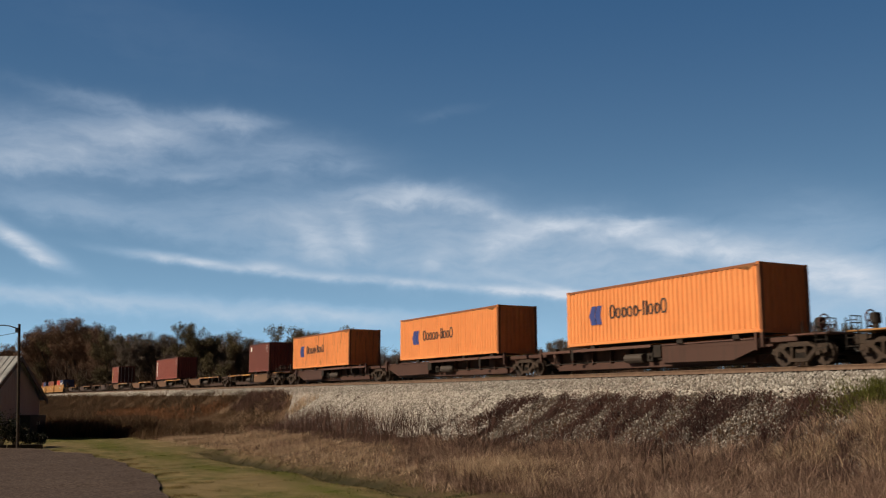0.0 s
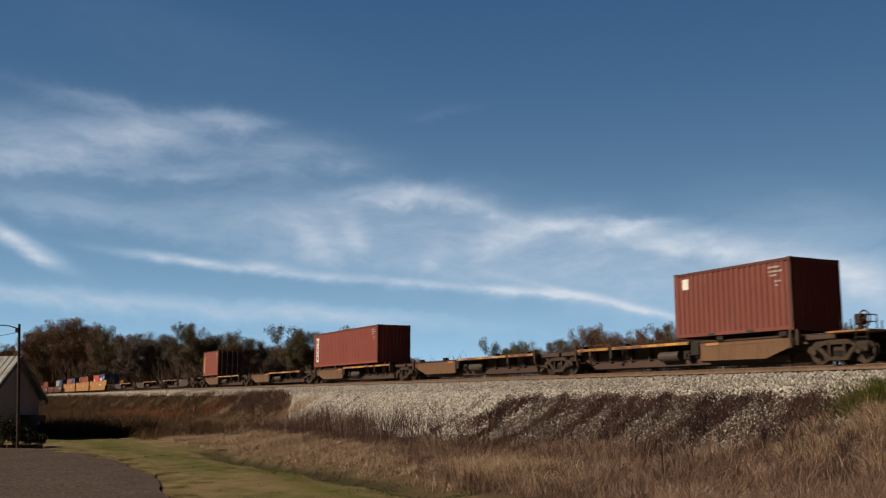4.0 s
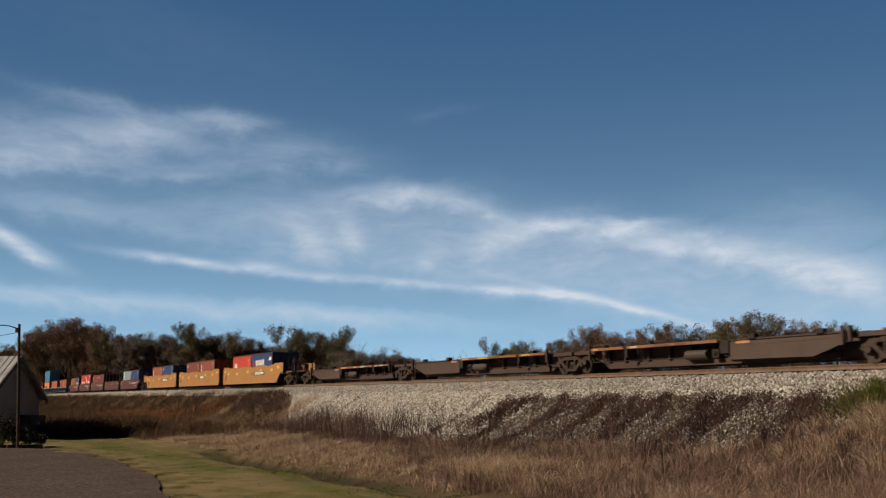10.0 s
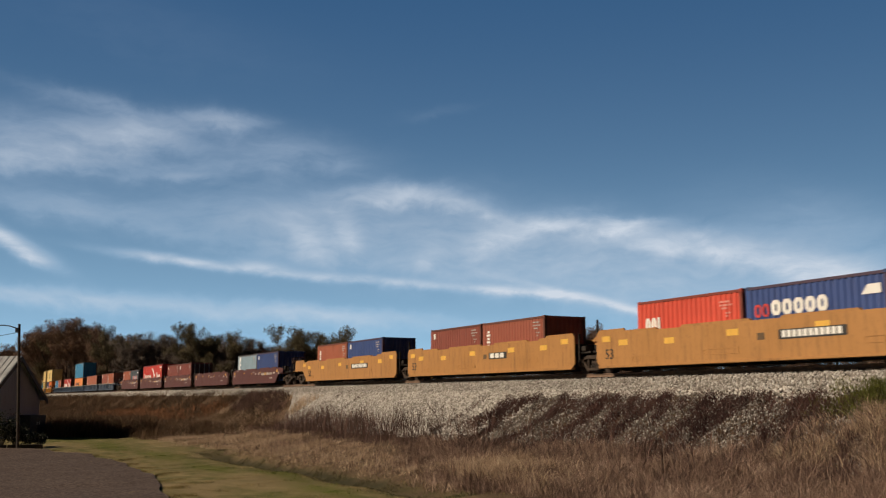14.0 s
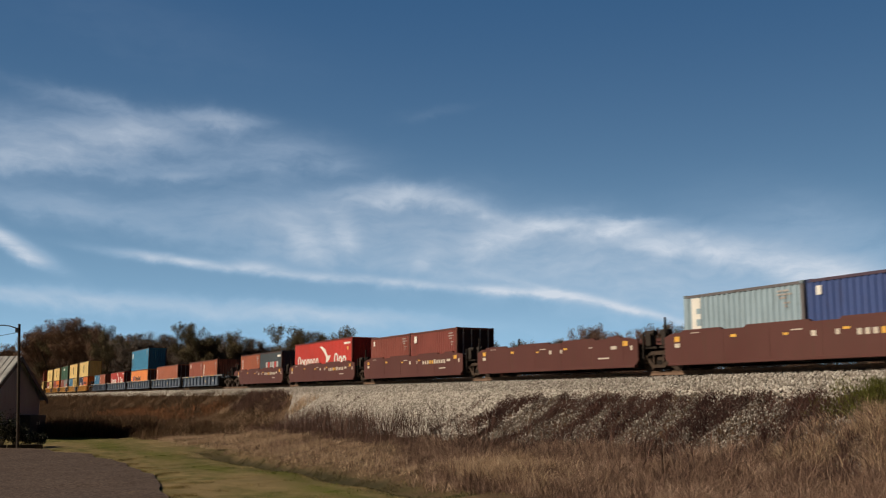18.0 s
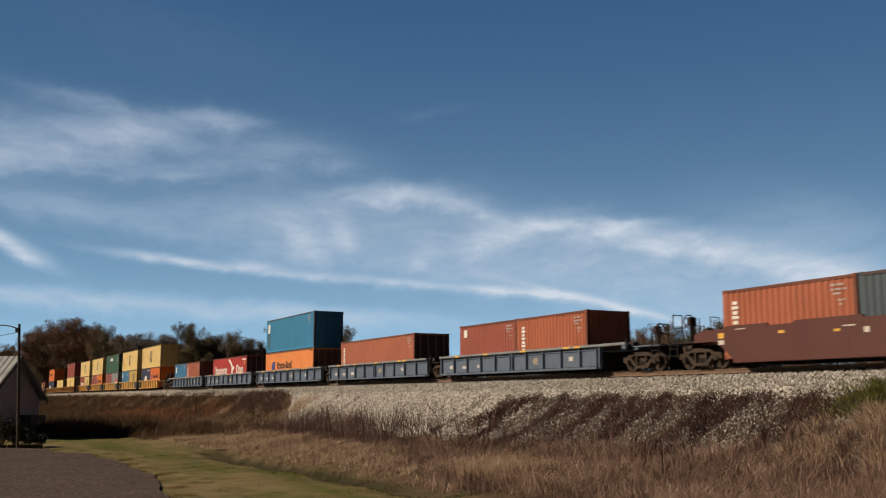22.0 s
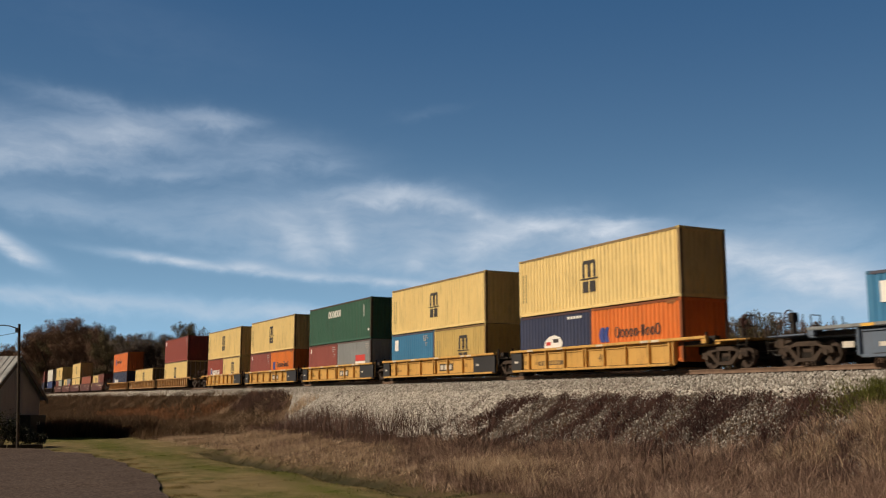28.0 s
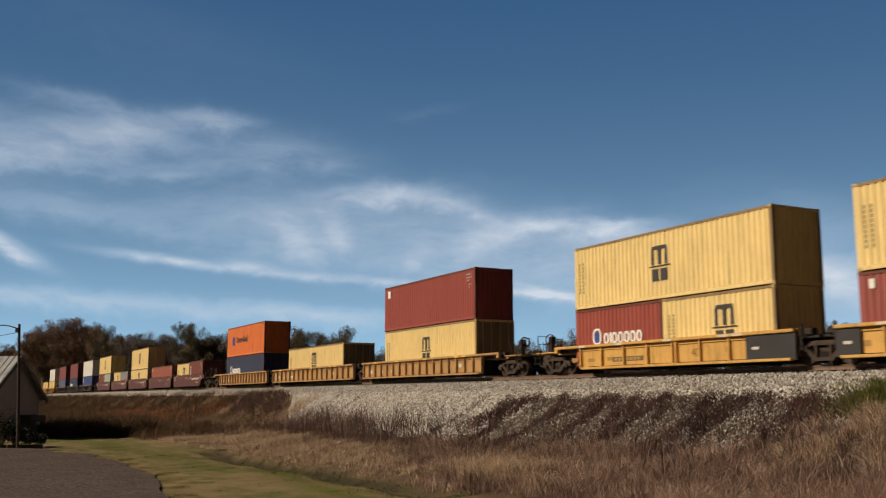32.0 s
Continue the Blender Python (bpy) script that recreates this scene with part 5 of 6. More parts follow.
LOADS += [
    (-288.1, FT20, STD, WELL_FLOOR, BLUE, "print", 0, "short dark blue container with small white print"),
    (-316.2, FT20, STD, WELL_FLOOR, PALE, "banner", 0, "short pale blue-grey container with a white banner"),
    (-310.0, FT20, STD, WELL_FLOOR, BLUE, "print", 0, "short dark blue corrugated container"),
    (-347.5, FT20, STD, WELL_FLOOR, (0.25, 0.06, 0.045), "print", 0, "short brown container with small white print"),
    (-341.3, FT20, STD, WELL_FLOOR, (0.23, 0.05, 0.04), "label", 1, "short brown container with white label and door bars"),
    (-363.1, FT40, HIGH, WELL_FLOOR, RED, "bird", 0, "long bright red container with white words and bird"),
    (-378.8, FT20, STD, WELL_FLOOR, BRICK, "upright_white", 0, "short terracotta container with upright white lettering"),
    (-372.65, FT20, STD, WELL_FLOOR, SLATE, "blocks", 0, "short slate-blue container with grey and red letters"),
    (-399.65, FT20, STD, WELL_FLOOR, (0.34, 0.09, 0.06), "label", 0, "short red-brown container with white label"),
    (-393.55, FT20, STD, WELL_FLOOR, (0.42, 0.12, 0.06), "upright_white", 0, "short terracotta container with upright white lettering"),
    (-417.75, FT40, STD, WELL_FLOOR, (0.44, 0.14, 0.08), "upright_white", 1, "long faded terracotta container with upright white lettering"),
]
LOADS += [
    (-435.75, FT40, STD, WELL_FLOOR - 0.1, ORANGE, "wave", 1, "orange container with dark lettering under a teal one"),
    (-435.75, FT40, HIGH, WELL_FLOOR - 0.1 + STD, TEAL, "square", 0, "long teal-blue high container stacked on an orange one"),
    (-453.85, FT40, STD, WELL_FLOOR, (0.5, 0.04, 0.035), "bird", 1, "long deep red container with white words and bird"),
    (-471.75, FT20, STD, WELL_FLOOR, SKY, "square", 0, "short blue container with a white square label"),
    (-465.7, FT20, STD, WELL_FLOOR, BRICK, "upright_white", 0, "short terracotta container with upright white lettering"),
    (-492.6, FT20, STD, WELL_FLOOR, NAVY, "blob", 0, "short navy container with a white rounded figure"),
    (-486.55, FT20, STD, WELL_FLOOR, (0.7, 0.17, 0.02), "wave", 0, "short orange container with dark lettering"),
    (-492.66, FT40, HIGH, WELL_FLOOR + STD, CREAM, "arch", 0, "long cream-yellow container with a dark arch figure"),
    (-508.3, FT20, STD, WELL_FLOOR, SKY, "square", 0, "short blue container with white labels"),
    (-502.2, FT20, STD, WELL_FLOOR, (0.58, 0.42, 0.14), "arch", 0, "short mustard-cream container with a dark arch figure"),
    (-508.33, FT40, HIGH, WELL_FLOOR + STD, CREAM, "arch", 0, "long cream-yellow container with a dark arch figure"),
]
LOADS += [
    (-523.95, FT20, STD, WELL_FLOOR, MAROON, "print", 0, "short maroon container under a green one"),
    (-517.85, FT20, STD, WELL_FLOOR, GREY, "hazard", 0, "short grey container with a red and white label"),
    (-523.96, FT40, HIGH, WELL_FLOOR + STD, GREEN, "top_word", 0, "long dark green high container with white lettering"),
    (-539.8, FT20, STD, WELL_FLOOR, MAROON, "print", 0, "short maroon container under a cream one"),
    (-533.7, FT20, STD, WELL_FLOOR, (0.75, 0.2, 0.02), "wave", 0, "short orange container with dark lettering"),
    (-539.8, FT40, HIGH, WELL_FLOOR + STD, CREAM, "arch", 0, "long cream-yellow container with a dark arch figure"),
    (-555.5, FT20, STD, WELL_FLOOR, (0.32, 0.06, 0.04), "low_word", 0, "short red-brown container with white lettering low down"),
    (-549.4, FT20, STD, WELL_FLOOR, CREAM, "arch", 0, "short cream-yellow container with a dark arch figure"),
    (-555.5, FT40, HIGH, WELL_FLOOR + STD, CREAM, "arch", 0, "long cream-yellow corrugated container with a dark arch figure"),
    (-577.1, FT40, HIGH, WELL_FLOOR, CREAM, "arch", 1, "long cream-yellow container under a maroon one"),
    (-577.2, FT40, HIGH, WELL_FLOOR + HIGH, (0.3, 0.055, 0.042), "label", 0, "long red-brown high container with white markings"),
]
LOADS += [
    (-596.6, FT40, STD, WELL_FLOOR, CREAM, "arch", 1, "long cream-yellow container with a dark arch figure"),
    (-615.7, FT40, STD, WELL_FLOOR, NAVY, "low_word", 0, "long navy container with white lettering low down"),
    (-615.7, FT40, HIGH, WELL_FLOOR + STD, (0.75, 0.19, 0.035), "wave", 0, "long orange-red container stacked on a navy one"),
    (-637.7, FT20, STD, WELL_FLOOR, CREAM, "arch", 0, "short cream-yellow container beside a brown one"),
    (-631.5, FT20, STD, WELL_FLOOR + 0.1, BROWN, "upright_white", 0, "short brown container with white edge lettering"),
    (-652.7, FT40, STD, WELL_FLOOR, (0.36, 0.1, 0.06), "print", 0, "long brick-red container in a brown wagon"),
    (-667.7, FT40, STD, WELL_FLOOR, CREAM, "arch", 0, "long cream-yellow container under another"),
    (-667.7, FT40, HIGH, WELL_FLOOR + STD, CREAM, "arch", 0, "long cream-yellow container stacked on another"),
    (-682.7, FT20, STD, WELL_FLOOR, CREAM, "arch", 0, "short cream-yellow container beside a grey one"),
    (-676.6, FT20, STD, WELL_FLOOR, GREY, "hazard", 0, "short grey container with a white label"),
    (-698.4, FT20, STD, WELL_FLOOR, BROWN, "print", 0, "short brown container under a cream one"),
]
LOADS += [
    (-692.3, FT20, STD, WELL_FLOOR, (0.4, 0.45, 0.38), "print", 0, "short pale grey-green container under a cream one"),
    (-698.4, FT40, HIGH, WELL_FLOOR + STD, CREAM, "arch", 0, "long cream-yellow container with a dark arch figure"),
    (-718.9, FT40, STD, WELL_FLOOR, BLUE, "square", 0, "long dark blue container with a white label"),
    (-718.9, FT40, HIGH, WELL_FLOOR + STD, WHITE, "", 0, "long white container stacked on a blue one"),
    (-739.3, FT40, STD, WELL_FLOOR, NAVY, "low_word", 0, "long navy container with white lettering"),
    (-739.3, FT40, HIGH, WELL_FLOOR + STD, (0.22, 0.05, 0.05), "", 0, "long maroon container stacked on a navy one"),
    (-759.3, FT40, STD, WELL_FLOOR, (0.1, 0.12, 0.24), "", 0, "long dull blue container under a maroon one"),
    (-759.3, FT40, HIGH, WELL_FLOOR + STD, (0.24, 0.06, 0.055), "", 0, "long maroon container stacked on a blue one"),
    (-781.3, FT40, STD, WELL_FLOOR, CREAM, "arch", 0, "long cream-yellow container under a white one"),
    (-781.3, FT40, HIGH, WELL_FLOOR + STD, WHITE, "", 0, "long white container stacked on a cream one"),
    (-797.0, FT40, STD, WELL_FLOOR, CREAM, "arch", 0, "long cream-yellow container alone in its wagon"),
]
LOADS += [
    (-812.8, FT40, STD, WELL_FLOOR, CREAM, "arch", 0, "long cream-yellow container under a white one"),
    (-812.8, FT40, HIGH, WELL_FLOOR + STD, (0.6, 0.62, 0.62), "", 0, "long pale grey container stacked on a cream one"),
]
MOVING, SPINNING = [], []
for kind, colour, label, trucks, extra in WAGONS:
    for i in range(len(trucks) - 1):
        front, rear = trucks[i], trucks[i + 1]
        first, last = i == 0, i == len(trucks) - 2
        if kind == "spine":
            car, wheels = spine_unit(label, rear, front, colour, extra, first, last)
        else:
            car, wheels = well_unit(label, rear, front, colour, kind, first, last, marks=i not in (1, 2, 3) if kind == "rib" else i != 1)
        MOVING.append((car, (front + rear) / 2, RAIL_Z))
        SPINNING.append((wheels, (front + rear) / 2))
for rear, length, height, base, colour, style, doors, label in LOADS:
    box = container(label, colour, length, height, style, doors, wear=0.75 if "rust-streaked" in label else 0.24 if colour == ORANGE else 0.35, rods=(0.62, 0.6, 0.58) if length == FT20 else (0.4, 0.36, 0.33))
    MOVING.append((box, rear + length / 2, RAIL_Z + base))


# ---- shed, lamp post and what stands by them ----
SIDING = paint((0.28, 0.27, 0.33), 0.25)


def tin_roof():
    m, n, l, b = node_material("weathered_tin")
    v = coords(n, l)
    f = noise_tex(n, l, v, 1.2, 5, 0.65)
    l.new(ramp(n, l, f, [(0.35, (0.28, 0.29, 0.3)), (0.6, (0.48, 0.49, 0.5)), (0.8, (0.3, 0.22, 0.17))]), b.inputs["Base Color"])
    b.inputs["Roughness"].default_value, b.inputs["Metallic"].default_value = 0.5, 0.5
    return m


TIN = tin_roof()


def shed():
    """A gabled shed; x along its ridge, its gable with the overhang faces +x."""
    h = thing("shed", "grey board-sided shed with a weathered tin roof", "shed")
    half, wall, ridge, deep = 2.75, 3.0, 5.6, 9.0
    part("gable_wall", Shape().add([(0, -half, 0), (0, half, 0), (0, half, wall), (0, 0, ridge), (0, -half, wall), (-0.18, -half, 0), (-0.18, half, 0), (-0.18, half, wall), (-0.18, 0, ridge), (-0.18, -half, wall)],
                                   [(0, 1, 2, 3, 4), (9, 8, 7, 6, 5), (0, 5, 6, 1), (1, 6, 7, 2), (2, 7, 8, 3), (3, 8, 9, 4), (4, 9, 5, 0)]), SIDING, h, "grey painted board gable")
    for s in (-1, 1):
        part("side_wall", Shape().box(-deep, -0.18, min(s * half, s * (half - 0.18)), max(s * half, s * (half - 0.18)), 0, wall), SIDING, h)
        rise = (ridge - wall) / half
        y1 = half + 0.35
        z1 = ridge - rise * y1
        r = part("roof_slope", Shape().add([(0.4, 0, ridge + 0.06), (0.4, s * y1, z1 + 0.06), (-deep - 0.4, s * y1, z1 + 0.06), (-deep - 0.4, 0, ridge + 0.06), (0.4, 0, ridge + 0.12), (0.4, s * y1, z1 + 0.12), (-deep - 0.4, s * y1, z1 + 0.12), (-deep - 0.4, 0, ridge + 0.12)],
                                           [(0, 1, 2, 3), (7, 6, 5, 4), (0, 4, 5, 1), (1, 5, 6, 2), (2, 6, 7, 3), (3, 7, 4, 0)]), TIN, h, "weathered ribbed tin roof")
        for i in range(22):
            x = 0.35 - i * (deep + 0.7) / 21
            part("seam", Shape().add([(x - 0.03, 0, ridge + 0.12), (x + 0.03, 0, ridge + 0.12), (x + 0.03, s * y1, z1 + 0.12), (x - 0.03, s * y1, z1 + 0.12), (x, 0, ridge + 0.17), (x, s * y1, z1 + 0.17)],
                                     [(0, 3, 5, 4), (1, 4, 5, 2), (0, 4, 1), (3, 2, 5)]), TIN, r)
        part("barge_board", Shape().add([(0.36, 0, ridge + 0.05), (0.36, s * y1, z1 + 0.05), (0.36, s * y1, z1 - 0.2), (0.36, 0, ridge - 0.2), (0.42, 0, ridge + 0.13), (0.42, s * y1, z1 + 0.13), (0.42, s * y1, z1 - 0.2), (0.42, 0, ridge - 0.2)],
                                        [(0, 1, 2, 3), (7, 6, 5, 4), (0, 4, 5, 1), (1, 5, 6, 2), (2, 6, 7, 3), (3, 7, 4, 0)]), paint((0.04, 0.03, 0.028), 0.3), h, "dark barge board")
    part("back_wall", Shape().box(-deep - 0.0, -deep + 0.18, -half + 0.18, half - 0.18, 0, wall), SIDING, h)
    for i in range(18):
        y = -half + 0.25 + i * (2 * half - 0.5) / 17
        top = ridge - (ridge - wall) / half * abs(y) - 0.12
        part("batten", Shape().box(0.0, 0.008, y - 0.025, y + 0.025, 0.05, top), SIDING, h)
    return h


shed_thing = shed()
shed_thing.matrix_basis = pose(-72.2, 3.85, float(land(-72.2, 3.85)) - 0.2, 0, 0, 50)


def lamp_post():
    p = thing("lamp_post", "dark timber pole with a curved lamp arm", "street lamp")
    wood = rough_steel("dark_pole_wood", (0.03, 0.022, 0.018), (0.085, 0.06, 0.045), 5.0, 0.9, 0.0)
    part("pole", Shape().tube((0, 0, 0), (0, 0, 6.75), 0.085, 0.065, n=12), wood, p)
    arm = Shape()
    pts = [(0.0, 0.0, 6.45), (0.0, -0.2, 6.55), (0.0, -0.45, 6.64), (0.0, -0.75, 6.69), (0.0, -1.1, 6.69), (0.0, -1.7, 6.64)]
    for q, r in zip(pts, pts[1:]):
        arm.tube(q, r, 0.03, n=8)
    part("arm", arm, GALVANISED, p, "curved steel lamp arm")
    head = part("lamp_head", Shape().tube((0, -1.95, 6.57), (0, -1.7, 6.66), 0.16, 0.09, n=12), GALVANISED, p)
    part("lens", Shape().tube((0, -1.95, 6.4), (0, -1.93, 6.58), 0.08, 0.14, n=12), paint((0.6, 0.6, 0.56), 0.1), head)
    part("bracket", Shape().box(-0.05, 0.05, -0.2, 0.0, 6.3, 6.55, 0.01), GALVANISED, p)
    wire = Shape()
    last = None
    for i in range(13):
        f = i / 12
        q = Vector((-3.0 * f, -14.0 * f, 6.3 - 0.9 * f + 1.6 * f * (f - 1)))
        if last is not None:
            wire.tube(last, q, 0.012, n=5)
        last = q
    part("wire", wire, BLACK_PAINT, p, "slack black service wire")
    return p


post = lamp_post()
post.matrix_basis = pose(-56.75, 3.36, float(land(-56.8, 3.4)) - 0.1) @ Matrix.Rotation(radians(-3.0), 4, Vector((math.sin(YAW), math.cos(YAW), 0)))   # it leans


def shed_corner():
    """Dark cabinet against the gable and low clutter before it."""
    c = thing("cabinet", "black upright metal cabinet against the shed", "cabinet")
    part("body", Shape().box(-0.5, 0.5, -0.85, 0.85, 0.08, 1.55, 0.03), BLACK_PAINT, c)
    for s in (-1, 1):
        d = part("door", Shape().box(0.5, 0.53, min(s * 0.02, s * 0.82), max(s * 0.02, s * 0.82), 0.12, 1.5, 0.01), BLACK_PAINT, c)
        part("handle", Shape().box(0.53, 0.57, s * 0.12 - 0.015, s * 0.12 + 0.015, 0.9, 1.1), GALVANISED, d)
    for x in (-0.4, 0.4):
        part("foot", Shape().box(x - 0.06, x + 0.06, -0.8, 0.8, 0, 0.09), BLACK_PAINT, c)
    c.matrix_basis = pose(-72.8, 5.05, float(land(-72.8, 5.05)), 0, 0, 50)
    k = thing("timber_kerb", "dark weathered timber edging beside the drive", "timber")
    for i in range(3):
        part("timber", Shape().box(-0.12, 0.12, -2.6 + i * 1.8, -0.85 + i * 1.8, 0.0, 0.22, 0.02), rough_steel("old_timber", (0.025, 0.02, 0.016), (0.08, 0.06, 0.045), 5.0, 0.9, 0.0), k)
    k.matrix_basis = pose(-57.6, 1.9, float(land(-57.6, 1.9)), 0, 0, -8)


shed_corner()


def shrub(x, y, height, wide, seed, label, leaves=2600):
    """A low bush: forking stems and small leaves."""
    r = np.random.default_rng(seed)
    bush = thing("shrub", label, "shrub")
    stems = Shape()
    tips = []
    for k in range(14):
        a, o = r.uniform(0, 6.283), r.uniform(0.2, 1.0)
        mid = Vector((math.cos(a) * o * wide * 0.5, math.sin(a) * o * wide * 0.5, height * r.uniform(0.4, 0.6)))
        end = Vector((math.cos(a) * o * wide, math.sin(a) * o * wide, height * r.uniform(0.6, 1.0)))
        stems.tube((0, 0, 0), mid, 0.02, 0.013, n=4)
        stems.tube(mid, end, 0.013, 0.005, n=4)
        tips += [mid, (mid + end) / 2, end]
    part("stems", stems, rough_steel("shrub_bark", (0.04, 0.03, 0.024), (0.1, 0.08, 0.06), 5.0, 0.9, 0.0), bush)
    c = np.array([tuple(t) for t in tips])[r.integers(0, len(tips), leaves)] + r.normal(0, 0.11 * height, (leaves, 3))
    c[:, 2] = np.abs(c[:, 2]) + 0.02
    v = c[:, None] + r.normal(0, 0.035, (leaves, 3, 3))
    part("leaves", arrays_mesh("leaves", v.reshape(-1, 3), np.arange(leaves * 3).reshape(-1, 3), SHRUB), None, bush)
    bush.matrix_basis = pose(x, y, float(land(x, y)))
    return bush


shrub(-58.6, 2.65, 1.7, 0.7, 1, "dark bush with pale dry flower heads beside the shed", 3600)
shrub(-58.5, 3.3, 1.1, 0.6, 2, "low dark evergreen bush before the shed", 3200)
shrub(-58.3, 4.0, 0.75, 0.6, 3, "low dark evergreen bush before the shed")
shrub(-59.4, 4.7, 0.6, 0.7, 4, "low dark evergreen bush before the shed")


# ---- trees ----
BARK = rough_steel("grey_brown_bark", (0.05, 0.04, 0.032), (0.14, 0.11, 0.09), 3.0, 0.95, 0.0)
LEAF = {
    "rust": plant("rust_leaves", [(0.15, (0.1, 0.062, 0.05)), (0.55, (0.2, 0.125, 0.09)), (0.9, (0.3, 0.19, 0.135))], wide=0.08, grain=0.3),
    "olive": plant("olive_leaves", [(0.15, (0.065, 0.056, 0.034)), (0.55, (0.14, 0.115, 0.066)), (0.9, (0.22, 0.175, 0.105))], wide=0.08, grain=0.3),
    "bare": plant("bare_twigs", [(0.15, (0.11, 0.09, 0.08)), (0.55, (0.22, 0.18, 0.155)), (0.9, (0.36, 0.31, 0.27))], wide=0.1, grain=0.35),
}


def tree_meshes(seed, kind, height, spread, leaves):
    """A trunk with limbs that fork, and a crown of small leaves or twigs round their tips."""
    rng = np.random.default_rng(seed)
    wood, tips = Shape(), []

    def limb(p, d, length, radius, depth):
        q = p
        bends = 3
        for i in range(bends):
            d = (d + Vector(rng.normal(0, 0.16, 3)) + Vector((0, 0, 0.07))).normalized()
            r0, r1 = radius * (1 - 0.22 * i), radius * (1 - 0.22 * (i + 1))
            nxt = q + d * (length / bends)
            wood.tube(q, nxt, r0, r1, n=5 if depth < 2 else 3)
            q = nxt
            if depth >= 1:
                tips.append(q)
        if depth >= 3:
            tips.append(q)
            return
        for k in range(3 if depth else int(rng.integers(5, 8))):
            a = rng.uniform(0, 6.283)
            out = rng.uniform(0.45, 1.0)
            nd = (d * 0.75 + Vector((math.cos(a) * out * spread, math.sin(a) * out * spread, rng.uniform(-0.1, 0.45)))).normalized()
            limb(p + (q - p) * rng.uniform(0.55, 1.0), nd, length * rng.uniform(0.55, 0.8), radius * 0.5, depth + 1)
    limb(Vector((0, 0, -0.3)), Vector((0, 0, 1)), height * 0.38, height * 0.017, 0)
    tips = np.array([tuple(t) for t in tips])
    scale = height / max(tips[:, 2].max(), 0.1)
    wood.v = [(x * scale, y * scale, z * scale) for x, y, z in wood.v]
    tips = tips * scale
    base = tips[rng.integers(0, len(tips), leaves)]
    off = rng.normal(0, 1, (leaves, 3))
    off *= (rng.random(leaves) ** 0.5 / np.linalg.norm(off, axis=1))[:, None]
    c = base + off * height * (0.05 if kind == "bare" else 0.058)
    if kind == "bare":
        d = rng.normal(0, 1, (leaves, 3)) * (1, 1, 0.6) + (0, 0, 0.5)
        d /= np.linalg.norm(d, axis=1)[:, None]
        size = rng.uniform(0.5, 1.2, leaves)[:, None] * height / 14
        side = np.cross(d, rng.normal(0, 1, (leaves, 3)))
        side /= np.linalg.norm(side, axis=1)[:, None]
        v = np.stack([c - side * 0.019, c + side * 0.019, c + d * size], 1)
    else:
        v = c[:, None] + rng.uniform(-0.125, 0.125, (leaves, 3, 3)) * (height / 14)
    faces = np.arange(leaves * 3).reshape(-1, 3)
    return wood.mesh("trunk", BARK), arrays_mesh("crown", v.reshape(-1, 3), faces, LEAF[kind])


KINDS = [("rust", 1.0, 27000), ("rust", 0.8, 25000), ("olive", 0.9, 25000), ("bare", 0.9, 18000), ("bare", 1.15, 17000), ("olive", 1.2, 23000), ("rust", 1.2, 22000)]
LABELS = {"rust": "leafy rust-brown autumn tree behind the track", "olive": "dark olive-brown tree with dense crown", "bare": "bare grey-brown winter tree"}
PROTO = []
for i, (kind, spread, leaves) in enumerate(KINDS):
    PROTO.append((kind, tree_meshes(11 + i, kind, 14.0, spread, leaves)))


def tree(which, right, far, height, wide=1.0):
    """right: degrees right of the aim; far: metres from the eye."""
    kind, (wood, crown) = PROTO[which]
    x, y = far * math.sin(YAW + radians(right)), far * math.cos(YAW + radians(right))
    t = thing("tree", LABELS[kind], "tree", "trees behind the track")
    part("trunk", wood, None, t)
    part("crown", crown, None, t)
    k = height / 15.0
    t.matrix_basis = pose(x, y, float(land(x, y)) - 0.1, 0, 0, (which * 77 + far * 31) % 360) @ Matrix.Diagonal((k * wide, k * wide, k, 1))
    return t


rng = np.random.default_rng(5)
# the wood behind the curve: the tree tops' height over the bearing
WOOD_A = (-26, -24.6, -23.9, -23.3, -22.7, -22.1, -21.4, -20.6, -19.8, -18.9, -17.6, -16.2, -15.0, -13.9, -12.6, -11.4, -10.0, -7.5)
WOOD_H = (15.5, 17.0, 17.5, 19.5, 19.0, 21.0, 23.6, 25.4, 23.0, 20.4, 19.4, 18.4, 17.2, 16.6, 14.6, 14.0, 13.0, 11.5)
for row, (near, count) in enumerate(((0, 36), (20, 28))):
    for i in range(count):
        a = -26.2 + 18.6 * (i + rng.uniform(-0.35, 0.35)) / (count - 1)
        far = np.interp(a, (-26, -20, -15, -10, -7), (330, 265, 225, 190, 180)) + near + rng.uniform(-5, 8)
        top = np.interp(a, WOOD_A, WOOD_H) * (rng.uniform(0.86, 1.0) if row == 0 else rng.uniform(0.86, 0.98))
        which = int(rng.choice((0, 1, 6, 1, 2) if a < -17.6 else (3, 3, 4, 3, 2) if a < -14.4 else (4, 3, 2, 4)))
        tree(which, float(a), float(far), float(top), rng.uniform(0.95, 1.25))
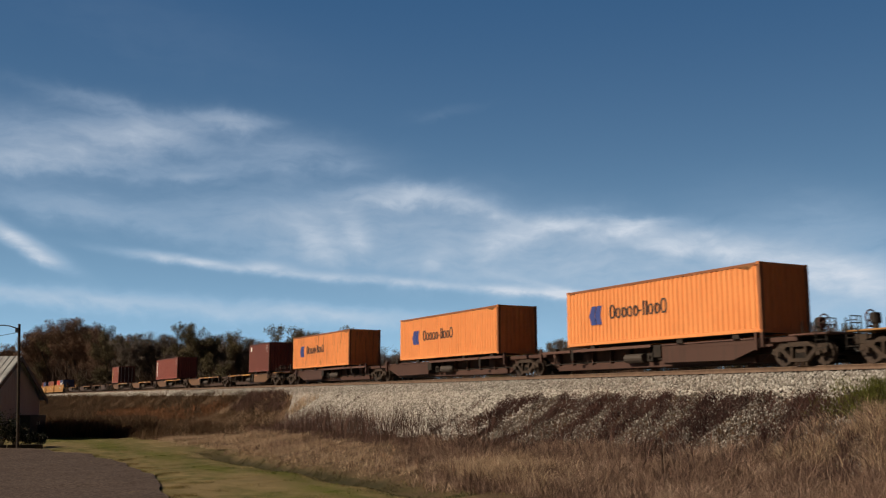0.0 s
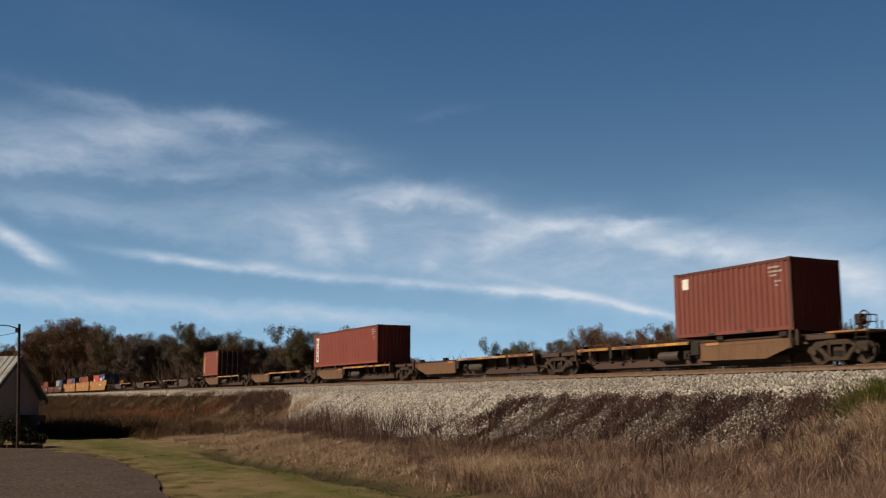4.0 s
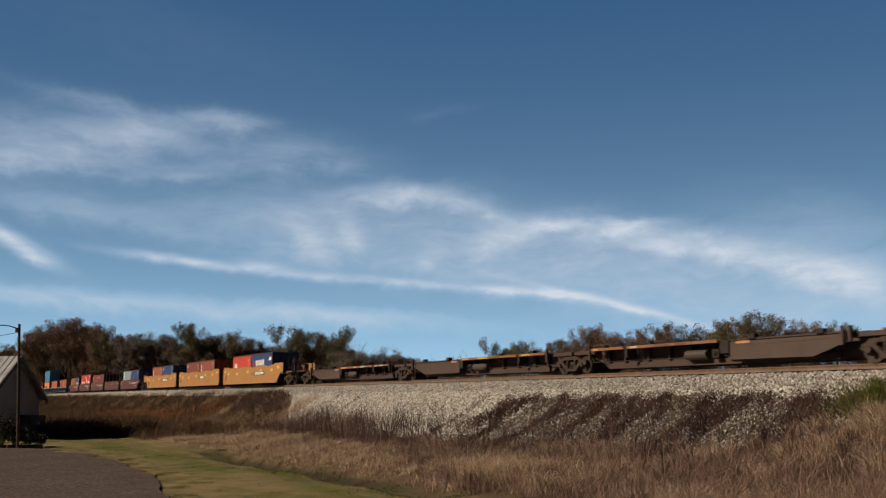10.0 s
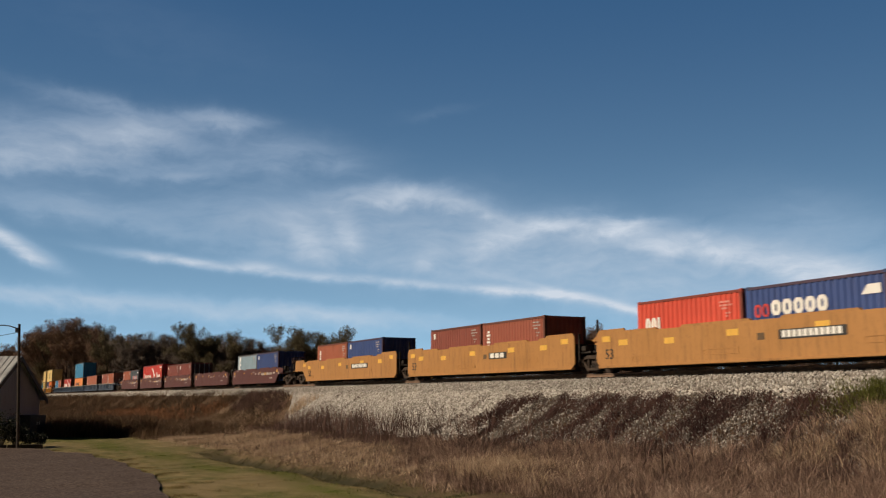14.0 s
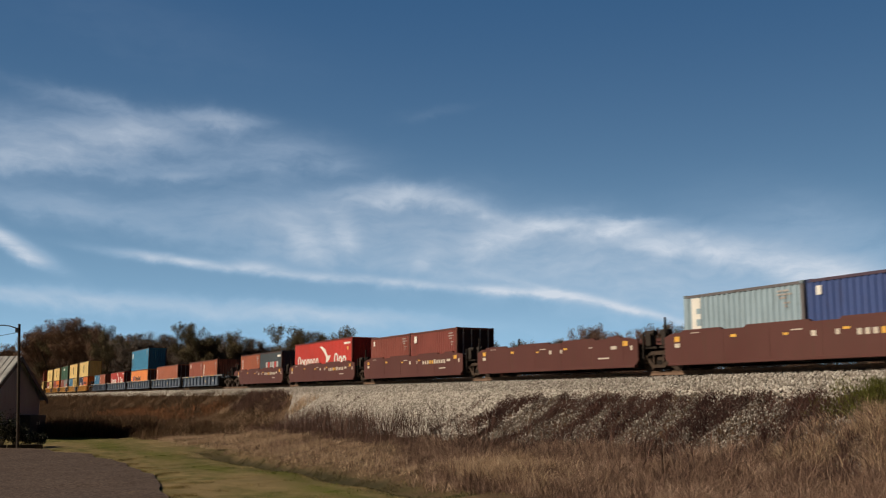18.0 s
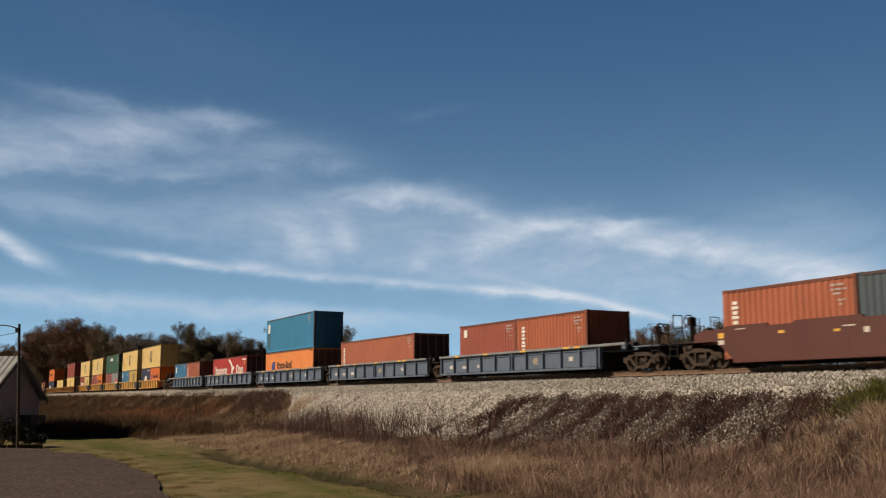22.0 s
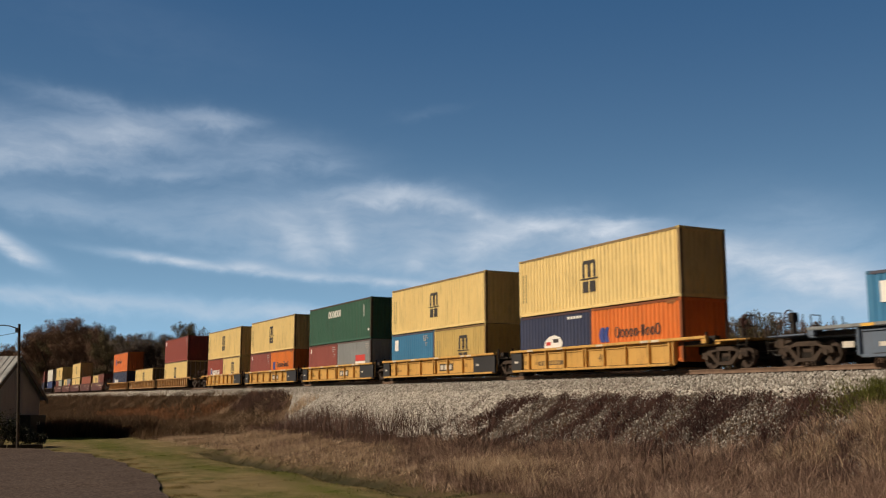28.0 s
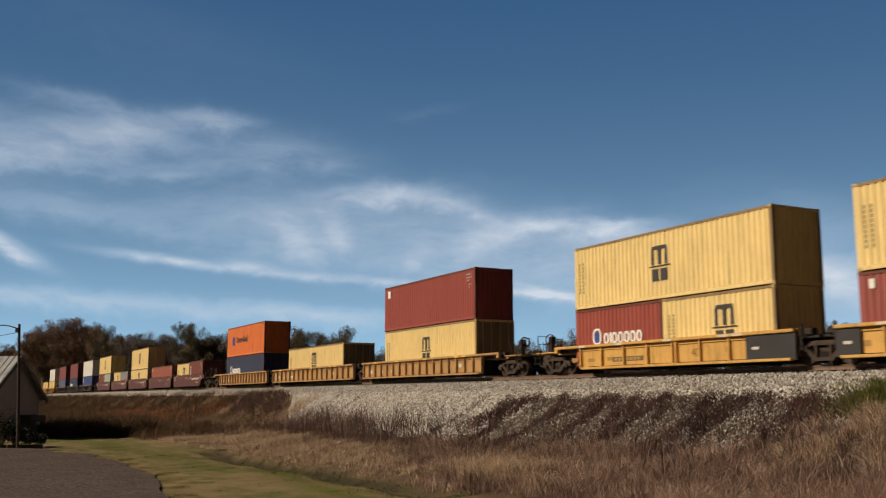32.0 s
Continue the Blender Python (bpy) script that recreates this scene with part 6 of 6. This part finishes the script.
# round dark trees and thin bare ones that stand alone along the wood
for which, a, far, top, wide in ((5, -13.4, 178, 15.2, 0.75), (2, -13.0, 180, 14.6, 0.8), (3, -11.6, 182, 13.0, 1.0), (4, -10.6, 178, 12.6, 1.0), (5, -8.4, 165, 14.4, 0.8), (2, -7.7, 162, 14.2, 0.8), (5, -6.7, 164, 13.4, 0.75), (3, -5.2, 158, 10.8, 0.9), (3, -3.6, 165, 10.2, 0.9), (3, -2.9, 170, 11.0, 0.8), (4, -1.2, 175, 9.4, 1.0),
                                 (2, 4.6, 120, 9.5, 0.75), (3, 6.2, 148, 10.6, 0.9), (4, 7.0, 150, 11.2, 0.8)):
    tree(which, a, far, top * 1.05, wide * 1.25)
# the low ridge of brown trees beyond the nearer track
for which, a, far, top, wide in ((1, 8.2, 150, 12.2, 0.8), (6, 9.2, 152, 13.1, 0.8), (0, 10.2, 150, 13.5, 0.75), (4, 11.2, 156, 11.4, 0.8), (6, 12.2, 150, 12.8, 0.75), (5, 13.2, 151, 13.5, 0.75), (0, 14.3, 150, 13.6, 0.75), (3, 15.2, 154, 13.6, 0.8), (5, 16.1, 148, 14.3, 0.75), (2, 17.0, 150, 14.6, 0.8), (6, 17.9, 152, 13.6, 0.75)):
    tree(which, a, far, top * 1.05, wide * 1.25)
for which, a, far, top, wide in ((1, 19.1, 150, 13.4, 0.75), (3, 20.1, 152, 12.6, 0.8), (2, 21.2, 150, 13.0, 0.75), (4, 22.2, 154, 12.4, 0.8), (0, 23.2, 150, 13.2, 0.75), (3, 24.4, 152, 12.2, 0.9), (5, 8.8, 166, 12.0, 0.9), (2, 12.8, 166, 12.6, 0.9), (3, 14.8, 168, 13.0, 1.0), (4, 18.6, 168, 12.6, 1.0), (3, 10.0, 168, 12.6, 1.0)):
    tree(which, a, far, top * 1.05, wide * 1.25)


# ---- stones, grass and weeds ----
def place_on_bank(count, s0, s1, lat0, lat1, seed, keep=None):
    """Places along the track, nearer ones denser."""
    r = np.random.default_rng(seed)
    s, lat = r.uniform(s0, s1, count), r.uniform(lat0, lat1, count)
    x, y = on_line(s, lat)
    if keep is not None:
        ok = keep(x, y, s, lat, r)
        x, y, s, lat = x[ok], y[ok], s[ok], lat[ok]
    return x, y, r


def blades(name, x, y, r, height, width, lean, material, lift=0.0):
    """Bent blades, each its own island."""
    n = len(x)
    z = land(x, y) + lift
    h = r.uniform(height[0], height[1], n) * (1 + 0.38 * wobble(x, y, 0.75, 1.0))
    a = r.uniform(0, 6.283, n)
    out = r.uniform(0.1, lean, n) * h
    b = r.uniform(0, 6.283, n)
    w = r.uniform(0.6, 1.2, n) * width
    base = np.stack([x, y, z - 0.03], 1)
    side = np.stack([np.cos(b), np.sin(b), np.zeros(n)], 1) * w[:, None]
    way = np.stack([np.cos(a), np.sin(a), np.zeros(n)], 1)
    mid = base + way * (out * 0.35)[:, None] + np.stack([np.zeros(n), np.zeros(n), h * 0.6], 1)
    tip = base + way * out[:, None] + np.stack([np.zeros(n), np.zeros(n), h], 1)
    v = np.stack([base - side, base + side, mid + side * 0.7, mid - side * 0.7, tip], 1).reshape(-1, 3)
    k = np.arange(n)[:, None] * 5
    tris = np.concatenate([k + (0, 1, 2), k + (0, 2, 3), k + (3, 2, 4)])
    return arrays_mesh(name, v, tris, material)


def stones(name, x, y, r, size, material):
    """Broken stones: jittered eight-sided lumps."""
    n = len(x)
    octa = np.array([(1, 0, 0), (-1, 0, 0), (0, 1, 0), (0, -1, 0), (0, 0, 1), (0, 0, -1)], float)
    v = octa[None] * r.uniform(0.55, 1.2, (n, 6, 1)) + r.normal(0, 0.16, (n, 6, 3))
    a = r.uniform(0, 6.283, n)
    t = r.uniform(-0.8, 0.8, n)
    ca, sa, ct, st = np.cos(a), np.sin(a), np.cos(t), np.sin(t)
    rot = np.stack([np.stack([ca, -sa * ct, sa * st], 1), np.stack([sa, ca * ct, -ca * st], 1), np.stack([np.zeros(n), st, ct], 1)], 1)
    v = np.einsum("nij,nkj->nki", rot, v) * (r.uniform(0.6, 1.25, n) * size)[:, None, None]
    v += np.stack([x, y, land(x, y) + 0.05], 1)[:, None]
    f = np.array([(0, 2, 4), (2, 1, 4), (1, 3, 4), (3, 0, 4), (2, 0, 5), (1, 2, 5), (3, 1, 5), (0, 3, 5)])
    faces = (np.arange(n)[:, None, None] * 6 + f[None]).reshape(-1, 3)
    return arrays_mesh(name, v.reshape(-1, 3), faces, material)


def stuff(name, me, label, category):
    return tagged(new(name, me), label, category, kind="stuff")


def tufts(x, y, r, each, spread):
    """Several blades about every place."""
    n = len(x)
    a, d = r.uniform(0, 6.283, (n, each)), spread * np.sqrt(r.random((n, each)))
    return (x[:, None] + np.cos(a) * d).ravel(), (y[:, None] + np.sin(a) * d).ravel()


def runnels(x, y, s):
    """Weeds stand in strips that run straight down the bank."""
    return np.sin(s * 1.9 + 1.2 * np.sin(s * 0.37)) + 0.5 * np.sin(s * 4.3 + 2.0)


def shoulder(x, y, s, lat, r):
    bare = np.exp(-((s + 39.2 - 0.5 * (lat + 3)) / 1.5) ** 4 - ((lat + 2.9) / 1.2) ** 4) > r.uniform(0.1, 0.9, len(x))
    strip = np.clip(0.6 - 0.3 * runnels(x, y, s) + 0.4 * wobble(x, y, 1.1, 3.0), 0.2, 0.9)
    cover = np.where(s < -43, 1.0, np.clip(strip + 0.2, 0.4, 1)) * np.clip((lat + 5.8 + 0.6 * wobble(x, y, 3.0)) / 1.2, 0, 1)
    return (lat > -1.5) | (~(bare & (r.random(len(x)) < 0.85))) & ((s > -73.0 - 2.5 * (lat + 1.5) + 0.8 * wobble(x, y, 2.0)) & (r.random(len(x)) < np.where(lat > -1.9, 1, cover)))


x, y, r = place_on_bank(140000, -115, -14, -5.8, -0.05, 1, shoulder)
old = (x > -38.0 + 1.5 * wobble(x, y, 2.0, 1.0)) & (lat_of(x, y) < -1.8 - 0.3 * wobble(x, y, 1.3))
crown = lat_of(x, y) > -1.35 - 0.2 * wobble(x, y, 1.5, 2.0)
spill = ~old & ~crown
stuff("ballast_stones", stones("ballast_stones", x[crown], y[crown], r, 0.06, TRACK_STONE), "grey-white broken limestone ballast beside the rails", "stones")
stuff("spilled_stones", stones("spilled_stones", x[spill], y[spill], r, 0.06, STONE), "clean pale limestone spilled down the bank", "stones")
old &= ~crown
stuff("bank_stones", stones("bank_stones", x[old], y[old], r, 0.042, OLD_STONE), "grey weathered stones among the weeds", "stones")
x, y, r = place_on_bank(9000, -260, -115, -1.5, -0.1, 2)
stuff("ballast_stones", stones("ballast_stones", x, y, r, 0.11, STONE), "pale broken limestone ballast", "stones")

# rough grass in tufts at the foot of the nearer bank
def grassy(x, y, s, lat, r):
    """The grass reaches higher up the bank towards the camera's end."""
    upper = np.interp(s, (-40, -32, -23, -21, -19.5, -15), (-6.2, -5.1, -4.5, -3.2, -2.1, -1.8)) + 0.35 * wobble(x, y, 1.4, 2.0)
    left = np.clip((s + 29.5 + 2.0 * (lat + 13) + 2 * wobble(x, y, 2.0)) / 5, 0.04, 1)
    return r.random(len(x)) < np.clip(0.65 + 0.5 * wobble(x, y, 2.6) + 0.3 * wobble(x, y, 0.9, 3.0), 0.08, 1) * np.clip((y - 14.3 - 0.048 * x) / 0.9, 0, 1) * np.clip((upper - lat) / 0.7, 0.0, 1) * left


x, y, r = place_on_bank(36000, -52, -12, -14.2, -1.6, 3, grassy)
x, y = tufts(x, y, r, 12, 0.15)
stuff("tall_grass", blades("tall_grass", x, y, r, (0.08, 0.52), 0.0068, 1.8, DRY), "tangled dry reddish grass on the bank", "grass")
x, y, r = place_on_bank(34000, -50, -12, -12.6, -4.4, 13, lambda x, y, s, lat, r: grassy(x, y, s, lat, r) & (wobble(x, y, 1.6, 5.0) > 0.05))
stuff("straw_stems", blades("straw_stems", x, y, r, (0.3, 0.85), 0.006, 1.2, DRY), "sparse tall straw stems above the grass", "grass")
x, y, r = place_on_bank(2600, -33, -22, -11.6, -8.6, 14, lambda x, y, s, lat, r: r.random(len(x)) < np.exp(-((s + 27.0 + 0.9 * (lat + 10)) / 2.4) ** 2) * np.clip(0.6 + 0.7 * wobble(x, y, 1.2), 0.1, 1))
x, y = tufts(x, y, r, 14, 0.16)
stuff("straw_grass", blades("straw_grass", x, y, r, (0.2, 0.62), 0.009, 1.6, TAN), "bright clump of tall straw grass", "grass")
x, y, r = place_on_bank(1500, -21, -13.5, -5.2, -2.3, 15, lambda x, y, s, lat, r: r.random(len(x)) < np.clip(0.5 + 0.8 * wobble(x, y, 1.3, 6.0), 0.1, 1) * np.clip((s + 21 - 0.9 * (lat + 2.6)) / 1.5, 0, 1))
x, y = tufts(x, y, r, 14, 0.16)
stuff("straw_grass", blades("straw_grass", x, y, r, (0.15, 0.45), 0.009, 1.6, TAN), "straw grass high on the bank", "grass")
# short straw below the farther bank
x, y, r = place_on_bank(120000, -88, -26, -15.6, -6.2, 23, lambda x, y, s, lat, r: r.random(len(x)) < np.clip(0.7 + 0.6 * wobble(x, y, 2.0, 2.0), 0.1, 1) * np.clip((-7.6 - lat - 0.09 * (s + 60)) / 1.6 + 1.0, 0, 1) * np.clip((y - 14.6 - 0.048 * x + 0.4 * wobble(x, y, 1.5)) / 0.5, 0.0, 1))
stuff("straw_grass", blades("straw_grass", x, y, r, (0.05, 0.24), 0.011, 2.2, TAN), "short straw-coloured grass beside the ditch", "grass")
# dark weeds that climb the stone
def weedy(x, y, s, lat, r):
    near = np.clip((s + 39.5) / 6, 0, 1)
    top = np.exp(-((lat + 2.3 + 0.25 * wobble(x, y, 1.5)) / 0.75) ** 2)
    strip = 0.5 * runnels(x, y, s) + 0.45 * wobble(x, y, 1.0, 1.0) - 0.15
    here = near * np.clip(1.7 * strip + 1.0 * top + 0.42, 0.14, 1) + (1 - near) * np.clip(1.3 * runnels(x, y, s) - 1.3 + 0.4 * wobble(x, y, 1.2), 0.0, 0.7)
    scree = np.exp(-((s + 39.2 - 0.5 * (lat + 3)) / 1.5) ** 4 - ((lat + 2.9) / 1.25) ** 4)
    gap = np.exp(-((s + 36.2) / 0.8) ** 2)
    here = np.maximum(here * (1 - 0.8 * gap), 0.8 * scree)
    return r.random(len(x)) < here * np.clip((-1.5 - lat) / 0.35, 0, 1) * np.clip((s + 66) / 6, 0, 1)


x, y, r = place_on_bank(42000, -70, -12, -5.9, -1.4, 4, weedy)
x, y = tufts(x, y, r, 14, 0.14)
stuff("dead_weeds", blades("dead_weeds", x, y, r, (0.05, 0.28), 0.007, 1.6, DARK_WEED), "dark purple-brown dead weeds on the stone bank", "weeds")
# upright stems below the stone
x, y, r = place_on_bank(6500, -65, -37, -6.4, -4.2, 6, lambda x, y, s, lat, r: r.random(len(x)) < np.clip(0.5 + 0.8 * wobble(x, y, 2.2, 1.0), 0.05, 1) * np.clip((-43 - s) / 6, 0.15, 1) * np.clip((s + 65) / 4, 0, 1))
stuff("dead_stems", blades("dead_stems", x, y, r, (0.4, 1.5), 0.011, 0.7, WEED), "upright dark dead stems below the stone", "weeds")
x, y, r = place_on_bank(450, -62, -20, -8.0, -4.0, 16)
stuff("dead_stems", blades("dead_stems", x, y, r, (0.7, 1.4), 0.014, 0.9, WEED), "scattered tall dark stalks on the bank", "weeds")
x, y, r = place_on_bank(16000, -66, -34, -7.4, -4.3, 26, lambda x, y, s, lat, r: r.random(len(x)) < np.clip(0.5 + 0.7 * wobble(x, y, 1.7, 4.0), 0.05, 1) * np.clip((-4.4 - lat - np.clip((s + 50) / 6, 0, 1) * 1.2) / 0.4, 0, 1))
stuff("dead_weeds", blades("dead_weeds", x, y, r, (0.12, 0.5), 0.01, 2.2, WEED), "low tangle of dark dead weeds below the stone", "weeds")
# russet brush over the farther bank
x, y, r = place_on_bank(20000, -260, -64, -14.0, -1.45, 7, lambda x, y, s, lat, r: (r.random(len(x)) < np.clip(0.6 + 0.5 * wobble(x, y, 4.0) + 0.3 * wobble(x, y, 1.3, 2.0), 0.1, 1)) & ((s < -73.2 - 2.5 * (lat + 1.5) + 1.0 * wobble(x, y, 2.0)) | (lat < -5.4)))
x, y = tufts(x, y, r, 13, 0.35)
stuff("russet_brush", blades("russet_brush", x, y, r, (0.12, 0.75), 0.015, 1.5, RUSSET), "russet and tan brush over the railway bank", "brush")
x, y, r = place_on_bank(6500, -150, -84, -9.0, -3.0, 17, lambda x, y, s, lat, r: r.random(len(x)) < np.exp(-((s + 108) / 14) ** 2 - ((lat + 6.6) / 1.5) ** 2) + 0.5 * np.exp(-((s + 88) / 4) ** 2 - ((lat + 3.6) / 0.9) ** 2))
x, y = tufts(x, y, r, 13, 0.4)
stuff("orange_brush", blades("orange_brush", x, y, r, (0.2, 0.7), 0.018, 1.2, EMBER), "patch of orange-brown brush on the railway bank", "brush")
x, y, r = place_on_bank(1500, -84, -66, -7.2, -2.0, 18, lambda x, y, s, lat, r: r.random(len(x)) < np.clip(0.2 + 0.9 * wobble(x, y, 3.0, 7.0), 0, 1))
x, y = tufts(x, y, r, 13, 0.3)
stuff("straw_grass", blades("straw_grass", x, y, r, (0.15, 0.6), 0.014, 1.5, TAN), "tan grass among the brush on the bank", "grass")
x, y, r = place_on_bank(1500, -84, -65, -3.6, -1.5, 19, lambda x, y, s, lat, r: r.random(len(x)) < np.clip((-74.0 - s - 2.5 * (lat + 1.5)) / 2, 0, 1))
x, y = tufts(x, y, r, 13, 0.25)
stuff("dead_weeds", blades("dead_weeds", x, y, r, (0.15, 0.7), 0.013, 1.2, WEED), "dark weeds at the end of the stone bank", "weeds")
r = np.random.default_rng(12)
a, d = r.uniform(-27, -5.0, 60000), r.uniform(-6, 36, 60000)
d = d + np.interp(a, (-26, -20, -15, -10, -7), (330, 265, 225, 190, 180))
x, y = d * np.sin(YAW + np.radians(a)), d * np.cos(YAW + np.radians(a))
stuff("thicket", blades("thicket", x, y, r, (3.0, 11.0), 0.1, 0.7, THICKET), "brown thicket behind the track", "thicket")
r = np.random.default_rng(32)
a, d = r.uniform(-5.5, 25.5, 26000), r.uniform(0, 30, 26000)
d = d + np.interp(a, (-6, 4, 26), (180, 150, 140))
x, y = d * np.sin(YAW + np.radians(a)), d * np.cos(YAW + np.radians(a))
stuff("thicket", blades("thicket", x, y, r, (2.5, 8.0), 0.1, 0.9, THICKET), "low brown thicket behind the track", "thicket")
# brush in the lee of the shed
r = np.random.default_rng(41)
x, y = r.uniform(-80, -71.6, 15000), r.uniform(6.2, 13.5, 15000)
stuff("russet_brush", blades("russet_brush", x, y, r, (0.5, 1.5), 0.02, 1.2, RUSSET), "tall brown brush behind the shed", "brush")
# green weeds near the top of the bank
x, y, r = place_on_bank(11000, -27, -12, -3.3, -1.05, 8, lambda x, y, s, lat, r: r.random(len(x)) < np.clip((s + 22) / 2.5, 0, 1) * np.clip((lat + 2.9) / 1.0, 0, 1) * np.clip(0.6 + 0.5 * wobble(x, y, 1.5), 0, 1))
x, y = tufts(x, y, r, 10, 0.14)
stuff("green_weeds", blades("green_weeds", x, y, r, (0.08, 0.32), 0.012, 1.6, FRESH), "fresh green weeds beside the ballast", "weeds")
# short lawn: straw with greener patches, and damp grass along the ditch
def drive_edge(x):
    return np.interp(x, (-61, -58, -55, -45, -34, -26, -19), (0.0, 1.5, 4.6, 6.7, 6.5, 5.3, 3.8))


def off_ditch(x, y):
    return np.abs(y - 13.9 - 0.048 * x + 0.25 * wobble(x, y, 1.6)), np.abs(x + 37)


def greener(x, y):
    """Where the lawn is greenest: long patches across it."""
    g = np.zeros(len(x))
    for px, py, rx, ry in GREENER:
        g = np.maximum(g, np.exp(-((x - px) / rx) ** 2 - ((y - py + 0.5 * wobble(x, y, 3.0)) / ry) ** 2))
    return g


x, y, r = place_on_bank(105000, -86, -14, -27.0, -12.0, 9, lambda x, y, s, lat, r: (y > drive_edge(x) - r.exponential(0.4, len(x))) & ((off_ditch(x, y)[0] > 0.6) | (off_ditch(x, y)[1] > 12)))
green = greener(x, y) > r.uniform(0.25, 0.8, len(x))
stuff("lawn_grass", blades("lawn_grass", x[~green], y[~green], r, (0.015, 0.05), 0.014, 1.6, LAWN), "short straw-coloured autumn lawn", "grass")
stuff("lawn_grass", blades("lawn_grass", x[green], y[green], r, (0.02, 0.06), 0.016, 1.6, TURF), "greener patches in the autumn lawn", "grass")
x, y, r = place_on_bank(60000, -54, -22, -14.6, -10.6, 10, lambda x, y, s, lat, r: (off_ditch(x, y)[0] < 0.75 + 0.2 * r.normal(0, 1, len(x))) & (off_ditch(x, y)[1] < 13))
stuff("ditch_grass", blades("ditch_grass", x, y, r, (0.02, 0.08), 0.013, 1.6, DAMP), "dark damp grass along the ditch", "grass")

# straw along the ragged edge of the drive
r = np.random.default_rng(52)
x = r.uniform(-60, -19, 60000)
y = drive_edge(x) + r.normal(0.05, 0.45, len(x))
stuff("straw_grass", blades("straw_grass", x, y, r, (0.015, 0.05), 0.012, 1.6, LAWN), "thin straw along the edge of the drive", "grass")


# ---- bare saplings that stand in the weeds below the stone ----
def sapling(s, lat, height, seed, label):
    r = np.random.default_rng(seed)
    plant_thing = thing("sapling", label, "sapling", "saplings on the bank")
    bark = rough_steel("sapling_bark", (0.06, 0.042, 0.036), (0.17, 0.115, 0.09), 5.0, 0.9, 0.0)

    def shoot(shape, p, d, length, radius, depth):
        for i in range(3):
            d = (d + Vector(r.normal(0, 0.13, 3))).normalized()
            q = p + d * (length / 3)
            shape.tube(p, q, radius * (1 - 0.2 * i), radius * (0.8 - 0.2 * i), n=4)
            if depth < 2:
                for _ in range(2 if depth else 3):
                    way = (d * 0.8 + Vector((r.normal(0, 0.6), r.normal(0, 0.6), 0.25))).normalized()
                    shoot(shape, q, way, length * r.uniform(0.3, 0.5), radius * 0.45, depth + 1)
            p = q
    for k in range(int(r.integers(1, 4))):
        stem = Shape()
        shoot(stem, Vector((r.normal(0, 0.08), r.normal(0, 0.08), -0.05)), Vector((r.normal(0, 0.22), r.normal(0, 0.22), 1)).normalized(), height * r.uniform(0.75, 1.0), 0.022, 0)
        part("stem", stem, bark, plant_thing)
    x, y = on_line(s, lat)
    plant_thing.matrix_basis = pose(float(x), float(y), float(land(x, y)))


for k, (s, lat, height) in enumerate(((-43.5, -6.3, 1.7), (-38.6, -6.4, 1.8), (-41.0, -6.3, 1.3), (-36.3, -6.0, 1.2), (-34.0, -6.0, 1.3), (-46.5, -6.4, 1.2), (-49.5, -6.0, 1.2), (-40.0, -6.2, 1.0), (-32.4, -5.4, 1.1), (-52.5, -5.5, 1.4), (-56.0, -5.3, 1.3))):
    sapling(s, lat, height, 60 + k, "bare dark sapling in the weeds below the stone")


# ---- ties ----
def tie_shape():
    return Shape().box(-0.115, 0.115, -1.3, 1.3, -0.16, 0.02, 0.012).mesh("tie", rough_steel("creosoted_timber", (0.03, 0.024, 0.02), (0.09, 0.07, 0.055), 5.0, 0.9, 0.0))


for i in range(190):
    s = -112 + 0.53 * i
    t = part("tie", shared("tie", tie_shape), None, track)
    t.matrix_basis = line_pose(s, RAIL_Z - 0.2) @ pose(0, random.uniform(-0.05, 0.05), 0, 0, 0, random.uniform(-1, 1))


def motions():
    """The train runs along the track; the wheels of the wagons turn while they pass the camera; the clouds drift."""
    for ob, place, z in MOVING:
        walk(ob, [(float(t), line_pose(place + run(t), z)) for t in range(33)])
    for wheels, place in SPINNING:
        steps = [k / FPS for k in range(32 * FPS + 1) if -62 < place + run(k / FPS) < -12]
        if len(steps) < 2:
            continue
        for w in wheels:
            x, y, z = w.location
            rows = [(t, pose(x, y, z, 0, math.degrees(run(t) / 0.42) % 360, 0)) for t in steps]
            before, after = [(0.0, rows[0][1])] * (steps[0] > 0), [(32.0, rows[-1][1])] * (steps[-1] < 32)
            walk(w, before + rows + after)
    walk(clouds, [(0.0, pose(*EYE)), (32.0, pose(*EYE, 0, 0, 1.15))])


motions()
